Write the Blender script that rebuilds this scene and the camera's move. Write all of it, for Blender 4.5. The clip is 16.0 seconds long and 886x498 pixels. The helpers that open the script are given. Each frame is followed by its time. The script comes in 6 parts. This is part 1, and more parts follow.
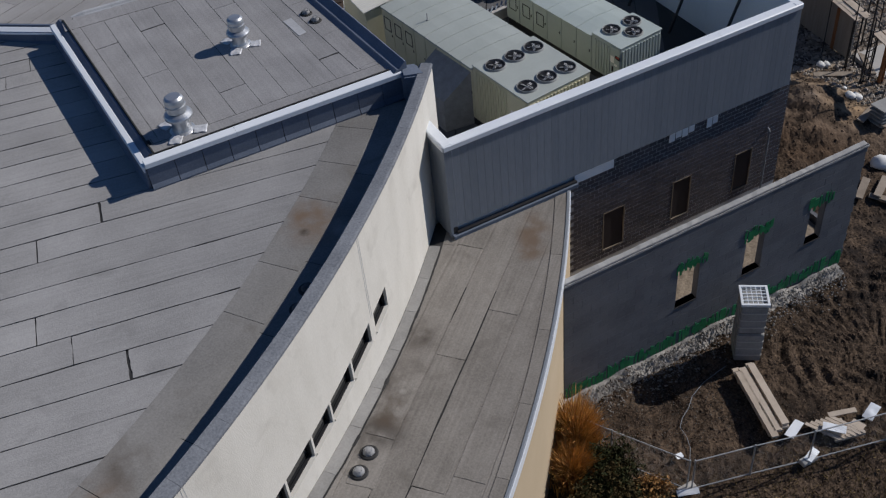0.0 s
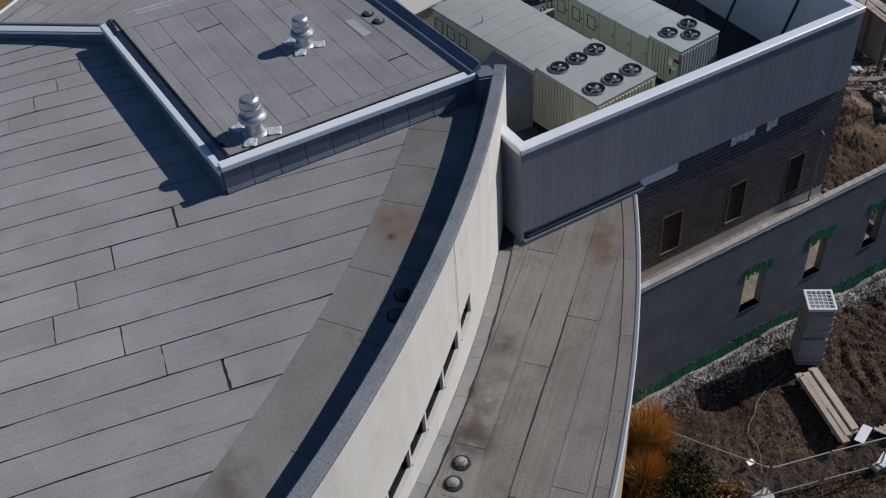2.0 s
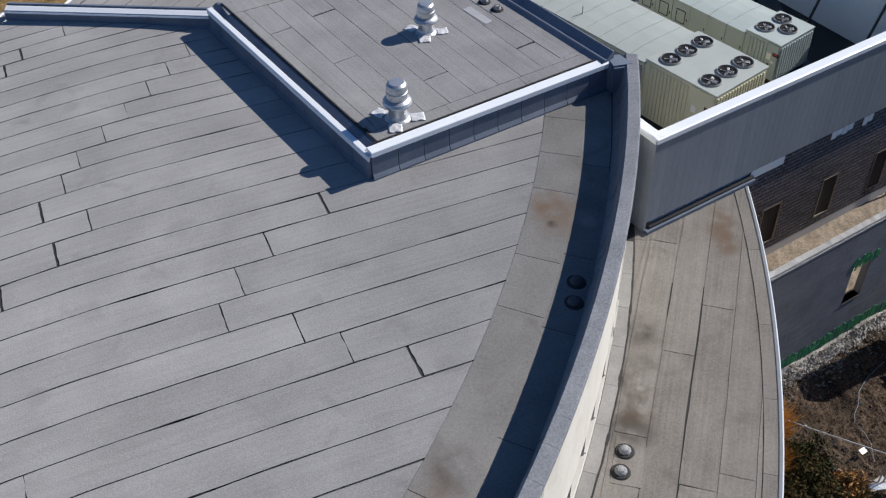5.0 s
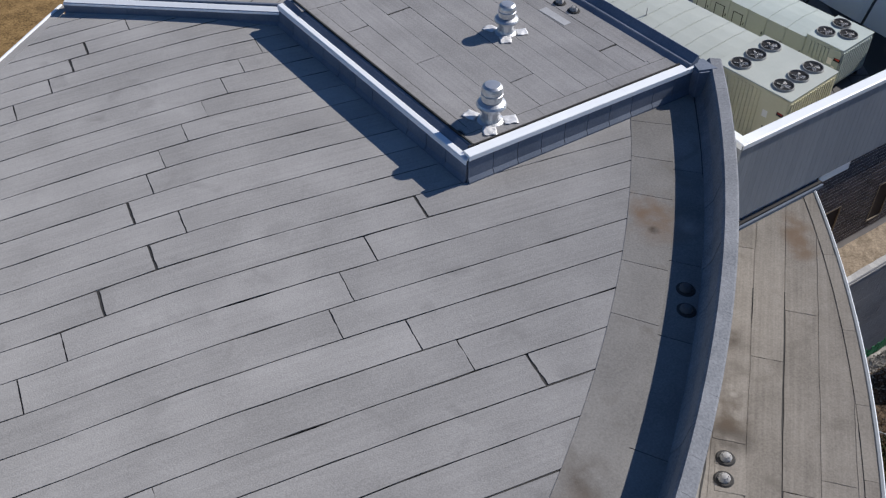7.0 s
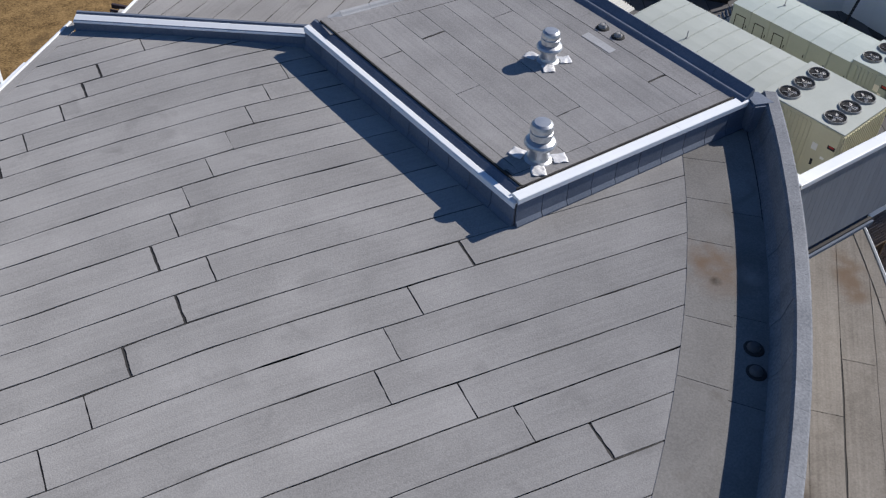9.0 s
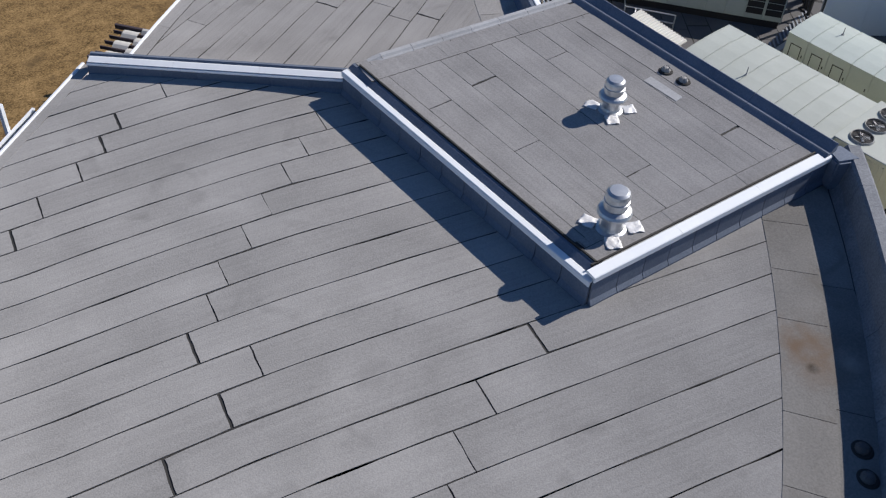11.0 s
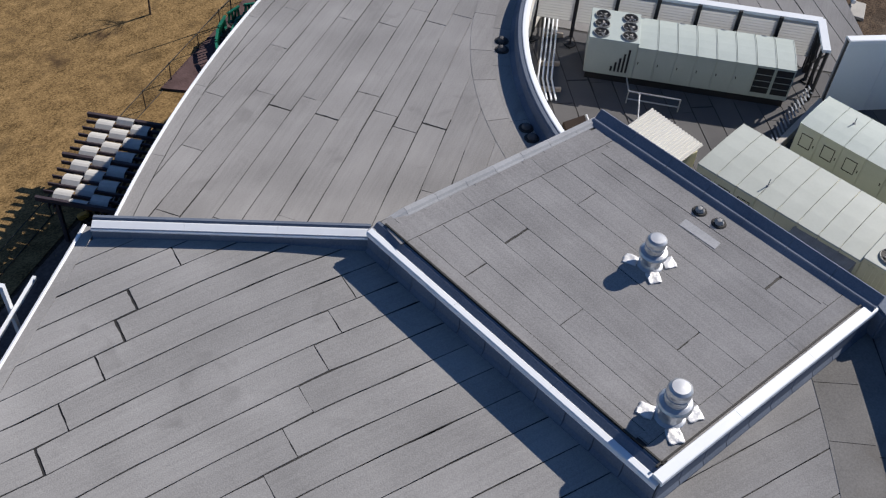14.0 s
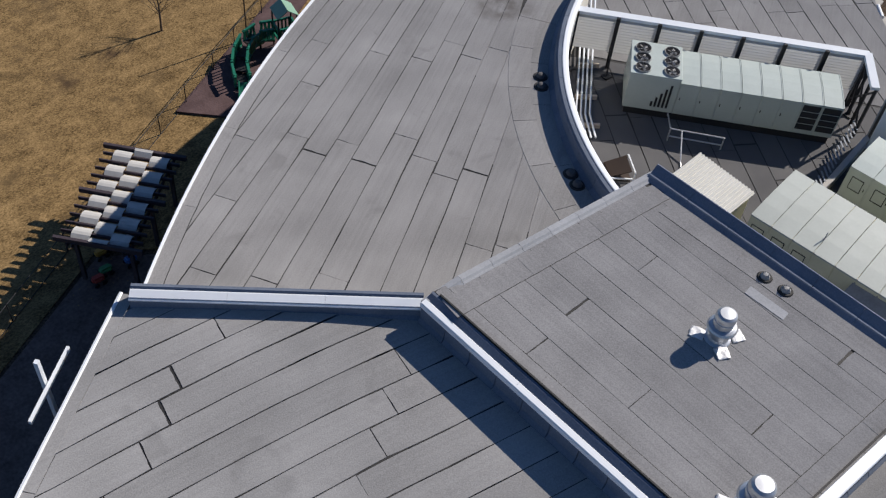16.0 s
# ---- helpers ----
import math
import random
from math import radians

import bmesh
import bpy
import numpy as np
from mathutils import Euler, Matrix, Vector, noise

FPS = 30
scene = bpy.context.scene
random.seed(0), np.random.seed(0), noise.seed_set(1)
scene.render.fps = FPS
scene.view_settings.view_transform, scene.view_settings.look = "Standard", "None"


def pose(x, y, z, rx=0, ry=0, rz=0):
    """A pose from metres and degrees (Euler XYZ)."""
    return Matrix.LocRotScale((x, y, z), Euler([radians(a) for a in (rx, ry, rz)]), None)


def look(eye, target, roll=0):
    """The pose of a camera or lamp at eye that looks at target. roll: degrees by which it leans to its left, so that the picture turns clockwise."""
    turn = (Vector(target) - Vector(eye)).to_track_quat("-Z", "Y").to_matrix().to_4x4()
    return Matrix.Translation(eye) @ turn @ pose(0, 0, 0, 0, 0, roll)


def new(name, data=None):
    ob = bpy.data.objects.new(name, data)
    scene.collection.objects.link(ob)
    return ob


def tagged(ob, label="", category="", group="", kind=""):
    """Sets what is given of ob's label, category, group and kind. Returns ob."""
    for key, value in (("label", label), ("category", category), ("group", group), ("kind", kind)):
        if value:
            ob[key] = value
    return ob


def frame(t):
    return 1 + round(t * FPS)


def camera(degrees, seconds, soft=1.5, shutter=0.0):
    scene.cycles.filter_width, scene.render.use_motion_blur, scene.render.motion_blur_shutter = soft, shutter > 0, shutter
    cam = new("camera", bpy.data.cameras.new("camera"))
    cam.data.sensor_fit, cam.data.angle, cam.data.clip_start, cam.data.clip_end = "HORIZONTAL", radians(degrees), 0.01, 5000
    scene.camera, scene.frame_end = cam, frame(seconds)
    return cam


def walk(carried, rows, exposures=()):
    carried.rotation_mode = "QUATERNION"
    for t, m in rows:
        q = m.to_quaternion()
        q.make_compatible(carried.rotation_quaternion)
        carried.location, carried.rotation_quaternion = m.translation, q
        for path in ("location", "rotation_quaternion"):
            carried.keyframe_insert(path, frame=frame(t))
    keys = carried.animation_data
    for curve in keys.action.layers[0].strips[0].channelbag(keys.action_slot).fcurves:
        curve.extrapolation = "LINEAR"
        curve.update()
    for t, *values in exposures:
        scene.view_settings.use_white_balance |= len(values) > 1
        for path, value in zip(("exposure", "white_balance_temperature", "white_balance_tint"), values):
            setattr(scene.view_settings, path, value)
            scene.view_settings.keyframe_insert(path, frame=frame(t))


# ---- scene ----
# camera: t, x, y, z, yaw, pitch, roll
cam = camera(46.10, 16.0, soft=1.25)
ROWS = [
    (0, -12.048, -25.905, 33.072, -24.441, -42.829, -6.328),
    (0.5, -12.783, -25.258, 33.121, -25.158, -42.893, -5.859),
    (1, -13.563, -24.657, 33.057, -25.856, -42.846, -5.438),
    (1.5, -14.421, -24.066, 32.919, -26.657, -42.751, -4.953),
    (2, -15.331, -23.460, 32.772, -27.510, -42.634, -4.438),
    (2.5, -16.253, -22.864, 32.694, -28.312, -42.590, -3.932),
    (3, -17.185, -22.251, 32.662, -29.142, -42.651, -3.308),
    (3.5, -18.093, -21.792, 32.774, -29.656, -42.756, -2.896),
    (4, -19.130, -21.203, 32.709, -30.541, -42.753, -2.300),
    (4.5, -20.175, -20.544, 32.563, -31.574, -42.708, -1.552),
    (5, -21.197, -19.917, 32.430, -32.409, -42.645, -0.928),
    (7.5, -24.736, -16.292, 32.480, -36.184, -43.216, 2.248),
    (8, -24.754, -15.508, 32.354, -36.552, -43.286, 2.633),
    (8.5, -24.669, -14.676, 32.294, -36.904, -43.493, 3.012),
    (11, -24.081, -9.176, 32.076, -38.735, -44.728, 4.086),
    (11.5, -24.156, -8.049, 32.332, -39.699, -45.081, 4.426),
    (12, -24.018, -7.051, 32.794, -41.197, -45.484, 4.450),
    (12.5, -23.803, -5.981, 33.351, -42.133, -45.979, 4.632),
    (13, -23.593, -4.847, 33.947, -42.370, -46.517, 5.062),
    (13.5, -23.300, -3.691, 34.767, -42.809, -47.138, 5.210),
    (14, -22.994, -2.527, 35.737, -44.170, -47.849, 5.330),
    (14.5, -22.720, -1.413, 36.264, -44.989, -48.379, 5.533),
    (15, -22.599, -0.427, 36.365, -45.144, -48.662, 5.872),
    (15.5, -22.618, 0.487, 36.419, -45.687, -49.005, 6.296),
    (16, -22.661, 1.330, 36.382, -45.926, -49.255, 6.672),
]
walk(cam, [(t, pose(x, y, z, 90 + pitch, 0, yaw) @ pose(0, 0, 0, 0, 0, roll)) for t, x, y, z, yaw, pitch, roll in ROWS],
     exposures=[(0, -0.07, 6420, 11), (1.5, -0.06, 6400, 11), (2.0, -0.08, 6400, 11), (2.5, 0.06, 6420, 11), (3.5, 0.5, 6450, 11), (5, 0.6, 6550, 10), (8.5, 0.61, 6600, 11), (11, 0.61, 6650, 11), (12.5, 0.63, 6680, 11), (14, 0.63, 6780, 11), (16, 0.54, 6780, 11)])

# world and sun
SUN = Vector((0.806, -0.075, 0.588)).normalized()          # towards the sun
world = bpy.data.worlds.new("world")
scene.world = world
world.use_nodes = True
wn = world.node_tree.nodes
sky = wn.new("ShaderNodeTexSky")
sky.sky_type = "NISHITA"
sky.sun_disc = False
sky.ozone_density, sky.dust_density = 10.0, 0.2
sky.sun_elevation = math.asin(SUN.z)
sky.sun_rotation = math.atan2(SUN.x, SUN.y)
wn["Background"].inputs["Strength"].default_value = 0.058
world.node_tree.links.new(sky.outputs[0], wn["Background"].inputs[0])
sun = new("sun", bpy.data.lights.new("sun", "SUN"))
sun.data.energy, sun.data.angle, sun.data.color = 3.85, radians(0.55), (1.0, 0.955, 0.9)
sun.matrix_world = look(SUN * 80, (0, 0, 0))


# materials
def material(name, dark, light, rough=0.8, metal=0.0, scale=3.0, fine=40.0, bump=0.15, piece=0.0, spec=0.3, stain=None, stretch=(1, 1, 1), grain=0.45, streak=None, spots=(), amp=0.5, back=0.0):
    """Two-scale noise between two colours, with fine relief; piece: how far single pieces differ; stain: colour, size, amount."""
    m = bpy.data.materials.new(name)
    m.use_nodes = True
    nt, n = m.node_tree, m.node_tree.nodes
    li = nt.links.new
    bsdf = n["Principled BSDF"]
    bsdf.inputs["Roughness"].default_value = rough
    bsdf.inputs["Metallic"].default_value = metal
    bsdf.inputs["Specular IOR Level"].default_value = spec if rough < 0.85 else 0.12
    bsdf.inputs["Diffuse Roughness"].default_value = back
    geo = n.new("ShaderNodeNewGeometry")
    mp = n.new("ShaderNodeMapping")
    mp.inputs["Scale"].default_value = stretch
    li(geo.outputs["Position"], mp.inputs["Vector"])
    big, small = n.new("ShaderNodeTexNoise"), n.new("ShaderNodeTexNoise")
    big.inputs["Scale"].default_value, big.inputs["Detail"].default_value = 1 / scale, 6
    small.inputs["Scale"].default_value, small.inputs["Detail"].default_value = fine, 4
    for x in (big, small):
        li(mp.outputs[0], x.inputs["Vector"])
    add = n.new("ShaderNodeMath")
    add.operation = "MULTIPLY_ADD"
    add.inputs[1].default_value = grain
    li(small.outputs["Fac"], add.inputs[0])
    half = n.new("ShaderNodeMath")
    half.operation = "MULTIPLY_ADD"
    half.inputs[1].default_value, half.inputs[2].default_value = 1.1, -0.05 - grain / 2
    li(big.outputs["Fac"], half.inputs[0])
    li(half.outputs[0], add.inputs[2])
    fac = add.outputs[0]
    if streak is not None:
        sm, sn, sa = n.new("ShaderNodeMapping"), n.new("ShaderNodeTexNoise"), n.new("ShaderNodeMath")
        sm.vector_type = "TEXTURE"
        sm.inputs["Rotation"].default_value, sm.inputs["Scale"].default_value = (0, 0, radians(streak)), (6.0, 0.16, 1.0)
        li(geo.outputs["Position"], sm.inputs["Vector"])
        li(sm.outputs[0], sn.inputs["Vector"])
        sn.inputs["Scale"].default_value, sn.inputs["Detail"].default_value = 1.6, 4
        sa.operation = "MULTIPLY_ADD"
        sa.inputs[1].default_value = amp
        li(sn.outputs["Fac"], sa.inputs[0])
        back = n.new("ShaderNodeMath")
        back.operation = "SUBTRACT"
        back.inputs[1].default_value = amp / 2
        li(fac, back.inputs[0])
        li(back.outputs[0], sa.inputs[2])
        fac = sa.outputs[0]
    if piece:
        info = n.new("ShaderNodeObjectInfo")
        off = n.new("ShaderNodeMath")
        off.operation = "MULTIPLY_ADD"
        off.inputs[1].default_value = piece
        li(info.outputs["Random"], off.inputs[0])
        li(fac, off.inputs[2])
        low = n.new("ShaderNodeMath")
        low.operation = "SUBTRACT"
        low.inputs[1].default_value = piece / 2
        li(off.outputs[0], low.inputs[0])
        fac = low.outputs[0]
    mix = n.new("ShaderNodeMix")
    mix.data_type = "RGBA"
    mix.inputs["A"].default_value, mix.inputs["B"].default_value = (*dark, 1), (*light, 1)
    li(fac, mix.inputs["Factor"])
    colour = mix.outputs["Result"]
    for c, size, low, high in stain or ():
        s = n.new("ShaderNodeTexNoise")
        s.inputs["Scale"].default_value, s.inputs["Detail"].default_value, s.inputs["Distortion"].default_value = 1 / size, 5, 0.6
        li(geo.outputs["Position"], s.inputs["Vector"])
        r = n.new("ShaderNodeMapRange")
        r.inputs["From Min"].default_value, r.inputs["From Max"].default_value = low, high
        li(s.outputs["Fac"], r.inputs["Value"])
        k = n.new("ShaderNodeMix")
        k.data_type = "RGBA"
        li(r.outputs[0], k.inputs["Factor"])
        li(colour, k.inputs["A"])
        k.inputs["B"].default_value = (*c, 1)
        colour = k.outputs["Result"]
    for sx, sy, size, c in spots:
        dist, r, blur, mul = n.new("ShaderNodeVectorMath"), n.new("ShaderNodeMapRange"), n.new("ShaderNodeTexNoise"), n.new("ShaderNodeMath")
        flat = n.new("ShaderNodeVectorMath")
        flat.operation = "MULTIPLY"
        flat.inputs[1].default_value = (1, 1, 0)
        li(geo.outputs["Position"], flat.inputs[0])
        dist.operation = "DISTANCE"
        dist.inputs[1].default_value = (sx, sy, 0)
        li(flat.outputs[0], dist.inputs[0])
        r.inputs["From Min"].default_value, r.inputs["From Max"].default_value, r.inputs["To Min"].default_value, r.inputs["To Max"].default_value = size * 0.25, size, 1.0, 0.0
        li(dist.outputs["Value"], r.inputs["Value"])
        blur.inputs["Scale"].default_value, blur.inputs["Detail"].default_value, blur.inputs["Distortion"].default_value = 1.1, 6, 0.1
        li(geo.outputs["Position"], blur.inputs["Vector"])
        edge = n.new("ShaderNodeMapRange")
        edge.inputs["From Min"].default_value, edge.inputs["From Max"].default_value = 0.38, 0.66
        li(blur.outputs["Fac"], edge.inputs["Value"])
        mul.operation = "MULTIPLY"
        li(r.outputs[0], mul.inputs[0])
        li(edge.outputs[0], mul.inputs[1])
        k = n.new("ShaderNodeMix")
        k.data_type = "RGBA"
        li(mul.outputs[0], k.inputs["Factor"])
        li(colour, k.inputs["A"])
        k.inputs["B"].default_value = (*c, 1)
        colour = k.outputs["Result"]
    li(colour, bsdf.inputs["Base Color"])
    if bump:
        b = n.new("ShaderNodeBump")
        b.inputs["Strength"].default_value, b.inputs["Distance"].default_value = bump, 0.02
        li(small.outputs["Fac"], b.inputs["Height"])
        li(b.outputs[0], bsdf.inputs["Normal"])
    return m


RUSTY, DIRTY, PALE = (0.2, 0.145, 0.105), (0.125, 0.108, 0.093), (0.42, 0.39, 0.36)
MEMBRANE = material("roof_membrane", (0.25, 0.246, 0.242), (0.42, 0.412, 0.406), 0.9, scale=2.2, fine=24, bump=0.4, back=0.6, piece=0.24, grain=1.15, streak=-10, stain=(((0.21, 0.207, 0.203), 1.4, 0.62, 0.9),))
MEMBRANE_N = material("roof_membrane_north", (0.25, 0.244, 0.239), (0.436, 0.425, 0.417), 0.9, scale=2.2, fine=24, bump=0.3, back=0.6, piece=0.24, grain=1.2, streak=30, stain=(((0.2, 0.195, 0.19), 1.4, 0.62, 0.9),), spots=((5.0, 26.2, 1.6, DIRTY), (6.2, 27.4, 1.4, DIRTY)))
MEMBRANE_C = material("roof_membrane_brown", (0.238, 0.234, 0.233), (0.41, 0.401, 0.398), 0.9, scale=1.8, fine=21, bump=0.3, back=0.6, piece=0.22, grain=1.3, streak=91.5, amp=0.6)
MEMBRANE_B = material("roof_membrane_border", (0.178, 0.174, 0.168), (0.32, 0.312, 0.3), 0.9, scale=1.6, fine=17, bump=0.3, back=0.6, piece=0.25, grain=1.1, stain=(((0.19, 0.178, 0.163), 1.2, 0.58, 0.8),),
                      spots=((-5.3, -1.3, 1.5, RUSTY), (-5.75, -1.75, 0.22, (0.05, 0.04, 0.03)), (-5.0, -1.0, 0.8, RUSTY), (-14.3, -8.3, 1.3, RUSTY), (-13.2, -7.4, 0.9, DIRTY), (-4.6, -2.1, 0.5, PALE)))
MEMBRANE_L = material("roof_membrane_weathered", (0.197, 0.18, 0.159), (0.366, 0.338, 0.304), 0.9, scale=1.6, fine=16, bump=0.3, back=0.6, piece=0.3, grain=1.1, streak=41.5, amp=0.85, stain=(((0.165, 0.148, 0.128), 1.5, 0.58, 0.85),),
                      spots=((3.0, -1.2, 0.9, RUSTY), (2.4, -1.9, 0.8, RUSTY), (-4.6, -5.1, 1.5, DIRTY), (-5.9, -6.1, 1.2, DIRTY), (-3.0, -3.6, 1.0, DIRTY), (-6.2, -6.6, 0.9, (0.1, 0.09, 0.08)), (-5.4, -5.9, 0.9, (0.13, 0.1, 0.075)), (-4.7, -5.4, 0.16, (0.6, 0.57, 0.53)), (-5.2, -6.1, 0.22, (0.6, 0.57, 0.53)), (3.4, -0.6, 0.5, RUSTY), (2.7, -1.4, 0.6, RUSTY), (2.1, -2.1, 0.5, RUSTY)))
PARAPET_TOP = material("weathered_flashing", (0.12, 0.13, 0.148), (0.24, 0.253, 0.277), 0.85, scale=0.9, fine=15, bump=0.4, piece=0.2, grain=1.5)
BASE_SHEET = material("pale_base_sheet", (0.260, 0.254, 0.240), (0.442, 0.429, 0.410), 0.9, scale=1.0, fine=17, bump=0.3, back=0.6, piece=0.3, grain=0.9)
PALE_RIM = material("pale_membrane_rim", (0.37, 0.375, 0.385), (0.57, 0.575, 0.585), 0.9, scale=1.2, fine=17, bump=0.3, back=0.6, piece=0.2, grain=0.9)
BITUMEN = material("bitumen", (0.02, 0.02, 0.021), (0.05, 0.048, 0.046), 0.7, fine=18)
FLASHING = material("membrane_flashing", (0.092, 0.115, 0.158), (0.178, 0.207, 0.262), 0.85, scale=1.5, fine=17, bump=0.3, piece=0.2, grain=0.9)
CAP_WHITE = material("white_metal_cap", (0.66, 0.7, 0.75), (0.78, 0.81, 0.84), 0.35, scale=1.2, fine=8, bump=0.02, spec=0.5)
STUCCO = material("cream_stucco", (0.57, 0.545, 0.49), (0.73, 0.705, 0.65), 0.9, scale=1.4, fine=20, bump=0.3, grain=1.0, stretch=(1.6, 1.6, 0.5), stain=(((0.53, 0.505, 0.455), 0.9, 0.58, 0.85),))
SCREEN = material("grey_panel", (0.172, 0.193, 0.222), (0.263, 0.288, 0.322), 0.6, scale=2.5, fine=16, bump=0.05, piece=0.25, stretch=(1, 1, 0.12), grain=0.9)
INNER = material("pale_panel", (0.66, 0.7, 0.73), (0.76, 0.79, 0.82), 0.6, scale=2, fine=10, bump=0.03)
BRICK = material("brown_brick", (0.045, 0.041, 0.046), (0.125, 0.112, 0.118), 0.85, scale=0.9, fine=20, bump=0.25, piece=0.45)
MORTAR = material("mortar", (0.42, 0.42, 0.43), (0.56, 0.56, 0.565), 0.95, fine=30)
SHEATHING = material("grey_block_wall", (0.11, 0.115, 0.126), (0.2, 0.206, 0.22), 0.85, scale=1.2, fine=20, bump=0.4, piece=0.25, grain=1.7)
CONCRETE = material("concrete", (0.33, 0.32, 0.3), (0.5, 0.48, 0.45), 0.9, scale=0.8, fine=20, bump=0.3)
# The last, near-black spot paints a shadow cast by something beyond the site.
SOIL = material("soil", (0.006, 0.0045, 0.004), (0.135, 0.094, 0.064), 0.95, scale=0.5, fine=10, bump=1.0, grain=2.2, stain=(((0.02, 0.015, 0.012), 2.5, 0.52, 0.72),), spots=((23.0, 4.5, 5.0, (0.135, 0.083, 0.05)), (30.0, 9.0, 11.0, (0.33, 0.285, 0.235)), (25.6, 6.6, 2.6, (0.34, 0.235, 0.14)), (24.6, 3.6, 1.8, (0.34, 0.235, 0.14)), (19.5, -6.0, 6.5, (0.012, 0.011, 0.012))))
LAWN = material("dry_lawn", spots=((-8.2, 43.4, 1.3, (0.07, 0.045, 0.025)), (-5.1, 44.0, 1.2, (0.08, 0.05, 0.028)), (-6.6, 50.1, 1.5, (0.08, 0.055, 0.03)), (-13.5, 38.5, 0.8, (0.09, 0.06, 0.03))), dark=(0.062, 0.038, 0.015), light=(0.33, 0.218, 0.1), rough=0.95, scale=1.1, fine=10, bump=1.0, grain=2.0, stretch=(1, 1.5, 1), stain=(((0.09, 0.06, 0.03), 1.2, 0.58, 0.8), ((0.06, 0.04, 0.02), 4.0, 0.62, 0.78)))
AC_PAINT = material("pale_green_paint", (0.345, 0.4, 0.386), (0.44, 0.495, 0.476), 0.5, scale=1.0, fine=10, bump=0.02)
AC_CREAM = material("cream_roof_paint", (0.328, 0.356, 0.332), (0.412, 0.442, 0.416), 0.5, scale=1.0, fine=10, bump=0.02)
AC_SIDE = material("cream_painted_steel", (0.52, 0.49, 0.33), (0.64, 0.61, 0.44), 0.5, scale=1.0, fine=10, bump=0.02)
BLACK = material("black_metal", (0.012, 0.012, 0.014), (0.03, 0.03, 0.033), 0.5, fine=10, bump=0.02)
GALV = material("galvanised_steel", (0.4, 0.415, 0.44), (0.6, 0.615, 0.635), 0.4, metal=0.75, scale=0.3, fine=12, bump=0.05)
TIMBER = material("weathered_timber", (0.36, 0.3, 0.24), (0.56, 0.48, 0.4), 0.85, scale=0.5, fine=20, bump=0.2, piece=0.4)
GREEN = material("green_membrane", (0.008, 0.095, 0.038), (0.032, 0.29, 0.115), 0.5, scale=0.4, fine=12, bump=0.1)


# mesh helpers
def solid(bm, poly, z0, z1):
    """An upright prism on a plan polygon."""
    lo = [bm.verts.new((x, y, z0)) for x, y in poly]
    hi = [bm.verts.new((x, y, z1)) for x, y in poly]
    n = len(poly)
    bm.faces.new(hi), bm.faces.new(lo[::-1])
    for i in range(n):
        bm.faces.new((lo[i], lo[(i + 1) % n], hi[(i + 1) % n], hi[i]))
    return bm


def block(bm, c, s, m=None):
    """A box with centre c and sizes s, turned by m."""
    vs = bmesh.ops.create_cube(bm, size=1.0)["verts"]
    bmesh.ops.transform(bm, matrix=Matrix.Translation(c) @ (m or Matrix()) @ Matrix.Diagonal((*s, 1)), verts=vs)
    return vs


def bar(bm, a, b, w, h=None):
    """A box-section bar from a to b."""
    a, b = Vector(a), Vector(b)
    d = b - a
    block(bm, (a + b) / 2, (w, h or w, d.length), d.to_track_quat("Z", "Y").to_matrix().to_4x4())


def tube(bm, a, b, r0, r1=None, seg=14, caps=True):
    a, b = Vector(a), Vector(b)
    d = b - a
    m = Matrix.Translation((a + b) / 2) @ d.to_track_quat("Z", "Y").to_matrix().to_4x4()
    bmesh.ops.create_cone(bm, cap_ends=caps, segments=seg, radius1=r0, radius2=r0 if r1 is None else r1, depth=d.length, matrix=m)


def sweep(bm, path, section, closed=True):
    """A section of (out, up) pairs drawn along a plan path of (x, y, z); out is to the right of the way."""
    rings = []
    n = len(path)
    for i, p in enumerate(path):
        a, b = Vector(path[max(i - 1, 0)]), Vector(path[min(i + 1, n - 1)])
        t = (b - a).to_2d().normalized()
        o = Vector((t.y, -t.x))
        rings.append([bm.verts.new((p[0] + o.x * u, p[1] + o.y * u, p[2] + v)) for u, v in section])
    k = len(section)
    for i in range(n - 1):
        for j in range(k if closed else k - 1):
            bm.faces.new((rings[i][j], rings[i][(j + 1) % k], rings[i + 1][(j + 1) % k], rings[i + 1][j]))
    bm.faces.new(rings[0][::-1]), bm.faces.new(rings[-1])


def thing(name, bm, mat, label="", category="", kind="", group="", smooth=False):
    ob = part(name, bm, mat, None, label, smooth)
    return tagged(ob, label, category, group, kind)


def part(name, bm, mat, parent=None, label="", smooth=False, local=False):
    bmesh.ops.recalc_face_normals(bm, faces=bm.faces[:])
    me = bpy.data.meshes.new(name)
    bm.to_mesh(me)
    bm.free()
    me.materials.append(mat)
    if smooth:
        me.polygons.foreach_set("use_smooth", [True] * len(me.polygons))
    ob = new(name, me)
    if parent:
        ob.parent = parent
        if not local and parent.parent is None:
            ob.matrix_parent_inverse = parent.matrix_basis.inverted()
    if label:
        tagged(ob, label)
    return ob


def base(name, place=(0, 0, 0), label="", category="", group="", kind=""):
    ob = new(name)
    ob.matrix_basis = place if isinstance(place, Matrix) else Matrix.Translation(place)
    ob.empty_display_size = 0.2
    return tagged(ob, label, category, group, kind)


def arc(c, r, a0, a1, n=40):
    return [(c[0] + r * math.cos(radians(a0 + (a1 - a0) * i / n)), c[1] + r * math.sin(radians(a0 + (a1 - a0) * i / n))) for i in range(n + 1)]


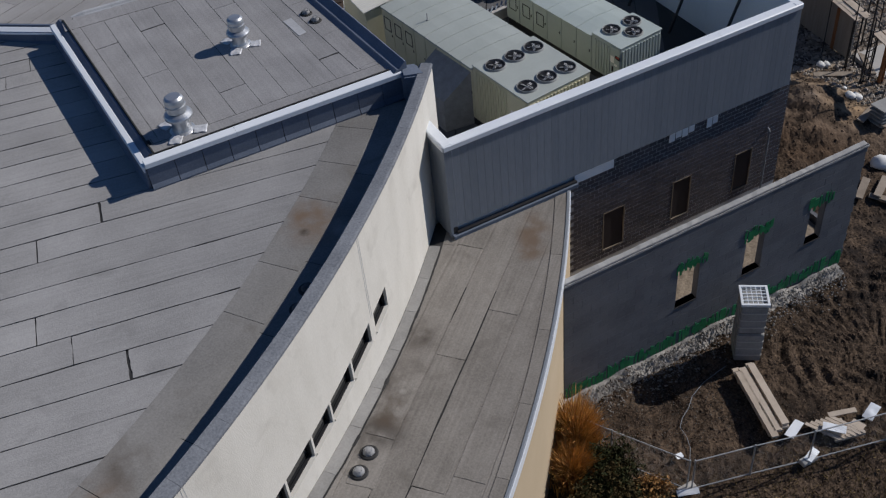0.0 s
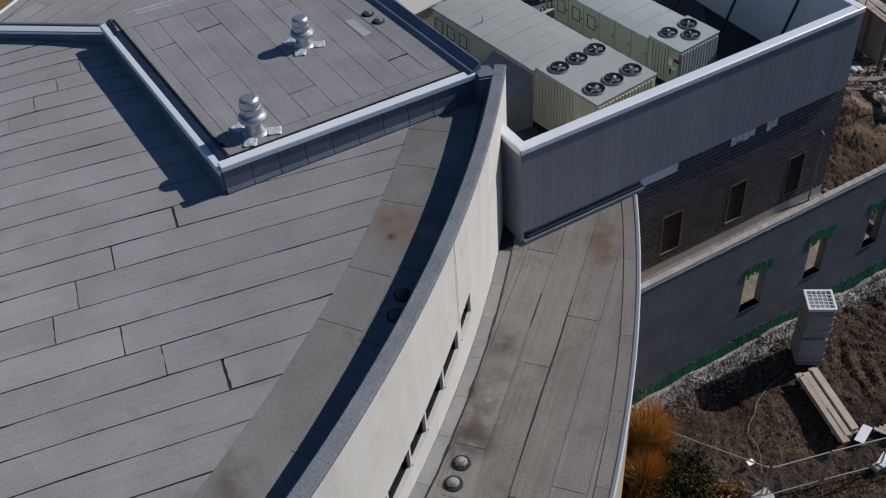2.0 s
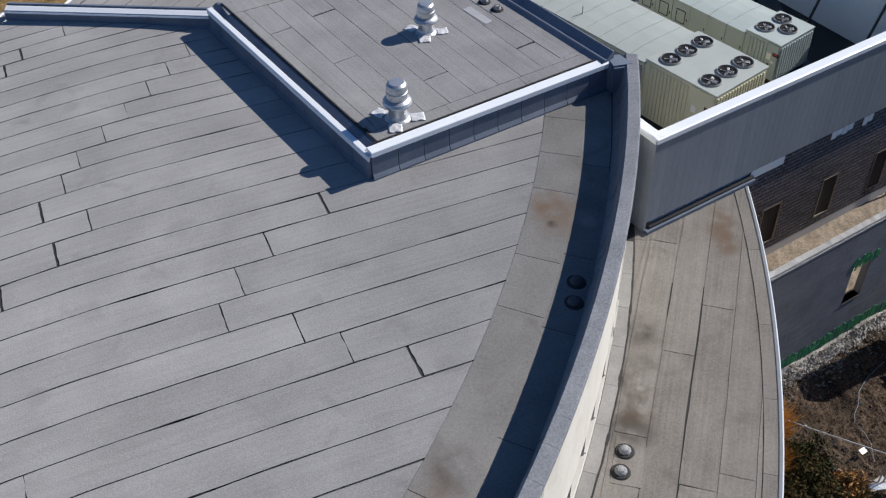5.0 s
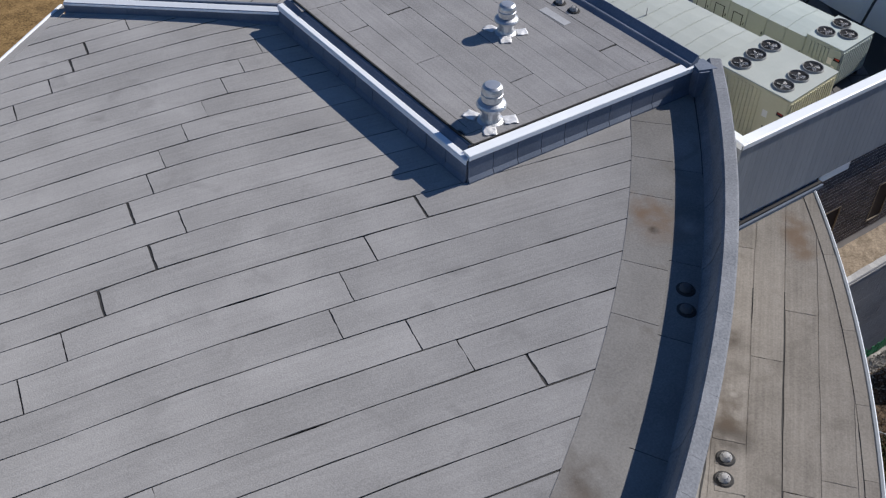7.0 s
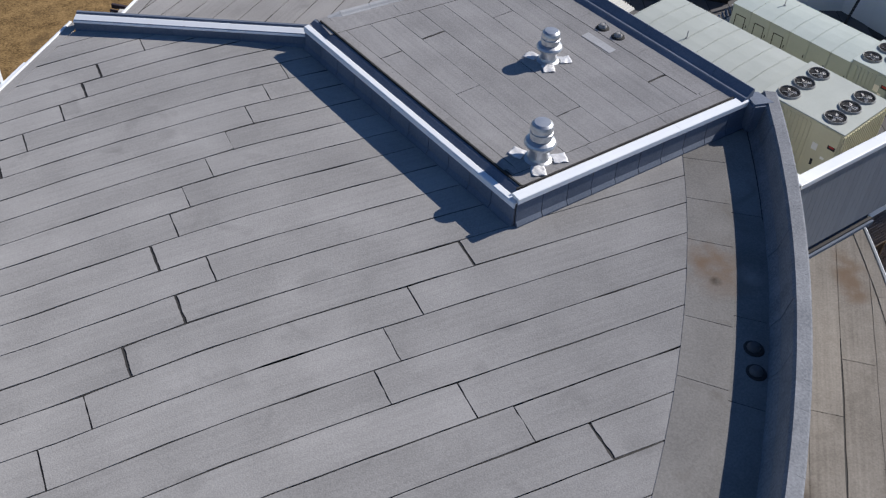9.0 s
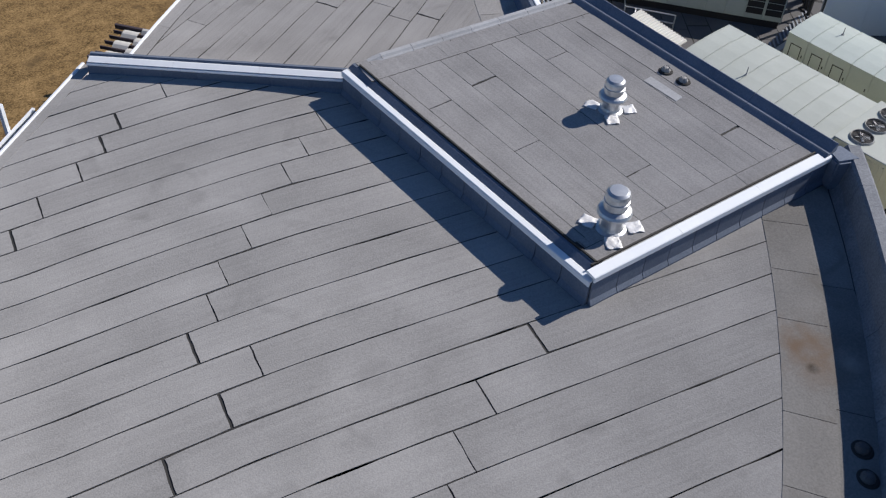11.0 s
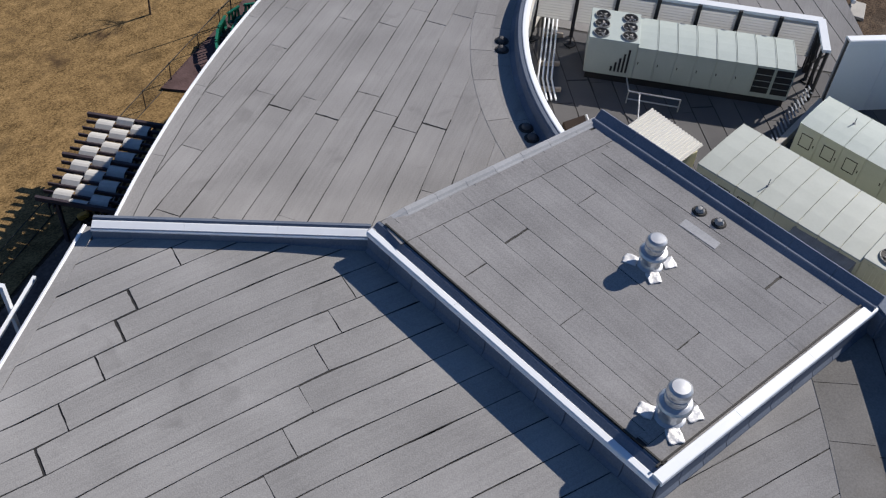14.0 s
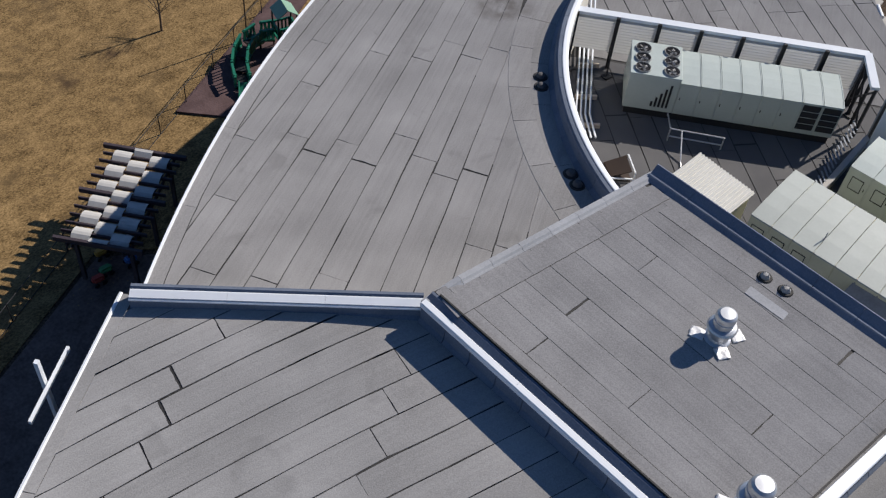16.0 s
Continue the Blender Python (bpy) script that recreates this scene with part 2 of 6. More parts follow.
# levels and plan
Z_MAIN, Z_CAP, Z_LOW, Z_NORTH, Z_WELL, Z_SCREEN = 11.68, 12.77, 6.9, 9.54, 7.45, 11.14
C0, R_WALL, R_FIELD = (-41.6, 35.8), 54.18, 51.1
SW, SE, NE, NW = (-9.2, 3.1), (0.35, 2.95), (-0.35, 13.8), (-9.7, 14.45)
PW = (-16.1, 20.4)
EAVE = [(-16.05, 20.95), (-21.25, 16.95), (-31.0, 8.8), (-44.0, -5.0)]
C_LOW, R_LOW = (-43.87, 33.61), 59.62
C_EAVE, R_EAVE = (25.74, -22.98), 60.6
C_CURB, R_CURB = (14.06, 11.36), 14.47



def fall(x, y):
    """How far the main roof has dropped towards its western corner, and into the gutter along the curved parapet."""
    out = math.hypot(x - C0[0], y - C0[1]) - R_FIELD
    if out > 0.02:
        turn = -38 - math.degrees(math.atan2(y - C0[1], x - C0[0]))
        return min(0.3, 0.07 + 0.011 * max(0.0, turn)) * min(1.0, out / 2.2)
    q = min(1.6, max(0.0, 0.15 * (-x - 14.0) + 0.075 * (y - 9.0) - 0.05))
    return 0.42 * q * q / (q + 0.5)


# ground: one sheet, rough where the site has been dug over
def rough(x, y):
    k = min(1.0, max(0.0, (20 - abs(x - 20)) / 4)) * min(1.0, max(0.0, (18 - abs(y + 3)) / 4))
    p = Vector((x, y, 0))
    h = 0.16 * noise.noise(p * 0.45) + 0.1 * noise.noise(p * 1.2) + 0.07 * noise.noise(p * 2.4) + 0.055 * noise.noise(p * 4.9)
    ring = math.hypot(x - 14.5, y + 9.0)
    if 0.8 < ring < 5.5 and x > 11.0:
        h += 0.085 * math.sin(ring * 9.0) * max(0.0, math.sin(4 * math.atan2(y + 9, x - 14.5) + ring)) + 0.03 * math.sin(math.atan2(y + 9, x - 14.5) * 40)
    heap = math.exp(-((x - 23.0) ** 2 / 14 + (y - 4.5) ** 2 / 9))
    return k * (h + 1.7 * heap * (0.9 + 0.25 * noise.noise(p * 0.8))) - 0.12 * k


bm = bmesh.new()
STEP = 0.13
nx, ny = int(40 / STEP), int(36 / STEP)
grid = [[bm.verts.new((i * STEP, -21 + j * STEP, rough(i * STEP, -21 + j * STEP))) for j in range(ny + 1)] for i in range(nx + 1)]
for i in range(nx):
    for j in range(ny):
        bm.faces.new((grid[i][j], grid[i + 1][j], grid[i + 1][j + 1], grid[i][j + 1]))
X1, Y1 = nx * STEP, -21 + ny * STEP
for x0, x1, y0, y1 in ((-900, 0, -900, 900), (X1, 900, -900, 900), (0, X1, -900, -21), (0, X1, Y1, 900)):
    bm.faces.new([bm.verts.new(v) for v in ((x0, y0, 0), (x1, y0, 0), (x1, y1, 0), (x0, y1, 0))])
thing("ground", bm, SOIL, "bare trampled brown soil of a building site", "ground", "structure")
bm = bmesh.new()
LAWN_EDGE = [(-60, 8), (-27, 24.5), (-17.6, 29.6), (-12.6, 32.4), (-6.8, 28.4), (-1.0, 35.0), (14, 46), (60, 70), (160, 120), (160, 300), (-240, 300), (-240, 8)]
solid(bm, LAWN_EDGE, -0.2, 0.04)
thing("lawn", bm, LAWN, "dry straw-brown winter lawn", "lawn", "structure")
bm = bmesh.new()
solid(bm, [(-5.05, 38.1), (-3.2, 36.3), (6.0, 42.0), (8.5, 45.5), (4.0, 43.0)], 0.0, 0.16)
thing("mulch_bed", bm, material("dark_mulch", (0.05, 0.032, 0.032), (0.15, 0.1, 0.1), 0.95, scale=0.8, fine=9, bump=0.9), "playground bed of dark brown bark mulch", "mulch", "structure")
bm = bmesh.new()
solid(bm, [(-60, 7.8), (-27, 24.3), (-17.6, 29.4), (-12.7, 32.1), (-6.9, 28.1), (-14, 18), (-40, -10)], -0.2, 0.02)
thing("mulch_strip", bm, material("brown_mulch", (0.07, 0.05, 0.045), (0.22, 0.16, 0.14), 0.95, scale=0.8, fine=7, bump=0.9, grain=1.2), "strip of brown bark mulch beside the building", "mulch", "structure")


# roofs: sheets laid in strips over the bitumen
def quad_sheet(pts, z, mat, parent, name="roof_sheet", thick=0.014):
    bm = bmesh.new()
    solid(bm, pts, z, z + thick)
    if parent.name == "roof_main" and any(fall(p[0], p[1]) > 0 for p in pts):
        bmesh.ops.triangulate(bm, faces=[f for f in bm.faces if len(f.verts) > 4])
        for v in bm.verts:
            v.co.z -= fall(v.co.x, v.co.y)
    return part(name, bm, mat, parent)


def longest(f, v, lo, hi, step=0.06):
    best, start = (0, 0), None
    n = int((hi - lo) / step)
    for i in range(n + 2):
        u = lo + i * step
        ok = i <= n and f(u, v)
        if ok and start is None:
            start = u
        if not ok and start is not None:
            if u - start > best[1] - best[0]:
                best = (start, u - step)
            start = None
    return best


def strips(parent, edges, angle, inside, lo, hi, z, mat, joints=None, gap=0.0115, lengths=(7, 10.5), seed=1, bow=None, name="roof_sheet"):
    """Sheets between the seams; edges: the seams' offsets across; joints: the butt joints along each strip."""
    rng = random.Random(seed)
    c, s = math.cos(radians(angle)), math.sin(radians(angle))
    def at(u, v):
        v += bow(u, v) if bow else 0.0
        return u * c - v * s, u * s + v * c
    f = lambda u, v: inside(*at(u, v))
    for k in range(len(edges) - 1):
        v1, v0 = edges[k] - gap, edges[k + 1] + gap
        a, b = longest(f, v0, lo, hi), longest(f, v1, lo, hi)
        if max(a[1] - a[0], b[1] - b[0]) < 0.4:
            continue
        for q in range(1, 12):
            if a[1] - a[0] < 0.3:
                v0 += (v1 - v0) / (13 - q)
                a = longest(f, v0, lo, hi)
            if b[1] - b[0] < 0.3:
                v1 -= (v1 - v0) / (13 - q)
                b = longest(f, v1, lo, hi)
        if min(a[1] - a[0], b[1] - b[0]) < 0.3:
            continue
        cuts = list((joints or {}).get(k, ()))
        if not cuts:
            u = min(a[0], b[0]) + rng.uniform(2, 9)
            while u < max(a[1], b[1]):
                cuts.append(u)
                u += rng.uniform(*lengths)
        lo_k, hi_k = max(a[0], b[0]), min(a[1], b[1])
        cuts = sorted(u for u in cuts if lo_k + 0.3 < u < hi_k - 0.3)
        ends = [None] + cuts + [None]
        for i in range(len(ends) - 1):
            g0, g1 = rng.choice((0.014, 0.02, 0.035, 0.075)), 0.008
            p0 = (a[0], b[0]) if ends[i] is None else (ends[i] + g0, ends[i] + g0)
            p1 = (a[1], b[1]) if ends[i + 1] is None else (ends[i + 1] - g1, ends[i + 1] - g1)
            pts = []
            wide = {1: rng.choice((0, 0, 1)), -1: rng.choice((0, 0, 1))}
            for u0, u1, v, sg in ((p0[0], p1[0], v0, 1), (p1[1], p0[1], v1, -1)):
                m = max(1, int(abs(u1 - u0) / 0.4))
                for j in range(m + 1):
                    u = u0 + (u1 - u0) * j / m
                    tar = 2.2 * gap * wide[sg] * max(math.exp(-abs(u - p0[0]) / 0.7) * (ends[i] is not None), math.exp(-abs(u - p1[0]) / 0.7) * (ends[i + 1] is not None))
                    pts.append(at(u, v + sg * (tar + abs(gap) * 3.2 * max(0.0, 0.12 + noise.noise(Vector((u * 0.55, v * 3.0, k * 7.0 + sg)))) + abs(rng.gauss(0, 0.0025)))))
                if ends[i + 1 if sg == 1 else i] is not None:
                    skew = rng.uniform(-0.015, 0.015)
                    for q in (0.2, 0.4, 0.6, 0.8):
                        pts.append(at(u1 + skew * (q - 0.5) + rng.gauss(0, 0.007), v0 + (v1 - v0) * (q if sg == 1 else 1 - q)))
            quad_sheet(pts, z, mat, parent, name)


def ring_sheets(parent, c, r0, r1, a0, a1, z, mat, size, name="border_sheet", seed=3, gap=0.007, thick=0.014):
    rng = random.Random(seed)
    a = a0
    sign = 1 if a1 > a0 else -1
    while (a1 - a) * sign > 0.3:
        step = math.degrees(rng.uniform(*size) / max(r0, r1))
        b = a + sign * step if (a1 - a) * sign > 1.4 * step else a1
        g = math.degrees(gap / max(r0, r1)) * sign
        n = max(2, int(abs(b - a) / 1.2))
        quad_sheet(arc(c, r0, a + g, b - g, n) + arc(c, r1, b - g, a + g, n), z, mat, parent, name, thick)
        a = b


far = lambda x, y, c: math.hypot(x - c[0], y - c[1])


def right_of(x, y, a, b):
    return (b[0] - a[0]) * (y - a[1]) - (b[1] - a[1]) * (x - a[0]) < 0


def in_main(x, y):
    if far(x, y, C0) > R_FIELD + 0.05:
        return False
    if not right_of(x, y, PW, (NW[0], NW[1])) or x > -0.2:
        return False
    for a, b in zip(EAVE, EAVE[1:]):
        if right_of(x, y, (a[0] + 0.35, a[1] - 0.4), (b[0] + 0.35, b[1] - 0.4)):
            return False
    return not (SW[0] + 0.1 < x < SE[0] and SW[1] + 0.1 < y < NW[1])


# main roof
bm = bmesh.new()
solid(bm, arc(C0, R_WALL - 0.45, -38.2, -88, 50) + EAVE[::-1] + [PW, NW, NE, SE], 0.0, Z_MAIN - 1.75)
main = thing("roof_main", bm, BITUMEN, "flat upper roof deck with dark bitumen under its sheets", "roof", "structure")
V_MAIN = [18.35, 17.42, 16.5, 15.6, 14.75, 13.85, 12.95, 12.0, 11.0, 10.05, 9.0, 8.0, 6.97, 5.95, 4.87, 3.75, 2.66, 1.5, 0.4, -0.75, -2.0, -3.18, -4.4, -5.6, -6.77, -7.95, -9.15, -10.35, -11.55, -12.75, -13.95, -15.15, -16.4, -17.6, -18.8] + [-20.0 - 1.2 * k for k in range(16)]
J_MAIN = {5: [-19.76], 6: [-20.65], 7: [-22.0, -13.27], 8: [-22.95, -14.22], 9: [-15.13], 10: [-16.1], 11: [-17.05, -26], 12: [-18.05, -27], 13: [-18.7], 14: [-19.55], 15: [-18.22, -28], 16: [-19.4],
          17: [-21.1, -11.42], 18: [-13.5, -22.3], 19: [-14.68, -23.6], 20: [-15.45, -25], 21: [-13.68], 22: [-12.7], 23: [-21.17, -11.24], 24: [-23], 25: [-18]}
main_bow = lambda u, v: -(0.1 + 0.08 * min(1.0, max(0.0, v / 12))) * (max(0.0, -13.5 - max(u, -23.0)) / 6.5) ** 2
strips(main, V_MAIN, -10.0, in_main, -46, 6, Z_MAIN - 0.034, BITUMEN, {k: [99] for k in range(60)}, gap=-0.03, name="bitumen_strip", bow=main_bow)
strips(main, V_MAIN, -10.0, in_main, -46, 6, Z_MAIN - 0.012, MEMBRANE, J_MAIN, bow=main_bow)
beside = lambda x, y: in_main(x, y) and x > -9.0 and y < 3.1 - 0.016 * (x + 9.2)
strips(main, [2.97, 2.66, 1.5], -10.0, beside, -14, 6, Z_MAIN - 0.017, MEMBRANE)
bm = bmesh.new()
solid(bm, arc(C0, R_WALL - 0.3, -37.9, -88, 50) + arc(C0, R_FIELD - 0.4, -88, -38.4, 50), Z_MAIN - 1.0, Z_MAIN - 0.34)
part("border_deck", bm, BITUMEN, main)
BORDER_CUTS = (-38.6, -40.3, -42.5, -44.6, -48.1, -50.55, -57.8, -61.5, -66, -71, -76, -81, -87.8)
for a, b in zip(BORDER_CUTS, BORDER_CUTS[1:]):
    ring_sheets(main, C0, R_FIELD, R_FIELD + 1.36, a, b, Z_MAIN, MEMBRANE_B, (30, 31), gap=0.01)
GUTTER_CUTS = (-37.7, -42.9, -47.6, -50.9, -55.2, -59.5, -64, -69, -75, -81, -87.8)
for a, b in zip(GUTTER_CUTS, GUTTER_CUTS[1:]):
    ring_sheets(main, C0, R_FIELD + 1.34, R_WALL - 0.5, a, b, Z_MAIN - 0.006, MEMBRANE_B, (30, 31), "gutter_sheet", gap=0.012)
bm = bmesh.new()
for a0, a1, r in ((-38.2, -47.5, R_WALL - 0.79), (-47.5, -50.1, R_WALL - 0.98), (-50.1, -87, R_WALL - 0.79)):
    n = int((a0 - a1) / 0.3)
    pts = []
    for i in range(n + 1):
        q = a0 + (a1 - a0) * i / n
        x, y = arc(C0, r + 0.022 * noise.noise(Vector((q * 1.3, 0, 4))), q, q, 1)[0]
        pts.append((x, y, Z_MAIN + 0.012 - fall(x, y)))
    sweep(bm, pts, [(-0.018, 0), (-0.012, 0.008), (0.012, 0.008), (0.02, 0)])
part("tar_seam", bm, BITUMEN, main, "black tar seam at the parapet foot")

# western edge: border sheets and the white metal edge
def edge_line(name, pts, z, mat, section, label, cat):
    bm = bmesh.new()
    sweep(bm, [(x, y, z - (fall(x, y) if name != "trim_north" else 0)) for x, y in pts], section)
    return thing(name, bm, mat, label, cat, "structure")


for a, b in zip(EAVE, EAVE[1:]):
    d = (Vector(b) - Vector(a))
    n = max(1, round(d.length / 4.5))
    o = Vector((-d.y, d.x)).normalized()
    for i in range(n):
        p, q = Vector(a) + d * (i / n + 0.002), Vector(a) + d * ((i + 1) / n - 0.002)
        quad_sheet([p + o * 0.1, q + o * 0.1, q + o * 0.55, p + o * 0.55], Z_MAIN - 0.004, MEMBRANE, main, "border_sheet")
EDGE = [(-0.2, -0.28), (-0.2, 0.05), (-0.17, 0.07), (-0.1, 0.06), (-0.08, 0.0), (-0.08, -0.28)]
edge_line("trim_main", EAVE[::-1], Z_MAIN, CAP_WHITE, [(-u, v) for u, v in EDGE], "white metal roof edge", "trim")
# Added strip, mostly hidden, to keep sunlight out of the hollow under the roof.
edge_line("light_stop_main", EAVE[::-1], Z_MAIN - 0.3, STUCCO, [(0.09, -1.75), (0.09, 0.0), (0.18, 0.0), (0.18, -1.75)], "added stucco strip blocking light under the roof edge", "fascia")

# curved wall with its row of windows, which steps down with the lower roof
WIN = [(-45.9, -47.1), (-47.5, -49.05), (-49.15, -50.7), (-50.8, -52.0), (-52.1, -53.62), (-53.72, -55.2), (-55.3, -56.8), (-56.9, -58.4)]
zw1 = lambda a: 9.35 - 0.095 * min(14.0, max(0.0, -45.9 - a))
zw0 = lambda a: zw1(a) - 0.88
ring = lambda a0, a1, n: [(x, y, 0) for x, y in arc(C0, R_WALL, a0, a1, n)]


def curved_band(bm, a0, a1, lo, hi, r0, r1):
    """A curved slab from angle a0 to a1 between two heights that may follow the angle."""
    n = max(1, int(abs(a1 - a0) / 0.8))
    rings = []
    for i in range(n + 1):
        a = a0 + (a1 - a0) * i / n
        c, q = math.cos(radians(a)), math.sin(radians(a))
        rings.append([bm.verts.new((C0[0] + r * c, C0[1] + r * q, z(a) if callable(z) else z)) for r, z in ((r0, lo), (r0, hi), (r1, hi), (r1, lo))])
    for p, q in zip(rings, rings[1:]):
        for j in range(4):
            bm.faces.new((p[j], p[(j + 1) % 4], q[(j + 1) % 4], q[j]))
    bm.faces.new(rings[0][::-1]), bm.faces.new(rings[-1])


bm = bmesh.new()
curved_band(bm, -37.6, -88, 0.0, zw0, R_WALL, R_WALL - 0.42)
wall = thing("wall_curved", bm, STUCCO, "curved cream stucco wall rising above the lower roof", "wall", "structure")
bm = bmesh.new()
curved_band(bm, -37.6, -88, zw1, Z_CAP - 0.13, R_WALL, R_WALL - 0.42)
part("upper_band", bm, STUCCO, wall)
last = -37.6
for a, b in WIN + [(-88, -88)]:
    bm = bmesh.new()
    curved_band(bm, last, a, zw0, zw1, R_WALL, R_WALL - 0.42)
    part("pier", bm, STUCCO, wall)
    last = b
for a in (-47.2, -57.0):
    bm = bmesh.new()
    for off in (0.0, 0.1):
        curved_band(bm, a - off, a - off - 0.02, zw1, Z_CAP - 0.1, R_WALL + 0.006, R_WALL - 0.01)
    part("control_joint", bm, MORTAR, wall)
GLASS = bpy.data.materials.new("dark_glass")
GLASS.use_nodes = True
gb = GLASS.node_tree.nodes["Principled BSDF"]
gb.inputs["Base Color"].default_value, gb.inputs["Roughness"].default_value, gb.inputs["Specular IOR Level"].default_value = (0.012, 0.013, 0.015, 1), 0.06, 0.6
for i, (a, b) in enumerate(WIN):
    w = base(f"window_{i + 1}", (*arc(C0, R_WALL - 0.15, a, b, 2)[1], zw0(a)), "dark horizontal window in a bronze frame in the stucco wall", "window", "", "structure")
    bm = bmesh.new()
    curved_band(bm, a, b, zw0, zw1, R_WALL - 0.2, R_WALL - 0.22)
    part("pane", bm, GLASS, w)
    bm = bmesh.new()
    curved_band(bm, a, b, zw0, lambda q: zw0(q) + 0.06, R_WALL - 0.1, R_WALL - 0.19)
    curved_band(bm, a, b, lambda q: zw1(q) - 0.05, zw1, R_WALL - 0.1, R_WALL - 0.19)
    for q in (a, b + 0.05):
        curved_band(bm, q, q - 0.05, zw0, zw1, R_WALL - 0.1, R_WALL - 0.19)
    part("window_frame", bm, BLACK, w)
    bm = bmesh.new()
    curved_band(bm, a, b, lambda q: zw0(q) - 0.05, lambda q: zw0(q) + 0.02, R_WALL + 0.045, R_WALL - 0.1)
    part("window_sill", bm, STUCCO, w)

# membrane over the curved parapet: a sloping top and an inner face in panels
cap = base("parapet_curved", (0, 0, 0), "grey membrane flashing over the curved parapet", "parapet", "", "structure")
a = -37.6
rng = random.Random(8)
while a > -87:
    b = max(-88, a - rng.uniform(0.95, 1.15))
    g = 0.004
    bm = bmesh.new()
    w = rng.uniform(-0.012, 0.012)
    dip = fall(*arc(C0, R_WALL - 0.7, a, a, 1)[0])
    lip = 0.02 + 0.09 * min(1.0, max(0.0, (-42 - a) / 14))
    sweep(bm, ring(a - g, b + g, 3), [(-0.03, Z_CAP - 0.1), (-0.03, Z_CAP - 0.02), (0.02, Z_CAP + 0.01), (0.38, Z_CAP + lip), (0.45 + w, Z_CAP + lip - 0.09), (0.56 + w, Z_MAIN + 0.25), (0.76 + w, Z_MAIN + 0.03 - dip), (0.76 + w, Z_MAIN - 0.4), (0.44, Z_MAIN - 0.4), (0.43, Z_CAP - 0.12)])
    part("flashing_sheet", bm, PARAPET_TOP, cap)
    a = b

# raised centre roof
Z_DECK = Z_CAP - 0.05
bm = bmesh.new()
SW_IN, NW_IN = (SW[0] + 0.42, SW[1]), (NW[0] + 0.42, NW[1])
solid(bm, [SW_IN, SE, NE, NW_IN], Z_NORTH - 1, Z_DECK - 0.016)
centre = thing("roof_centre", bm, BITUMEN, "raised flat roof block with bitumen under brown-grey sheets", "roof", "structure")


def in_centre(x, y):
    ps = (SW_IN, SE, NE, NW_IN)
    return all(not right_of(x, y, ps[i], ps[(i + 1) % 4]) for i in range(4))


V_C = [10.35, 9.43, 8.5, 7.5, 6.53, 5.55, 4.55, 3.6, 2.68, 1.75, 0.8, -0.1, -1.0]
J_C = {0: [99], 1: [99], 2: [11.4], 3: [8.4], 4: [11.6], 5: [5.7], 6: [99], 7: [11.4], 8: [99], 9: [5.45], 10: [99], 11: [99]}
strips(centre, V_C, 91.5, in_centre, 0, 18, Z_DECK - 0.008, MEMBRANE_C, J_C, gap=0.0042)


def along(a, b, n, size=None):
    a, b = Vector(a), Vector(b)
    return [a + (b - a) * i / n for i in range(n + 1)]


def clad(parent, a, b, section, pitch, mat, name="flashing_sheet", gap=0.006, drop=(0.0, 0.0)):
    """Panels of one section along a straight line."""
    n = max(1, round((Vector(b) - Vector(a)).length / pitch))
    pts = along(a, b, n)
    d = (pts[1] - pts[0]).normalized() * gap
    for p, q in zip(pts, pts[1:]):
        bm = bmesh.new()
        za, zb = (-drop[0] - (drop[1] - drop[0]) * (r - pts[0]).length / (pts[-1] - pts[0]).length for r in (p, q))
        sweep(bm, [(*(p + d), za), (*(q - d), zb)], section)
        part(name, bm, mat, parent)


HB = Z_CAP
rim = base("parapet_centre", (0, 0, 0), "low parapet of membrane flashing with a white metal cap", "parapet", "", "structure")
FACE = [(0.005, Z_MAIN - 0.01), (0.14, Z_MAIN - 0.01), (0.14, Z_MAIN + 0.06), (0.06, Z_MAIN + 0.2), (0.05, HB - 0.18), (0.005, HB - 0.18)]
clad(rim, SW, SE, FACE, 1.0, FLASHING, gap=0.012)
FACE_W = [(0.005, Z_MAIN - 0.01), (0.14, Z_MAIN - 0.01), (0.14, Z_MAIN + 0.06), (0.06, Z_MAIN + 0.2), (0.05, HB - 0.3), (0.005, HB - 0.3)]
clad(rim, NW, SW, FACE_W, 1.0, FLASHING, gap=0.012)
clad(rim, NW, SW, [(0.0, Z_NORTH - 1), (0.0, HB - 0.22), (-0.415, HB - 0.22), (-0.415, Z_NORTH - 1)], 20, BITUMEN, "parapet_core")
METAL_S = [(0.09, HB - 0.2), (0.09, HB - 0.03), (0.06, HB - 0.005), (-0.24, HB + 0.01), (-0.26, HB - 0.04), (-0.26, HB - 0.1), (0.03, HB - 0.1), (0.05, HB - 0.2)]
METAL_W = [(0.09, HB - 0.38), (0.09, HB - 0.21), (0.06, HB - 0.185), (-0.12, HB - 0.175), (-0.14, HB - 0.19), (-0.14, HB - 0.24), (0.03, HB - 0.25), (0.05, HB - 0.38)]
FLAT_W = [(-0.145, HB - 0.245), (-0.145, HB - 0.185), (-0.33, HB - 0.06), (-0.41, HB - 0.05), (-0.41, HB - 0.245)]
clad(rim, NW, SW, FLAT_W, 3.4, FLASHING, "inner_flashing", 0.003)
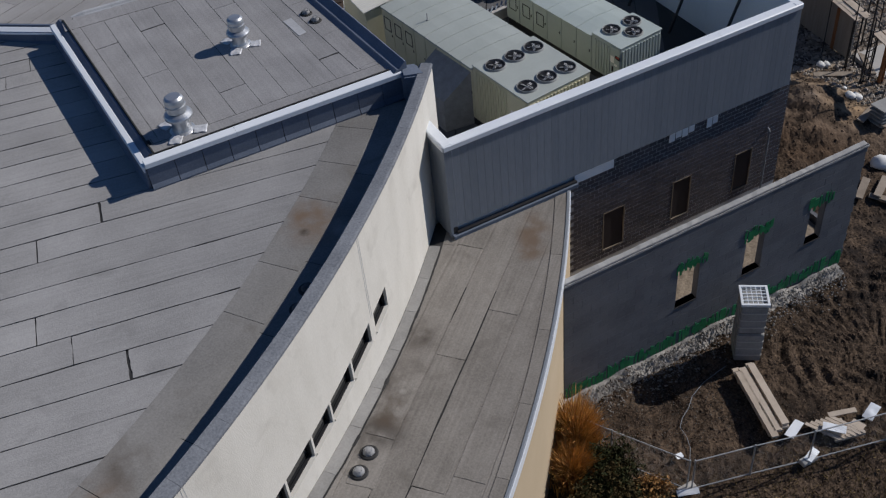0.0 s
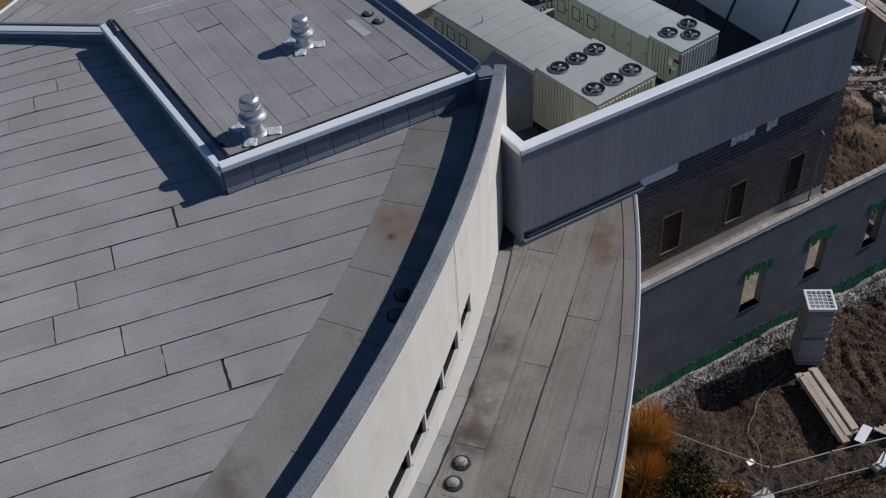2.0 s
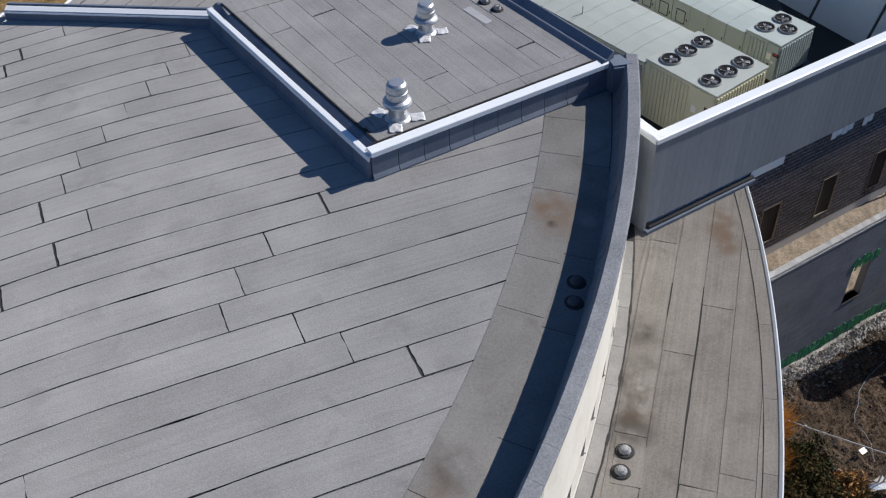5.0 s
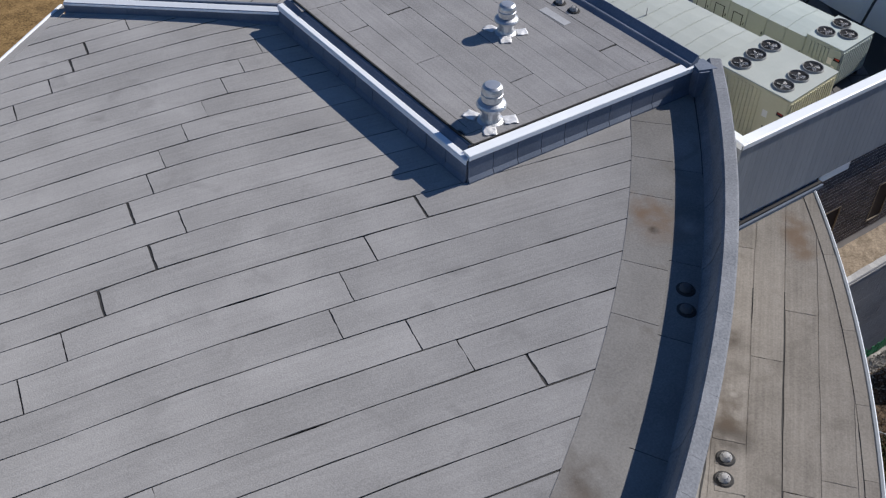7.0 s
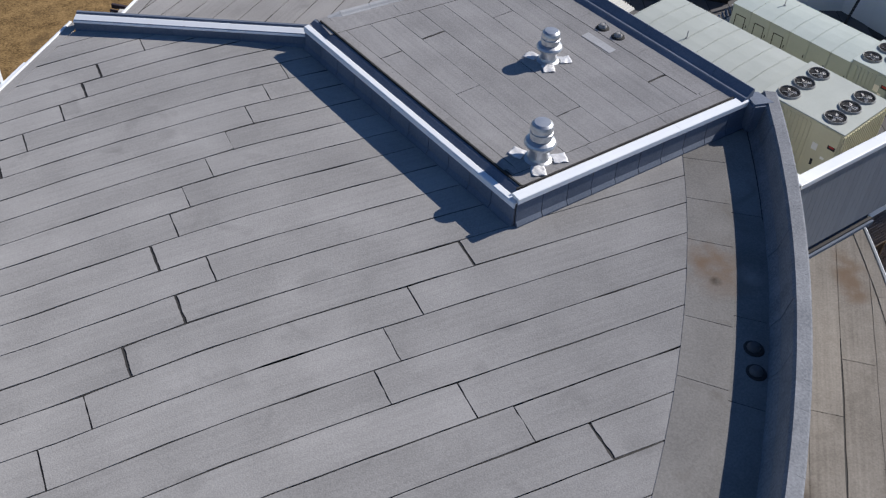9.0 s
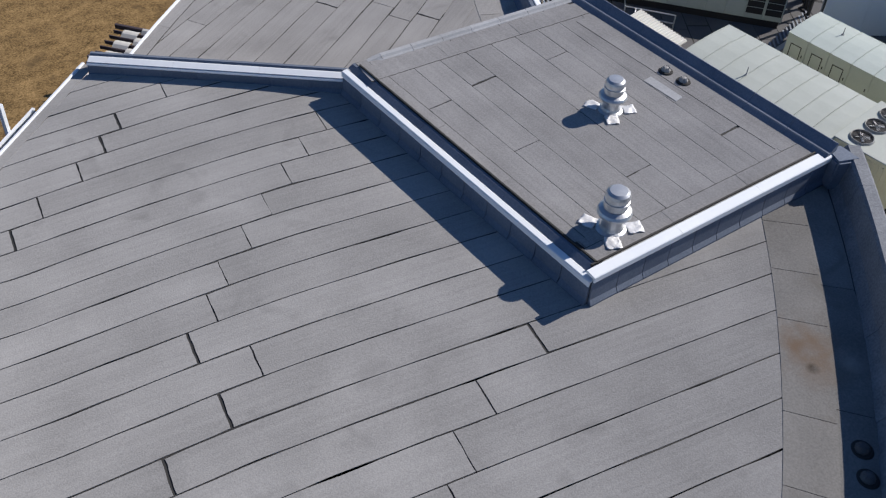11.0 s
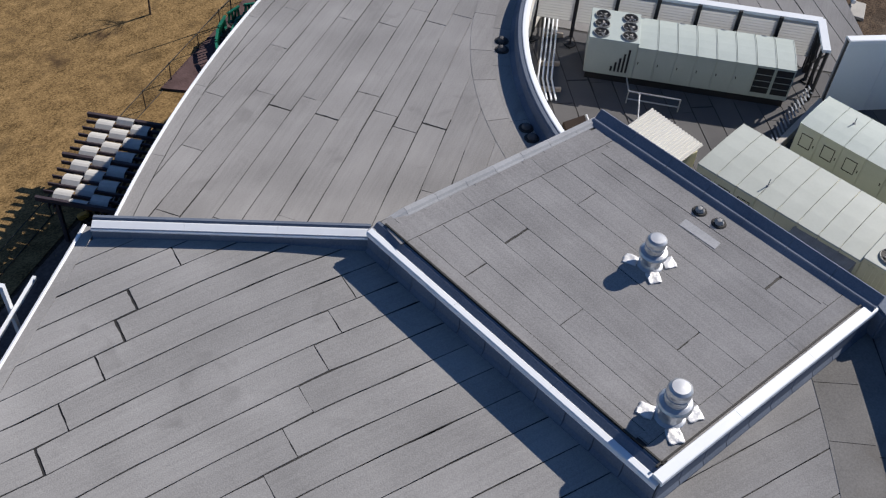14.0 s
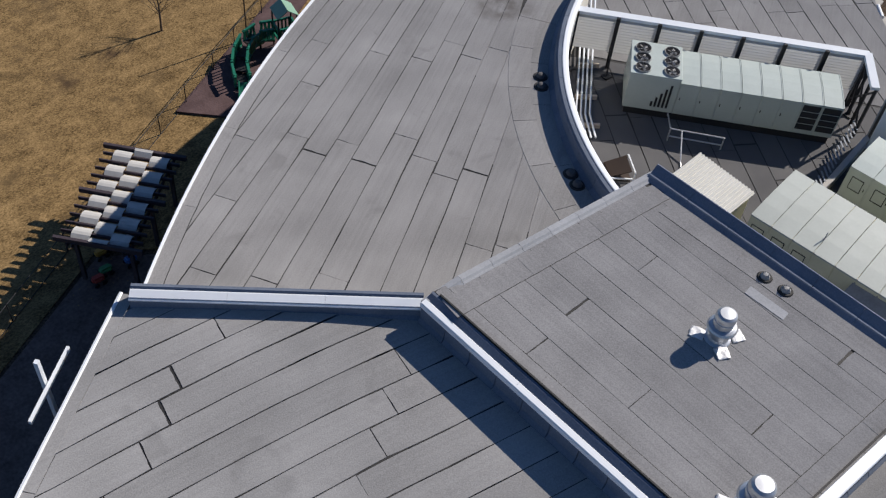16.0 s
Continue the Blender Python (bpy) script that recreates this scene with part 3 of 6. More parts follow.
for a, b, sec in ((SW, SE, METAL_S), (NW, SW, METAL_W)):
    clad(rim, a, b, sec, 3.4, CAP_WHITE, "metal_cap", 0.003)
    bm = bmesh.new()
    d = (Vector(b) - Vector(a)).normalized()
    o = Vector((-d.y, d.x)) * (0.31 if sec is METAL_S else 0.43)
    sweep(bm, [(*(Vector(a) + o + d * 0.25), 0), (*(Vector(b) + o - d * 0.25), 0)], [(0.0, Z_DECK - 0.03), (0.0, Z_DECK + 0.06), (-0.05, Z_DECK + 0.06), (-0.07, Z_DECK - 0.03)])
    part("sealant_line", bm, BITUMEN, rim)
EAST = [(0.1, Z_WELL), (0.1, Z_DECK + 0.36), (0.05, Z_DECK + 0.38), (-0.22, Z_DECK + 0.16), (-0.3, Z_DECK + 0.155), (-0.34, Z_DECK + 0.13), (-0.48, Z_DECK + 0.012), (-0.48, Z_DECK - 0.02), (0.0, Z_DECK - 0.02)]
clad(rim, SE, NE, EAST, 1.6, FLASHING)
NORTH = [(0.08, Z_NORTH), (0.08, HB + 0.0), (0.02, HB + 0.04), (-0.12, HB + 0.04), (-0.18, Z_DECK + 0.03), (-0.26, Z_DECK + 0.012), (-0.26, Z_DECK - 0.01), (0.0, Z_DECK - 0.01)]
NW_STEP = Vector(NW) + (Vector(NE) - Vector(NW)).normalized() * 1.3
clad(rim, NE, NW_STEP, NORTH, 1.2, PALE_RIM)
clad(rim, NW_STEP, NW, NORTH, 1.3, PALE_RIM, drop=(0.0, 0.24))
bm = bmesh.new()
solid(bm, [(SE[0] - 0.3, SE[1] - 0.4), (SE[0] + 0.5, SE[1] - 0.7), (SE[0] + 0.5, SE[1] + 0.15), (SE[0] - 0.05, SE[1] + 0.35)], Z_MAIN, HB + 0.03)
bmesh.ops.bevel(bm, geom=bm.edges[:], offset=0.07, segments=2, affect="EDGES")
part("corner_wrap", bm, FLASHING, rim, "dark membrane wrapped corner")
for a, b, w, e in ((SW, SE, 0.55, 0.34), (NW, SW, 0.5, 1.2), (SE, NE, 0.9, 1.2), (NE, NW, 0.75, 0.4)):
    d = (Vector(b) - Vector(a)).normalized()
    o = Vector((-d.y, d.x))
    p0, p1 = Vector(a) + d * e, Vector(b) - d * e
    bm = bmesh.new()
    pts = []
    for i in range(61):
        p = p0 + (p1 - p0) * i / 60 + o * (w + 0.37 + 0.012 * noise.noise(Vector((i * 0.6, w * 9, 2))))
        pts.append((p.x, p.y, Z_DECK + 0.006))
    sweep(bm, pts, [(-0.011, -0.01), (-0.008, 0.007), (0.008, 0.007), (0.011, -0.01)])
    part("tar_seam", bm, BITUMEN, centre)
    n = 3
    for i in range(n):
        p, q = p0 + (p1 - p0) * (i / n + 0.001), p0 + (p1 - p0) * ((i + 1) / n - 0.001)
        s0 = 0.46 if b is SW else 0.36
        quad_sheet([p + o * s0, q + o * s0, q + o * (w + 0.36), p + o * (w + 0.36)], Z_DECK + 0.006, MEMBRANE_C, centre, "border_sheet", 0.006)

# western parapet between the upper and the north roof
rim2 = base("parapet_west", (0, 0, 0), "straight parapet of membrane flashing with a white metal cap", "parapet", "", "structure")
HP = 12.32
WA, WB = (-15.98, 20.25), (-9.6, 14.5)
for sec, pitch, mat, nm in (([(0.03, Z_MAIN - 0.02), (0.16, Z_MAIN - 0.02), (0.14, Z_MAIN + 0.05), (0.06, Z_MAIN + 0.14), (0.05, HP - 0.1), (0.03, HP - 0.1)], 1.2, FLASHING, "flashing_sheet"),
                            ([(0.03, Z_NORTH - 0.5), (0.03, HP - 0.17), (-0.22, HP - 0.1), (-0.3, HP + 0.02), (-0.4, HP + 0.02), (-0.4, Z_NORTH - 0.5)], 20, FLASHING, "parapet_core"),
                            ([(0.09, HP - 0.2), (0.09, HP - 0.14), (0.05, HP - 0.12), (-0.2, HP - 0.04), (-0.24, HP - 0.04), (-0.26, HP - 0.08), (-0.26, HP - 0.2), (-0.23, HP - 0.2), (-0.22, HP - 0.08), (0.03, HP - 0.16), (0.06, HP - 0.2)], 3.3, CAP_WHITE, "metal_cap")):
    clad(rim2, WA, WB, sec, pitch, mat, nm, 0.003, drop=(0.42, 0.0))

# lower roof
bm = bmesh.new()
A_LOW = (-36.2, -78)
solid(bm, arc(C_LOW, R_LOW - 0.3, A_LOW[0] + 3, A_LOW[1] + 3, 50) + arc(C0, R_WALL - 0.2, A_LOW[1], -39.9, 50), 0.0, Z_LOW - 0.02)
low = thing("roof_lower", bm, BITUMEN, "curved lower flat roof deck", "roof", "structure")
low_in = lambda x, y: R_WALL + 0.52 < far(x, y, C0) and far(x, y, C_LOW) < R_LOW - 0.57 and y < 0.62
V_LOW = [0.74, -0.34, -1.38, -2.46, -3.57, -4.62, -5.7] + [-6.8 - 1.08 * k for k in range(14)]
strips(low, V_LOW, 41.5, low_in, -40, 8, Z_LOW - 0.012, MEMBRANE_L, {0: [-2.15, -9.2], 1: [-0.05, -9], 2: [-5.31, -12], 3: [-2.9, -10.4], 4: [1.45, -0.83, -9.72]}, lengths=(5, 8), gap=0.014)
ring_sheets(low, C0, R_WALL + 0.5, R_WALL + 1.7, -37.3, -77, Z_LOW - 0.0185, MEMBRANE_L, (3.0, 5.0), "inner_sheet", 8, thick=0.005)
ring_sheets(low, C_LOW, R_LOW - 2.2, R_LOW - 0.56, -34.3, -74, Z_LOW - 0.0195, MEMBRANE_L, (3.0, 5.0), "outer_sheet", 9, thick=0.005)
ring_sheets(low, C0, R_WALL + 1.7, 57.85, -37.3, -43, Z_LOW - 0.0185, MEMBRANE_L, (4.0, 5.0), "end_sheet", 10, thick=0.005)
ring_sheets(low, C0, R_WALL + 1.7, 58.4, -62, -77, Z_LOW - 0.0185, MEMBRANE_L, (4.0, 5.0), "end_sheet", 12, thick=0.005)
ring_sheets(low, C0, R_WALL + 0.02, R_WALL + 0.46, -41, -77, Z_LOW, BASE_SHEET, (1.6, 2.2), "base_flashing", 4)
bm = bmesh.new()
pts = []
for i in range(160):
    q = -41.0 - 36.0 * i / 159
    x, y = arc(C0, R_WALL + 0.47 + 0.03 * noise.noise(Vector((q * 1.1, 2, 0))), q, q, 1)[0]
    pts.append((x, y, Z_LOW + 0.012))
for i in range(159):
    w = 0.035 + 0.06 * max(0.0, noise.noise(Vector((i * 0.35, 9, 1))))
    sweep(bm, pts[i:i + 2], [(-w, -0.02), (-w * 0.7, 0.01), (w * 0.7, 0.01), (w, -0.02)])
part("tar_seam", bm, BITUMEN, low, "thick black tar seam along the wall base")
for x, y, w, d in ((-6.85, -7.35, 1.7, 0.9), (-6.9, -4.35, 1.5, 0.8)):
    bm = bmesh.new()
    block(bm, (x, y, (Z_LOW if y < -6 else Z_MAIN) + 0.004), (w, d, 0.02), pose(0, 0, 0, 0, 0, 44))
    if y > -6:
        for v in bm.verts:
            v.co.z += 0.01 - fall(v.co.x, v.co.y)
    part("drain_sheet", bm, MEMBRANE_L if y < -6 else MEMBRANE_B, low if y < -6 else main)
ring_sheets(low, C_LOW, R_LOW - 0.55, R_LOW - 0.08, -34.3, -74, Z_LOW, MEMBRANE_L, (2.5, 4.0), "border_sheet", 6)
bm = bmesh.new()
sweep(bm, [(x, y, Z_LOW) for x, y in arc(C_LOW, R_LOW, -34.1, -75, 60)], [(0.0, -0.35), (0.0, 0.03), (0.02, 0.06), (0.1, 0.05), (0.12, 0.0), (0.12, -0.35)])
thing("trim_lower", bm, SCREEN, "grey metal edge of the lower roof", "trim", "structure")
bm = bmesh.new()
sweep(bm, [(x, y, Z_LOW) for x, y in arc(C_LOW, R_LOW + 0.022, -34.1, -75, 60)], [(-0.018, -0.4), (-0.018, 0.0), (0.016, 0.0), (0.016, -0.4)])
thing("trim_lower_white", bm, CAP_WHITE, "thin white drip edge of the lower roof", "trim", "structure")
bm = bmesh.new()
sweep(bm, [(x, y, 0) for x, y in arc(C_LOW, R_LOW + 0.016, -34.3, -75, 60)], [(0, 0), (0, Z_LOW - 0.4), (0.3, Z_LOW - 0.4), (0.3, 0)])
thing("wall_lower", bm, material("tan_stucco", (0.42, 0.33, 0.22), (0.55, 0.45, 0.32), 0.9, fine=30, bump=0.2), "tan stucco wall under the lower roof", "wall", "structure")

# north roof
bm = bmesh.new()
eave_n = arc(C_EAVE, R_EAVE, 132.6, 104, 40)
curb_in = arc(C_CURB, R_CURB + 0.3, 112, 166, 30)
solid(bm, eave_n + [(11.5, 37)] + curb_in + [NE, NW, PW], 0.0, Z_NORTH - 0.02)
north = thing("roof_north", bm, BITUMEN, "flat northern roof deck", "roof", "structure")


def in_north(x, y):
    if far(x, y, C_EAVE) > R_EAVE - 0.5 or y > 44:
        return False
    if far(x, y, C_CURB) < R_CURB + 2.1 and y < 29.5:
        return False
    return right_of(x, y, NW, (PW[0], PW[1])) and not (x > NW[0] and y < NW[1] - 0.3 and x < NE[0] + 0.2) and (x < 8 + (y - 25) * 0.4 or y > 37)


V_N = [30.6, 29.75, 28.9, 28.02, 27.16, 26.3, 25.43, 24.5, 23.53, 22.6, 21.6, 20.55, 19.5, 18.48, 17.42, 16.42, 15.4, 14.4, 13.4, 12.4, 11.4]
J_N = {3: [12.18], 4: [5.71, 11.95], 5: [2.72, 9.41], 6: [-0.49, 6.59], 7: [5.99, 12.27], 8: [-0.08, 6.99], 9: [6.22, 12.61], 10: [0.89, 8.14, 14.15], 11: [7.33, 13.57], 12: [6.75, 14.5], 13: [7.37], 14: [4.0]}
ring_sheets(north, C_CURB, R_CURB + 3.4, R_CURB + 1.0, 125, 170, Z_NORTH - 0.0195, MEMBRANE_N, (2.4, 3.4), "under_sheet", seed=21, thick=0.004)
strips(north, V_N, 30.0, in_north, -12, 40, Z_NORTH - 0.012, MEMBRANE_N, J_N, gap=0.0095, bow=lambda u, v: (min(u, 18.0) - 3.0) * (-0.05 + 0.012 * (27.0 - v)))
ring_sheets(north, C_CURB, R_CURB + 2.1, R_CURB + 1.2, 115, 168, Z_NORTH, MEMBRANE_N, (1.9, 3.0), seed=7, gap=0.012)
ring_sheets(north, C_CURB, R_CURB + 1.2, R_CURB + 0.3, 112, 168, Z_NORTH + 0.002, MEMBRANE_N, (2.4, 3.6), seed=9, gap=0.012)
ring_sheets(north, C_EAVE, R_EAVE - 0.09, R_EAVE - 0.6, 132.2, 104, Z_NORTH, MEMBRANE_N, (3.0, 5.0), seed=11)
bm = bmesh.new()
for a0, a1 in ((132.0, 125.3), (125.1, 117.0), (116.9, 104.5)):
    n = int((a0 - a1) / 0.25)
    pts = []
    for i in range(n + 1):
        q = a0 + (a1 - a0) * i / n
        x, y = arc(C_EAVE, R_EAVE - 0.61 + 0.02 * noise.noise(Vector((q * 1.7, 0, 9))), q, q, 1)[0]
        pts.append((x, y, Z_NORTH + 0.006))
    sweep(bm, pts, [(-0.014, 0), (-0.01, 0.01), (0.01, 0.01), (0.014, 0)])
part("tar_seam", bm, BITUMEN, north, "black tar seam along the roof edge")
edge_line("trim_north", arc(C_EAVE, R_EAVE, 132.6, 104, 50), Z_NORTH, CAP_WHITE, [(-0.0, -0.3), (0.0, 0.07), (0.02, 0.09), (0.08, 0.08), (0.1, 0.0), (0.1, -0.3)], "white metal roof edge", "trim")
curb = base("parapet_round", (0, 0, 0), "curved parapet of dark membrane with a white metal cap", "parapet", "", "structure")
ZC = 10.26
ringc = lambda a0, a1, n: [(x, y, 0) for x, y in arc(C_CURB, R_CURB, a0, a1, n)]
a = 113.0
while a < 166:
    b = a + 5.3
    bm = bmesh.new()
    sweep(bm, ringc(a, b - 0.03, 5), [(-0.2, Z_WELL - 0.4), (-0.2, ZC - 0.04), (0.0, ZC + 0.01), (0.2, ZC - 0.01), (0.26, ZC - 0.08), (0.3, Z_NORTH + 0.2), (0.48, Z_NORTH + 0.03), (0.48, Z_NORTH - 0.2), (0.1, Z_WELL - 0.4)])
    part("flashing_sheet", bm, FLASHING, curb)
    bm = bmesh.new()
    sweep(bm, ringc(a, b - 0.01, 5), [(0.03, ZC + 0.0), (0.03, ZC + 0.03), (0.0, ZC + 0.045), (-0.12, ZC + 0.035), (-0.215, ZC - 0.0), (-0.235, ZC - 0.12), (-0.205, ZC - 0.12), (-0.205, ZC - 0.02), (0.0, ZC + 0.015)])
    part("metal_cap", bm, CAP_WHITE, curb)
    bm = bmesh.new()
    sweep(bm, ringc(a, b - 0.02, 5), [(-0.21, Z_WELL - 0.02), (-0.21, ZC - 0.13), (-0.24, ZC - 0.13), (-0.24, Z_WELL - 0.02)])
    part("inner_panel", bm, STUCCO, curb)
    a = b

# brick wing, its roof well and the screen walls
WING = [(0.4, 0.34), (16.6, 0.34), (16.6, 10.4), (20.5, 16.2), (26.0, 21.0), (19.0, 34.0), (11.5, 37.0)] + arc(C_CURB, R_CURB + 0.1, 112, 166, 24) + [(-0.2, 13.9), (0.25, 3.2)]
bm = bmesh.new()
solid(bm, WING, 0.0, Z_WELL - 0.016)
wing = thing("wing", bm, BITUMEN, "brick wing with a flat roof of dark sheets", "building", "structure")


def in_wing(x, y):
    hit, n = False, len(WING)
    for i in range(n):
        (xa, ya), (xb, yb) = WING[i], WING[(i + 1) % n]
        if (ya > y) != (yb > y) and x < (xb - xa) * (y - ya) / (yb - ya) + xa:
            hit = not hit
    return hit


DARK_SHEET = material("dark_roof_sheet", (0.08, 0.08, 0.085), (0.14, 0.138, 0.14), 0.9, scale=1.8, fine=24, bump=0.25, piece=0.3)
well = lambda x, y: in_wing(x, y) and y < 23.5 - (x - 7.2) * 1.235 + 0.3
strips(wing, [30 - 1.0 * k for k in range(40)], 58.0, well, -6, 40, Z_WELL - 0.008, DARK_SHEET, lengths=(3, 6), seed=12)
beyond = lambda x, y: in_wing(x, y) and y > 23.5 - (x - 7.2) * 1.235 + 0.5
strips(wing, [22 - 0.95 * k for k in range(36)], 60.0, beyond, -6, 40, Z_WELL - 0.004, MEMBRANE_N, lengths=(4, 8), seed=13)

TAN = material("tan_frame", (0.16, 0.13, 0.1), (0.24, 0.2, 0.16), 0.6, fine=12, bump=0.02)
INSECT_MESH = material("dark_mesh", (0.018, 0.014, 0.016), (0.04, 0.03, 0.034), 0.7, scale=0.6, fine=20, bump=0.05)
PATCH = material("white_primer", (0.82, 0.83, 0.84), (0.93, 0.93, 0.93), 0.6, scale=0.5, fine=10, bump=0.02)
# south wall of bricks with three windows
WX = [(7.2, 8.3), (10.75, 11.75), (14.1, 15.05)]
WZ = (2.42, 4.55)


def clipped(x0, x1, z0, z1, holes):
    """A piece's face less the openings that cut it."""
    out = [(x0, x1, z0, z1)]
    for a, b, c, d in holes:
        rest = []
        for p, q, r, s in out:
            if q <= a or p >= b or s <= c or r >= d:
                rest.append((p, q, r, s))
                continue
            rest += [v for v in ((p, a, r, s), (b, q, r, s), (max(p, a), min(q, b), r, c), (max(p, a), min(q, b), d, s)) if v[1] - v[0] > 0.02 and v[3] - v[2] > 0.02]
        out = rest
    return out


bm = bmesh.new()
xs = [0.5] + [v for w in WX for v in w] + [16.6]
for i in range(0, len(xs), 2):
    solid(bm, [(xs[i], 0.3), (xs[i + 1], 0.3), (xs[i + 1], 0.34), (xs[i], 0.34)], 0.0, 7.45)
for a, b in WX:
    for z0, z1 in ((0.0, WZ[0]), (WZ[1], 7.45)):
        solid(bm, [(a, 0.3), (b, 0.3), (b, 0.34), (a, 0.34)], z0, z1)
solid(bm, [(16.6, 0.3), (16.64, 0.3), (16.64, 10.4), (16.6, 10.4)], 0, 7.45)
brickwall = thing("wall_brick", bm, MORTAR, "wall of dark brown bricks with recessed joints", "wall", "structure")
bm = bmesh.new()
BL, BH = 0.4, 0.2
block(bm, (0, 0, 0), (BL - 0.03, 0.06, BH - 0.03))
brick_me = bpy.data.meshes.new("brick")
bm.to_mesh(brick_me)
bm.free()
brick_me.materials.append(BRICK)
rest = bmesh.new()
count = 0
for row in range(10, 37):
    for col in range(41):
        x, z = 5.75 + BL * (col + 0.5 * (row % 2)) - 8 * BL, 0.1 + BH * row
        if x < 5.7 or x > 16.84 or z > 7.4:
            continue
        cut = clipped(x - BL / 2 + 0.015, min(16.65, x + BL / 2 - 0.015), z - BH / 2 + 0.015, z + BH / 2 - 0.015, [(a, b, *WZ) for a, b in WX])
        if len(cut) != 1 or cut[0][1] - cut[0][0] < BL - 0.04 or cut[0][3] - cut[0][2] < BH - 0.04:
            for p, q, r, s in cut:
                block(rest, ((p + q) / 2, 0.318, (r + s) / 2), (q - p, 0.06, s - r))
        elif x < 11.0 and count < 300 and z > 2.2:
            ob = new("brick", brick_me)
            ob.location = (x, 0.318 + random.uniform(-0.004, 0.004), z)
            ob.parent = brickwall
            count += 1
        else:
            block(rest, (x, 0.318 + random.uniform(-0.004, 0.004), z), (BL - 0.03, 0.06, BH - 0.03))
part("bricks", rest, BRICK, brickwall)["kind"] = "stuff"
rest = bmesh.new()
for row in range(0, 37):
    for col in range(25):
        y0, y1 = max(0.3, 0.3 + BL * (col - 0.5 * (row % 2))), 0.3 + BL * (col + 1 - 0.5 * (row % 2))
        block(rest, (16.62, (y0 + y1) / 2, 0.1 + BH * row), (0.06, y1 - y0 - 0.03, BH - 0.03))
part("bricks", rest, BRICK, brickwall)["kind"] = "stuff"
for i, (a, b) in enumerate(WX):
    w = base(f"window_{i + 20}", ((a + b) / 2, 0.33, WZ[0]), "tall dark window in a tan frame set in brick", "window", "", "structure")
    bm = bmesh.new()
    block(bm, ((a + b) / 2, 0.335, sum(WZ) / 2), (b - a, 0.01, WZ[1] - WZ[0]))
    part("pane", bm, INSECT_MESH, w, "dark insect mesh over glass")
    bm = bmesh.new()
    for x in (a + 0.03, b - 0.03):
        block(bm, (x, 0.3, sum(WZ) / 2), (0.05, 0.05, WZ[1] - WZ[0]))
    for z in (WZ[0] + 0.03, WZ[1] - 0.03):
        block(bm, ((a + b) / 2, 0.3, z), (b - a - 0.11, 0.05, 0.05))
    part("window_frame", bm, TAN, w)
for x0, x1, z0, z1 in ((5.75, 7.6, 6.85, 7.43), (10.3, 11.6, 6.86, 7.4), (12.2, 12.8, 6.8, 7.42)):
    bm = bmesh.new()
    n = 1 if x0 < 6 else 4 if x0 < 11 else 2
    for i in range(n):
        w = (x1 - x0) / n
        block(bm, (x0 + w * (i + 0.5), 0.235, (z0 + z1) / 2 + (0.04 * (i % 2))), (w - (0.05 if n > 1 else 0), 0.03, z1 - z0 - 0.1 * (i % 2)))
    thing("flashing_patch", bm, PATCH, "pale unpainted metal patch on the brick wall", "flashing")
bm = bmesh.new()
tube(bm, (15.75, 0.16, 1.5), (15.75, 0.16, 5.2), 0.045)
tube(bm, (15.75, 0.16, 5.2), (15.75, 0.32, 5.28), 0.045)
thing("downpipe", bm, SCREEN, "grey metal downpipe on the brick wall", "pipe")

# screen walls: ribbed grey panels, pale inside, white cap
screen = base("screen_wall", (0, 0, 0), "grey ribbed metal screen wall with a white cap", "wall", "", "structure")
LINE = [(0.2, 3.2), (0.2, 0.12), (16.4, 0.12), (16.4, 10.3), (13.2, 12.4)]
for k, (a, b) in enumerate(zip(LINE, LINE[1:])):
    z0 = 7.38 if k else 6.95
    clad(screen, a, b, [(0.0, z0), (0.0, Z_SCREEN - 0.05), (-0.1, Z_SCREEN - 0.05), (-0.1, z0)], 0.32, SCREEN, "rib_panel", 0.004)
    clad(screen, a, b, [(-0.28, Z_WELL - 0.02), (-0.28, Z_SCREEN - 0.05), (-0.34, Z_SCREEN - 0.05), (-0.34, Z_WELL - 0.02)], 1.6, INNER, "inner_panel", 0.006)
    clad(screen, a, b, [(-0.1, z0 + 0.02), (-0.1, Z_SCREEN - 0.06), (-0.28, Z_SCREEN - 0.06), (-0.28, z0 + 0.02)], 40, BLACK, "core")
    clad(screen, a, b, [(0.05, Z_SCREEN - 0.18), (0.05, Z_SCREEN), (0.0, Z_SCREEN + 0.03), (-0.33, Z_SCREEN + 0.05), (-0.37, Z_SCREEN + 0.02), (-0.37, Z_SCREEN - 0.14), (-0.35, Z_SCREEN - 0.14), (-0.345, Z_SCREEN - 0.04), (0.02, Z_SCREEN - 0.04), (0.02, Z_SCREEN - 0.18)], 4.1, CAP_WHITE, "metal_cap", 0.002)
bm = bmesh.new()
block(bm, (3.1, 0.1, 7.08), (5.3, 0.12, 0.1))
thing("trim_screen", bm, BLACK, "black gap trim under the screen wall", "trim", "structure")
bm = bmesh.new()
block(bm, (3.0, 0.2, 6.98), (5.5, 0.5, 0.14))
thing("base_curb", bm, FLASHING, "grey membrane curb along the screen foot", "curb", "structure")
for x in (9.0, 12.2, 15.0):
    bm = bmesh.new()
    bar(bm, (x, 0.46, 10.7), (x - 0.2, 1.9, 7.5), 0.09)
    thing("brace", bm, BLACK, "black steel diagonal brace behind the screen wall", "brace", group="screen braces")
for y in (3.0, 6.0, 9.0):
    bm = bmesh.new()
    bar(bm, (16.05, y, 10.7), (14.7, y, 7.5), 0.09)
    thing("brace", bm, BLACK, "black steel diagonal brace behind the screen wall", "brace", group="screen braces")

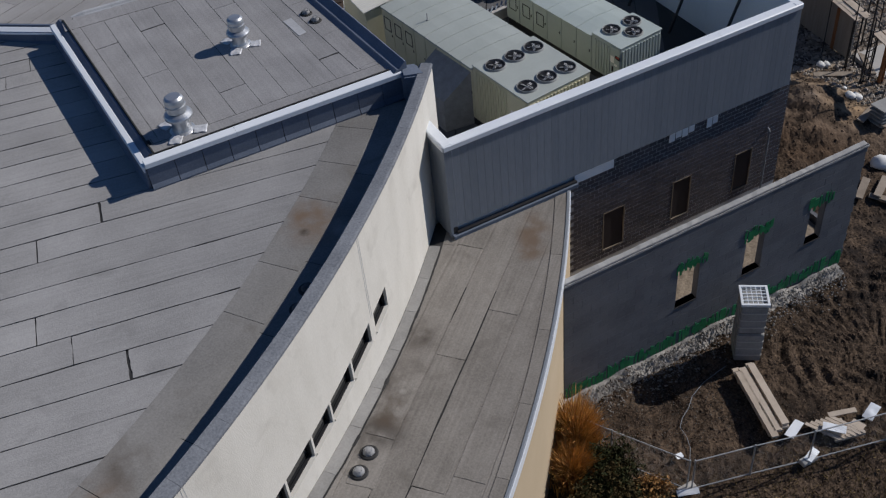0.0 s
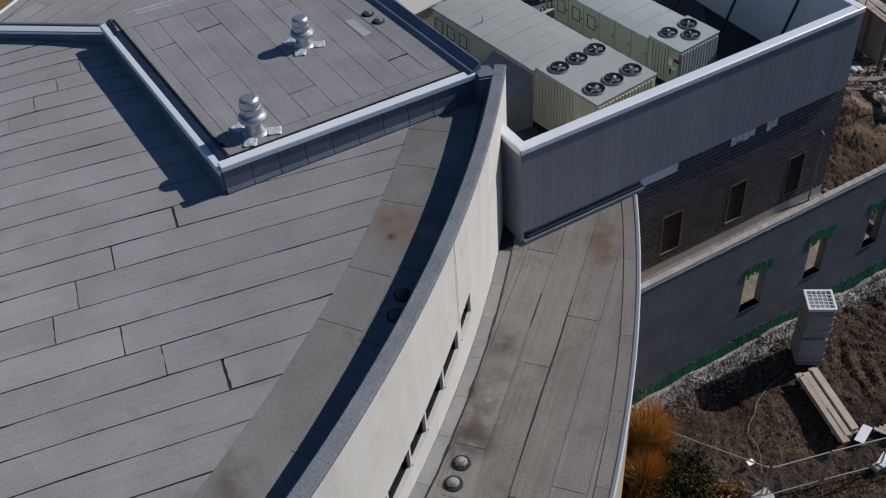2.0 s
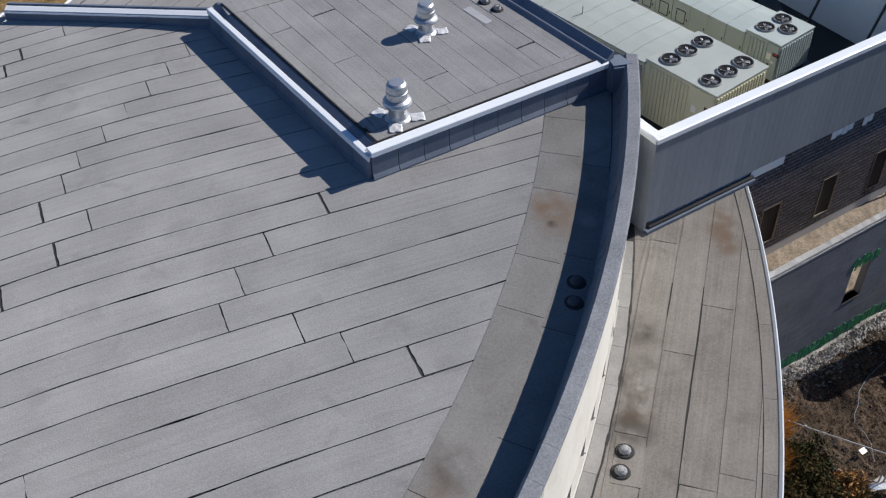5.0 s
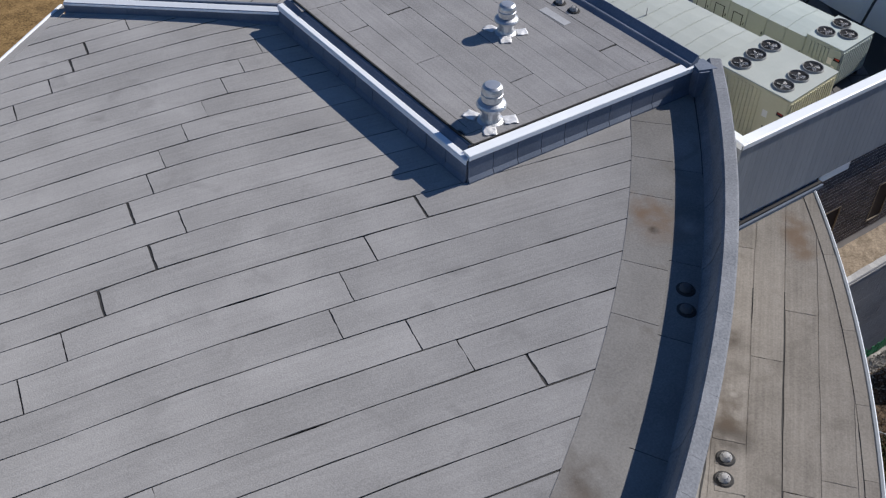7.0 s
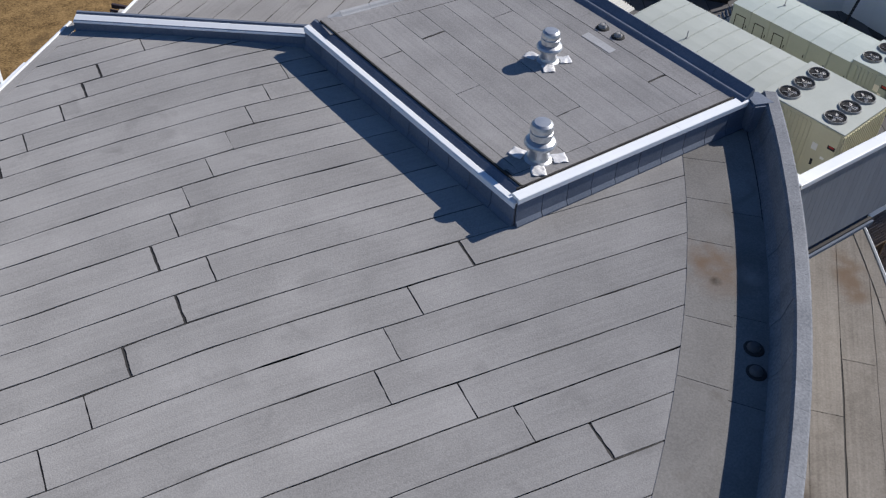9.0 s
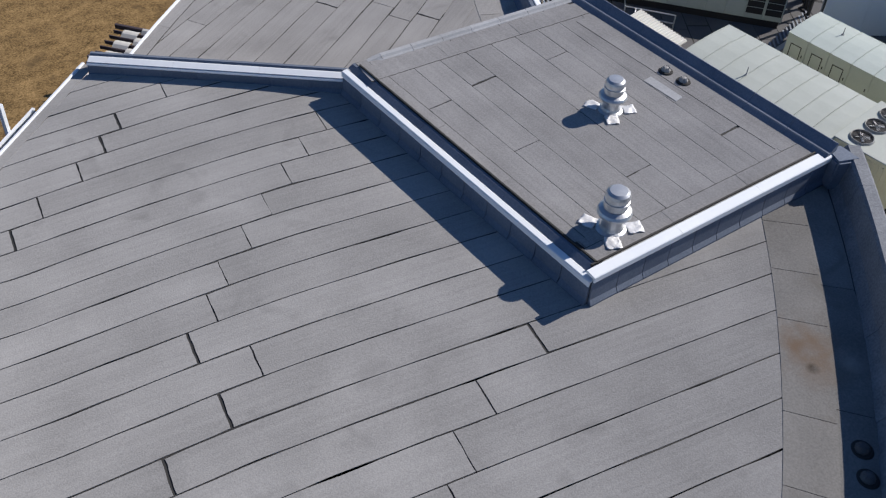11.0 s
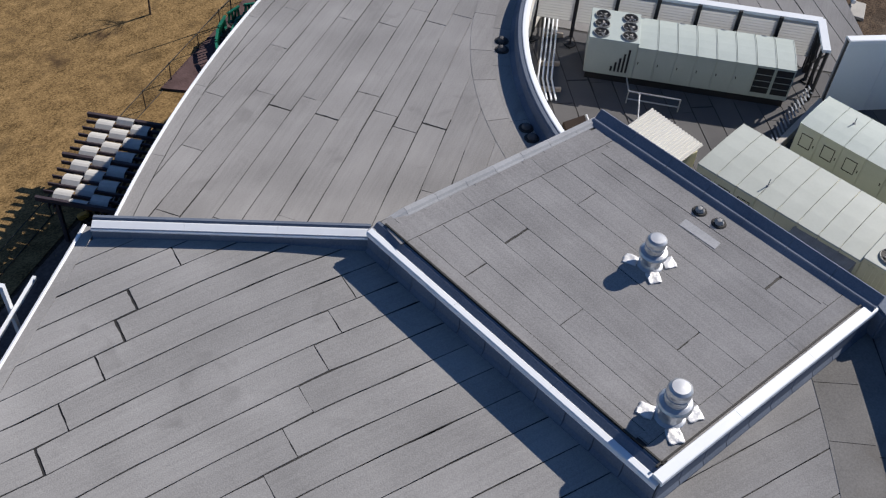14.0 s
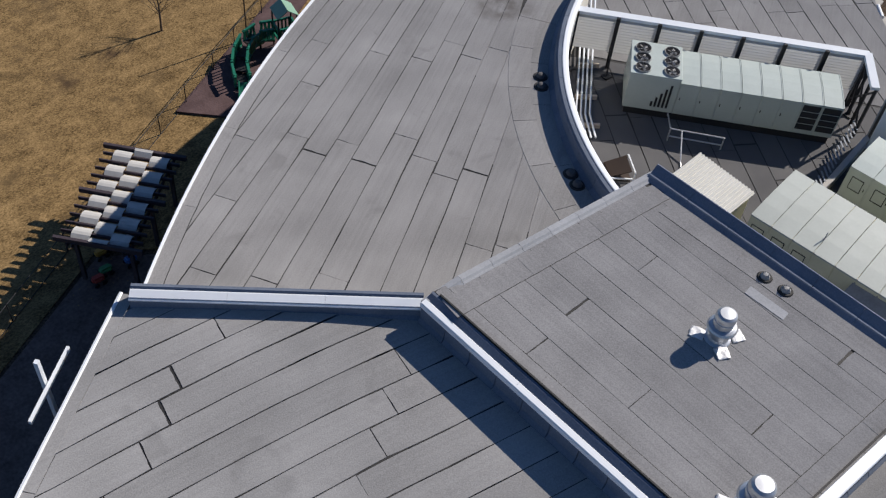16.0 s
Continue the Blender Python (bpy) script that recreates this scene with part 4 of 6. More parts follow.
# louvred screen beyond the long unit
LOUVRE = material("white_louvre", (0.5, 0.51, 0.51), (0.6, 0.605, 0.6), 0.5, scale=1.0, fine=10, bump=0.02)
lou = base("louvre_screen", (0, 0, 0), "pale louvred screen on black posts with a white cap", "screen", "", "")
LA, LB, LC = Vector((6.95, 23.75)), Vector((14.9, 14.4)), Vector((13.2, 12.9))
ZL0, ZL1 = 8.2, 10.1
n = 7
for i in range(n):
    p, q = LA + (LB - LA) * (i / n), LA + (LB - LA) * ((i + 1) / n)
    d = (q - p).normalized()
    o = Vector((d.y, -d.x))
    bm = bmesh.new()
    bar(bm, (*(p + d * 0.05), ZL0 - 0.03), (*(q - d * 0.05), ZL0 - 0.03), 0.05)
    panel = part("louvre_panel", bm, LOUVRE, lou)
    for w in (0.05, (q - p).length - 0.05):
        c = p + d * w
        bm = bmesh.new()
        bar(bm, (c.x, c.y, ZL0 - 0.05), (c.x, c.y, ZL1 - 0.1), 0.05)
        part("frame_stile", bm, LOUVRE, panel)
    for k in range(13):
        z = ZL0 + k * 0.143
        bm = bmesh.new()
        sweep(bm, [(*(p + d * 0.07), z), (*(q - d * 0.07), z)], [(0.13, 0.0), (0.13, 0.014), (-0.07, 0.13), (-0.07, 0.112)])
        part("louvre_blade", bm, LOUVRE, panel)
for i in range(n + 1):
    p = LA + (LB - LA) * (i / n)
    d = (LB - LA).normalized()
    o = Vector((d.y, -d.x))
    bm = bmesh.new()
    q = p + o * 0.24
    block(bm, (q.x, q.y, (Z_WELL + ZL1) / 2), (0.16, 0.16, ZL1 - Z_WELL), pose(0, 0, 0, 0, 0, -51))
    f = p + o * 0.95
    bar(bm, (q.x, q.y, 8.9), (f.x, f.y, Z_WELL + 0.05), 0.08)
    block(bm, (f.x, f.y, Z_WELL + 0.04), (0.35, 0.35, 0.08))
    part("post", bm, BLACK, lou)
for a, b in ((LA, LB), (LB, LC)):
    bm = bmesh.new()
    sweep(bm, [(*a, ZL1), (*b, ZL1)], [(0.22, -0.12), (0.22, 0.02), (-0.1, 0.05), (-0.12, 0.02), (-0.12, -0.12)])
    part("metal_cap", bm, CAP_WHITE, lou)
bm = bmesh.new()
for z in (ZL0,):
    sweep(bm, [(*LA, z), (*LB, z)], [(-0.04, -0.05), (-0.04, 0.05), (-0.1, 0.05), (-0.1, -0.05)])
for t in (0.0, 0.33, 0.66, 1.0):
    p = LB + (LC - LB) * t
    bar(bm, (p.x, p.y, Z_WELL), (p.x, p.y, ZL1 - 0.1), 0.12)
for z0, z1 in ((7.6, 9.9), (9.9, 7.6)):
    bar(bm, (LB.x, LB.y, z0), (LC.x, LC.y, z1), 0.07)
part("bracing", bm, BLACK, lou)
for k in range(16):
    bm = bmesh.new()
    p = LC + (Vector((8.3, 11.6)) - LC) * (k / 16)
    bar(bm, (p.x + 0.25, p.y + 0.35, Z_WELL + 0.5), (p.x - 0.12, p.y - 0.1, Z_WELL + 0.5), 0.07, 0.03)
    part("spacer", bm, SCREEN, lou)
bm = bmesh.new()
sweep(bm, [(13.2, 12.3, Z_WELL), (8.3, 11.55, Z_WELL), (4.5, 11.9, Z_WELL)], [(0.12, 0), (0.12, 0.5), (-0.12, 0.5), (-0.12, 0)])
thing("well_kerb", bm, CONCRETE, "low concrete kerb across the roof well", "kerb", "structure")


# rooftop units
def fan(parent, x, y, z, r):
    bm = bmesh.new()
    for k in range(28):
        a0, a1 = 2 * math.pi * k / 28, 2 * math.pi * (k + 1) / 28
        pts = []
        for a in (a0, a1):
            pts.append([(x + q * r * math.cos(a), y + q * r * math.sin(a), z + h) for q, h in ((1.12, 0), (1.08, 0.035), (1.03, 0.075), (0.98, 0.07), (0.97, -0.02))])
        for j in range(4):
            bm.faces.new([bm.verts.new(v) for v in (pts[0][j], pts[1][j], pts[1][j + 1], pts[0][j + 1])])
    ring = part("fan_ring", bm, FAN_RING, parent, "", True, True)
    bm = bmesh.new()
    tube(bm, (x, y, z - 0.02), (x, y, z + 0.006), r * 0.99, seg=24)
    part("fan_well", bm, BLACK, ring, "", False, True)
    turn = random.uniform(0, 90)
    for k in range(4):
        bm = bmesh.new()
        m = pose(x, y, z + 0.03, 0, 0, 90 * k + turn) @ pose(r * 0.42, 0, 0, 24, 0, 0)
        block(bm, (0, 0, 0), (1, 1, 1))
        bmesh.ops.transform(bm, matrix=m @ Matrix.Diagonal((r * 0.5, r * 0.3, 0.012, 1)), verts=bm.verts[-8:])
        part("blade", bm, FAN_BLADE, ring, "", False, True)
    bm = bmesh.new()
    tube(bm, (x, y, z), (x, y, z + 0.06), r * 0.2, r * 0.16)
    part("hub", bm, FAN_BLADE, ring, "", False, True)
    bm = bmesh.new()
    for q in (0.3, 0.5, 0.7, 0.88):
        for k in range(20):
            a0, a1 = 2 * math.pi * k / 20, 2 * math.pi * (k + 1) / 20
            bar(bm, (x + q * r * math.cos(a0), y + q * r * math.sin(a0), z + 0.07), (x + q * r * math.cos(a1), y + q * r * math.sin(a1), z + 0.07), 0.009)
    for k in range(4):
        a0 = math.pi * k / 4
        bar(bm, (x - r * math.cos(a0), y - r * math.sin(a0), z + 0.075), (x + r * math.cos(a0), y + r * math.sin(a0), z + 0.075), 0.01)
    part("fan_guard", bm, BLACK, ring, "", False, True)


FAN_RING = material("fan_ring_grey", (0.2, 0.205, 0.2), (0.34, 0.345, 0.34), 0.5, fine=10, bump=0.02)
FAN_BLADE = material("fan_aluminium", (0.5, 0.505, 0.505), (0.68, 0.685, 0.685), 0.5, metal=0.0, fine=10, bump=0.02)
PAPER = material("paper_label", (0.75, 0.74, 0.7), (0.85, 0.84, 0.8), 0.6, fine=10, bump=0)
RED_LABEL = material("red_label", (0.35, 0.03, 0.03), (0.45, 0.05, 0.04), 0.6, fine=10, bump=0)


def rooftop_unit(m, length, width, height, cond, across, rows, radius, label, side, panels, drop=0.0, grilles=False, steps=False, cover=AC_PAINT):
    """A long unit: condenser with fans at its near end (y = 0), cabinet behind it, local z from its foot."""
    u = base("rooftop_unit", m, label, "air conditioner", "rooftop units")
    lift = 0.32
    add = lambda name, bm, mat, parent=u, lab="", smooth=False: part(name, bm, mat, parent, lab, smooth, True)
    bm = bmesh.new()
    for x in (-width / 2 + 0.1, width / 2 - 0.1):
        block(bm, (x, length / 2, lift / 2), (0.16, length - 0.2, lift))
    add("base_rail", bm, BLACK)
    bm = bmesh.new()
    block(bm, (0, cond / 2, (lift + height) / 2), (width, cond - 0.02, height - lift))
    bmesh.ops.bevel(bm, geom=bm.edges[:], offset=0.025, segments=2, affect="EDGES")
    body = add("condenser", bm, side)
    bm = bmesh.new()
    block(bm, (0, cond / 2, height + 0.012), (width + 0.06, cond + 0.03, 0.05))
    bmesh.ops.bevel(bm, geom=bm.edges[:], offset=0.015, segments=1, affect="EDGES")
    add("condenser_top", bm, cover)
    ribs = []
    y = 0.14
    while y < cond - 0.1:
        ribs += [((sx * (width / 2 + 0.015), y, (lift + height) / 2), (0.05, 0.075, height - lift - 0.3)) for sx in (-1, 1) if sx > 0 or y >= 0.36 * cond]
        y += 0.17
    x = -width / 2 + 0.15
    while x < width / 2 - 0.1:
        ribs.append(((x, -0.012, (lift + height) / 2), (0.075, 0.05, height - lift - 0.3)))
        x += 0.17
    if steps:
        for j in range(5):
            for sx in (-1, 1):
                bv = bmesh.new()
                block(bv, (sx * (width / 2 + 0.012), cond * 0.55 + j * 0.16, lift + 0.25 + 0.12 * (j + 1)), (0.03, 0.09, 0.24 * (j + 1)))
                add("vent_slot", bv, BLACK, body)
    else:
        for c, size in ribs:
            bv = bmesh.new()
            block(bv, c, size)
            add("louvre", bv, side, body)
        bv = bmesh.new()
        block(bv, (-width / 2 - 0.01, 0.18 * cond, (lift + height) / 2), (0.04, 0.32 * cond, height - lift - 0.12))
        bmesh.ops.bevel(bv, geom=bv.edges[:], offset=0.012, segments=1, affect="EDGES")
        panel = add("access_panel", bv, side, body)
        for py, pz, ly, lz, mat in ((0.26, 0.62, 0.22, 0.3, PAPER), (0.14, 0.5, 0.16, 0.1, PAPER), (0.08, 0.72, 0.3, 0.16, BLACK), (0.08, 0.735, 0.2, 0.07, RED_LABEL), (0.24, 0.36, 0.1, 0.26, BLACK)):
            bv = bmesh.new()
            block(bv, (-width / 2 - 0.034 - (0.003 if mat is RED_LABEL else 0), py * cond, lift + pz * (height - lift)), (0.01, ly, lz))
            add("label_plate", bv, mat, body)
    if across == 1:
        spots = [(-0.2 * width, 0.75 * cond), (0.27 * width, 0.71 * cond), (0.04 * width, 0.33 * cond)]
    else:
        spots = [(0.04 + (i - (across - 1) / 2) * (width - 0.2) / across, cond * (j + 0.5) / rows + (0.05 if j else -0.02) * cond) for i in range(across) for j in range(rows)]
    for fx, fy in spots:
        fan(u, fx, fy, height + 0.04, radius)
    top = height - drop
    bm = bmesh.new()
    block(bm, (0, (cond + length) / 2, (lift + top) / 2 - 0.03), (width - 0.06, length - cond, top - lift - 0.06))
    add("cabinet", bm, side)
    pitch = (length - cond) / panels
    for k in range(panels):
        y0, y1 = cond + k * pitch + 0.012, cond + (k + 1) * pitch - 0.012
        bm = bmesh.new()
        prof = [(-width / 2 - 0.04, top - 0.1), (-width / 2 - 0.04, top - 0.03), (-width / 4, top + 0.03), (0, top + 0.05), (width / 4, top + 0.03), (width / 2 + 0.04, top - 0.03), (width / 2 + 0.04, top - 0.1)]
        for ya, yb, h in ((y0, y1, 0.0), (y1 - 0.035, y1, 0.014)):
            f = [bm.verts.new((x, ya, z + h)) for x, z in prof]
            g = [bm.verts.new((x, yb, z + h)) for x, z in prof]
            for i in range(len(prof)):
                j = (i + 1) % len(prof)
                bm.faces.new((f[i], f[j], g[j], g[i]))
            bm.faces.new(f[::-1]), bm.faces.new(g)
        add("roof_panel", bm, cover)
        for sx in (-1, 1):
            bm = bmesh.new()
            block(bm, (sx * (width / 2 - 0.02), (y0 + y1) / 2, (lift + top) / 2 - 0.04), (0.05, y1 - y0 - 0.03, top - lift - 0.16))
            bmesh.ops.bevel(bm, geom=bm.edges[:], offset=0.012, segments=1, affect="EDGES")
            door = add("door", bm, side)
            bm = bmesh.new()
            block(bm, (sx * (width / 2 + 0.015), y0 + 0.12, (lift + top) / 2), (0.03, 0.035, 0.12))
            add("handle", bm, BLACK, door)
            if grilles and k >= panels - 2:
                bm = bmesh.new()
                block(bm, (sx * (width / 2 + 0.006), (y0 + y1) / 2, (lift + top) / 2 + 0.05), (0.03, y1 - y0 - 0.1, top - lift - 0.42))
                g = add("grille", bm, BLACK, door)
                for q in (1, 2, 3):
                    bm = bmesh.new()
                    block(bm, (sx * (width / 2 + 0.026), (y0 + y1) / 2, lift + 0.26 + q * (top - lift - 0.42) / 4), (0.02, y1 - y0 - 0.1, 0.018))
                    add("grille_bar", bm, side, door)
            elif not grilles and k >= panels - 3 and k != panels - 1 or (not grilles and k == panels - 1):
                bm = bmesh.new()
                for dy in (-0.24, 0.24):
                    block(bm, (sx * (width / 2 + 0.012), (y0 + y1) / 2 + dy, top - 0.75), (0.02, 0.03, 0.6))
                for dz in (-0.3, 0.3):
                    block(bm, (sx * (width / 2 + 0.012), (y0 + y1) / 2, top - 0.75 + dz), (0.02, 0.5, 0.03))
                add("panel_frame", bm, BLACK, door)
    return u


rooftop_unit(pose(6.12, 1.83, Z_WELL, 0, 0, 7), 10.1, 3.1, 10.35 - Z_WELL, 3.45, 3, 2, 0.39, "long cream rooftop unit with six fans on the roof", AC_SIDE, 8, 0.12, cover=AC_CREAM)
rooftop_unit(pose(11.45, 3.8, Z_WELL, 0, 0, 7), 7.6, 2.3, 9.5 - Z_WELL, 1.75, 1, 3, 0.37, "long grey-green rooftop unit with three fans on the roof", AC_PAINT, 6, 0.1)
rooftop_unit(pose(7.02, 20.6, Z_WELL, 0, 0, -139.4), 8.75, 2.12, 9.57 - Z_WELL, 2.1, 3, 2, 0.31, "long grey-green rooftop unit with dark intake grilles", AC_PAINT, 8, 0.1, True, True)

# hoods on the cream unit
bm = bmesh.new()
prof = [(12.3 + 2.6 * k / 72, 0.045 * (1 if (k // 2) % 2 else 0)) for k in range(73)]
up = [[bm.verts.new((x, y, z + h)) for y, h in prof] for x, z in ((2.75, 9.75), (4.45, 10.0))]
dn = [[bm.verts.new((x, y, z + h - 0.04)) for y, h in prof] for x, z in ((2.75, 9.75), (4.45, 10.0))]
for k in range(72):
    bm.faces.new((up[0][k], up[0][k + 1], up[1][k + 1], up[1][k])), bm.faces.new((dn[0][k], dn[1][k], dn[1][k + 1], dn[0][k + 1]))
    for s in (0, 1):
        bm.faces.new((up[s][k], dn[s][k], dn[s][k + 1], up[s][k + 1]))
hood = base("intake_hood", (3.6, 13.6, Z_WELL), "white corrugated intake hood behind the cream unit", "hood")
part("corrugated_sheet", bm, material("white_sheet_metal", (0.66, 0.645, 0.58), (0.78, 0.765, 0.7), 0.5, scale=1.0, fine=10, bump=0.02), hood)
bm = bmesh.new()
block(bm, (3.6, 13.6, 8.6), (1.5, 2.45, 2.2))
part("body", bm, AC_SIDE, hood)
bm = bmesh.new()
solid(bm, [(2.9, 5.35), (4.15, 5.2), (3.9, 7.6), (2.7, 7.7)], Z_WELL, 8.9)
MESH_GREY = material("wire_mesh_grey", (0.2, 0.195, 0.19), (0.36, 0.355, 0.35), 0.8, scale=0.3, fine=14, bump=0.2)
hood2 = base("intake_hood", (3.4, 6.4, Z_WELL), "grey metal intake hood with a mesh face beside the cream unit", "hood")
part("body", bm, MESH_GREY, hood2)
bm = bmesh.new()
hi = [bm.verts.new(v) for v in ((2.9, 5.35, 8.95), (2.7, 7.7, 8.95), (3.9, 7.6, 10.0), (4.15, 5.2, 10.0))]
lo = [bm.verts.new(v) for v in ((2.9, 5.35, 8.9), (2.7, 7.7, 8.9), (3.9, 7.6, 8.9), (4.15, 5.2, 8.9))]
bm.faces.new(hi), bm.faces.new(lo[::-1])
for i in range(4):
    bm.faces.new((lo[i], lo[(i + 1) % 4], hi[(i + 1) % 4], hi[i]))
part("sloping_cover", bm, MESH_GREY, hood2)

# pipe runs in the well
for k in range(4):
    bm = bmesh.new()
    off = Vector((0.155, -0.115)) * k
    for (xa, ya), (xb, yb) in (((10.4, 26.2), (7.5, 23.6)), ((7.5, 23.6), (4.35, 20.75)), ((4.35, 20.75), (3.5, 19.6))):
        tube(bm, (xa + off.x, ya + off.y, Z_WELL + 0.25), (xb + off.x, yb + off.y, Z_WELL + 0.25), 0.042, seg=10)
    thing("roof_pipe", bm, CAP_WHITE, "white pipe on sleepers along the round parapet", "pipe", group="roof pipes")
for x, y in ((7.0, 22.9), (5.4, 21.5), (4.2, 20.2)):
    bm = bmesh.new()
    block(bm, (x + 0.2, y - 0.15, Z_WELL + 0.1), (0.12, 0.95, 0.2), pose(0, 0, 0, 0, 0, 50))
    thing("pipe_sleeper", bm, TIMBER, "short timber sleeper under the white pipes", "sleeper", group="pipe sleepers")
bm = bmesh.new()
for a, b in (((6.51, 17.53, 8.1), (7.89, 15.82, 8.1)), ((6.51, 17.53, 8.1), (6.51, 17.53, 7.45)), ((7.89, 15.82, 8.1), (7.89, 15.82, 7.45)), ((6.8, 17.17, 8.1), (5.91, 16.3, 7.5)), ((6.51, 17.53, 7.7), (7.89, 15.82, 7.7)), ((6.51, 17.53, 8.1), (7.1, 18.2, 8.1)), ((5.91, 16.3, 7.5), (5.2, 15.6, 7.5))):
    tube(bm, a, b, 0.032, seg=10)
thing("gas_pipe", bm, GALV, "grey pipe frame in front of the long unit", "pipe")
RUST_BROWN = material("rust_brown", (0.035, 0.026, 0.022), (0.075, 0.052, 0.042), 0.8)
hatch = base("roof_hatch", (3.4, 17.5, Z_WELL), "rust-brown roof hatch with a pale frame", "hatch")
bm = bmesh.new()
solid(bm, [(2.9, 17.4), (3.3, 18.15), (3.95, 17.6), (3.5, 16.85)], Z_WELL, Z_WELL + 0.12)
part("curb", bm, RUST_BROWN, hatch)
bm = bmesh.new()
hi = [bm.verts.new(v) for v in ((2.92, 17.4, 7.62), (3.3, 18.12, 7.62), (3.92, 17.6, 8.05), (3.5, 16.9, 7.95))]
lo = [bm.verts.new((v.co.x, v.co.y, v.co.z - 0.05)) for v in hi]
bm.faces.new(hi), bm.faces.new(lo[::-1])
for i in range(4):
    bm.faces.new((lo[i], lo[(i + 1) % 4], hi[(i + 1) % 4], hi[i]))
part("lid", bm, RUST_BROWN, hatch)
for p, q in (((4.05, 17.6, 8.0), (3.55, 16.75, 7.95)), ((3.55, 16.75, 7.6), (2.85, 17.35, 7.6)), ((3.55, 16.75, 7.95), (3.55, 16.75, 7.45)), ((4.05, 17.6, 8.0), (4.05, 17.6, 7.45))):
    bm = bmesh.new()
    bar(bm, p, q, 0.055)
    part("frame_bar", bm, INNER, hatch)


# vents and drains on the roofs
def vent(x, y, z, h, w):
    v = base("roof_vent", (x, y, z), "galvanised roof vent with a capped stack and silver patches", "vent", "roof vents")
    def lathe(prof, name, mat, parent, lab=""):
        bm = bmesh.new()
        n = 28
        rings = [[bm.verts.new((x + w * r * math.cos(2 * math.pi * k / n), y + w * r * math.sin(2 * math.pi * k / n), z + q)) for k in range(n)] for r, q in prof]
        for a, b in zip(rings, rings[1:]):
            for k in range(n):
                bm.faces.new((a[k], a[(k + 1) % n], b[(k + 1) % n], b[k]))
        bm.faces.new(rings[-1]), bm.faces.new(rings[0][::-1])
        return part(name, bm, mat, parent, lab)
    lathe([(0.42, 0.0), (0.40, 0.02), (0.33, 0.06), (0.30, 0.12 * h), (0.29, 0.36 * h)], "pipe", GALV, v)
    lathe([(0.29, 0.34 * h), (0.40, 0.36 * h), (0.455, 0.39 * h), (0.46, 0.44 * h), (0.42, 0.49 * h), (0.33, 0.53 * h), (0.28, 0.545 * h)], "flange", GALV, v)
    lathe([(0.27, 0.54 * h), (0.315, 0.55 * h), (0.32, 0.68 * h), (0.335, 0.69 * h), (0.335, 0.715 * h), (0.31, 0.725 * h), (0.3, 0.745 * h), (0.325, 0.755 * h), (0.325, 0.84 * h), (0.3, 0.9 * h), (0.255, 0.93 * h), (0.23, 0.945 * h), (0.1, 0.95 * h), (0.02, 0.952 * h)], "cap", GALV, v)
    for k, ang in enumerate((109, 212, 305)):
        a = radians(ang + 20)
        bm = bmesh.new()
        bmesh.ops.create_grid(bm, x_segments=9, y_segments=9, size=0.5)
        m = pose(x + 0.6 * w * math.cos(a), y + 0.6 * w * math.sin(a), z + 0.03, 0, 0, ang + 20 + (-18, 8, 14)[k]) @ Matrix.Diagonal((0.44 * w, 0.42 * w, 1, 1))
        for c in bm.verts:
            e = max(abs(c.co.x), abs(c.co.y)) * 2
            c.co.x += 0.1 * noise.noise(Vector((c.co.x * 3, c.co.y * 3, k + x))) * e
            c.co.y += 0.1 * noise.noise(Vector((c.co.y * 3, c.co.x * 3, k + y))) * e
        bmesh.ops.transform(bm, matrix=m, verts=bm.verts)
        for c in bm.verts:
            c.co.z += 0.03 * noise.noise(c.co * 7) - 0.008
        r = bmesh.ops.extrude_face_region(bm, geom=bm.faces[:])
        for q in r["geom"]:
            if isinstance(q, bmesh.types.BMVert):
                q.co.z += 0.012
        part("foil_patch", bm, SILVER, v, "wrinkled silver foil patch", True)


SILVER = material("silver_coating", (0.45, 0.46, 0.48), (0.75, 0.75, 0.76), 0.5, metal=0.3, scale=0.15, fine=14, bump=0.6)
vent(-7.5, 4.25, Z_DECK + 0.01, 1.42, 1.06)
vent(-3.9, 8.22, Z_DECK + 0.01, 1.2, 0.96)


CAST = material("cast_iron", (0.22, 0.22, 0.225), (0.42, 0.42, 0.42), 0.6, fine=12, bump=0.1)


def dome_drain(x, y, z, r=0.19, mat=None):
    d = base("roof_drain", (x, y, z), "domed cast roof drain strainer with a dark ring", "drain", "roof drains")
    bm = bmesh.new()
    tube(bm, (x, y, z), (x, y, z + 0.05), r * 1.65, r * 1.4, 22)
    part("ring", bm, BITUMEN, d)
    bm = bmesh.new()
    bmesh.ops.create_uvsphere(bm, u_segments=18, v_segments=10, radius=r, matrix=Matrix.Translation((x, y, z + 0.06)) @ Matrix.Diagonal((1, 1, 0.75, 1)))
    part("dome", bm, mat, d, "", True)
    for k in range(8):
        a = 2 * math.pi * k / 8
        bm = bmesh.new()
        bar(bm, (x + r * 1.02 * math.cos(a), y + r * 1.02 * math.sin(a), z + 0.05), (x + r * 0.55 * math.cos(a), y + r * 0.55 * math.sin(a), z + 0.19), 0.025)
        part("rib", bm, mat, d)


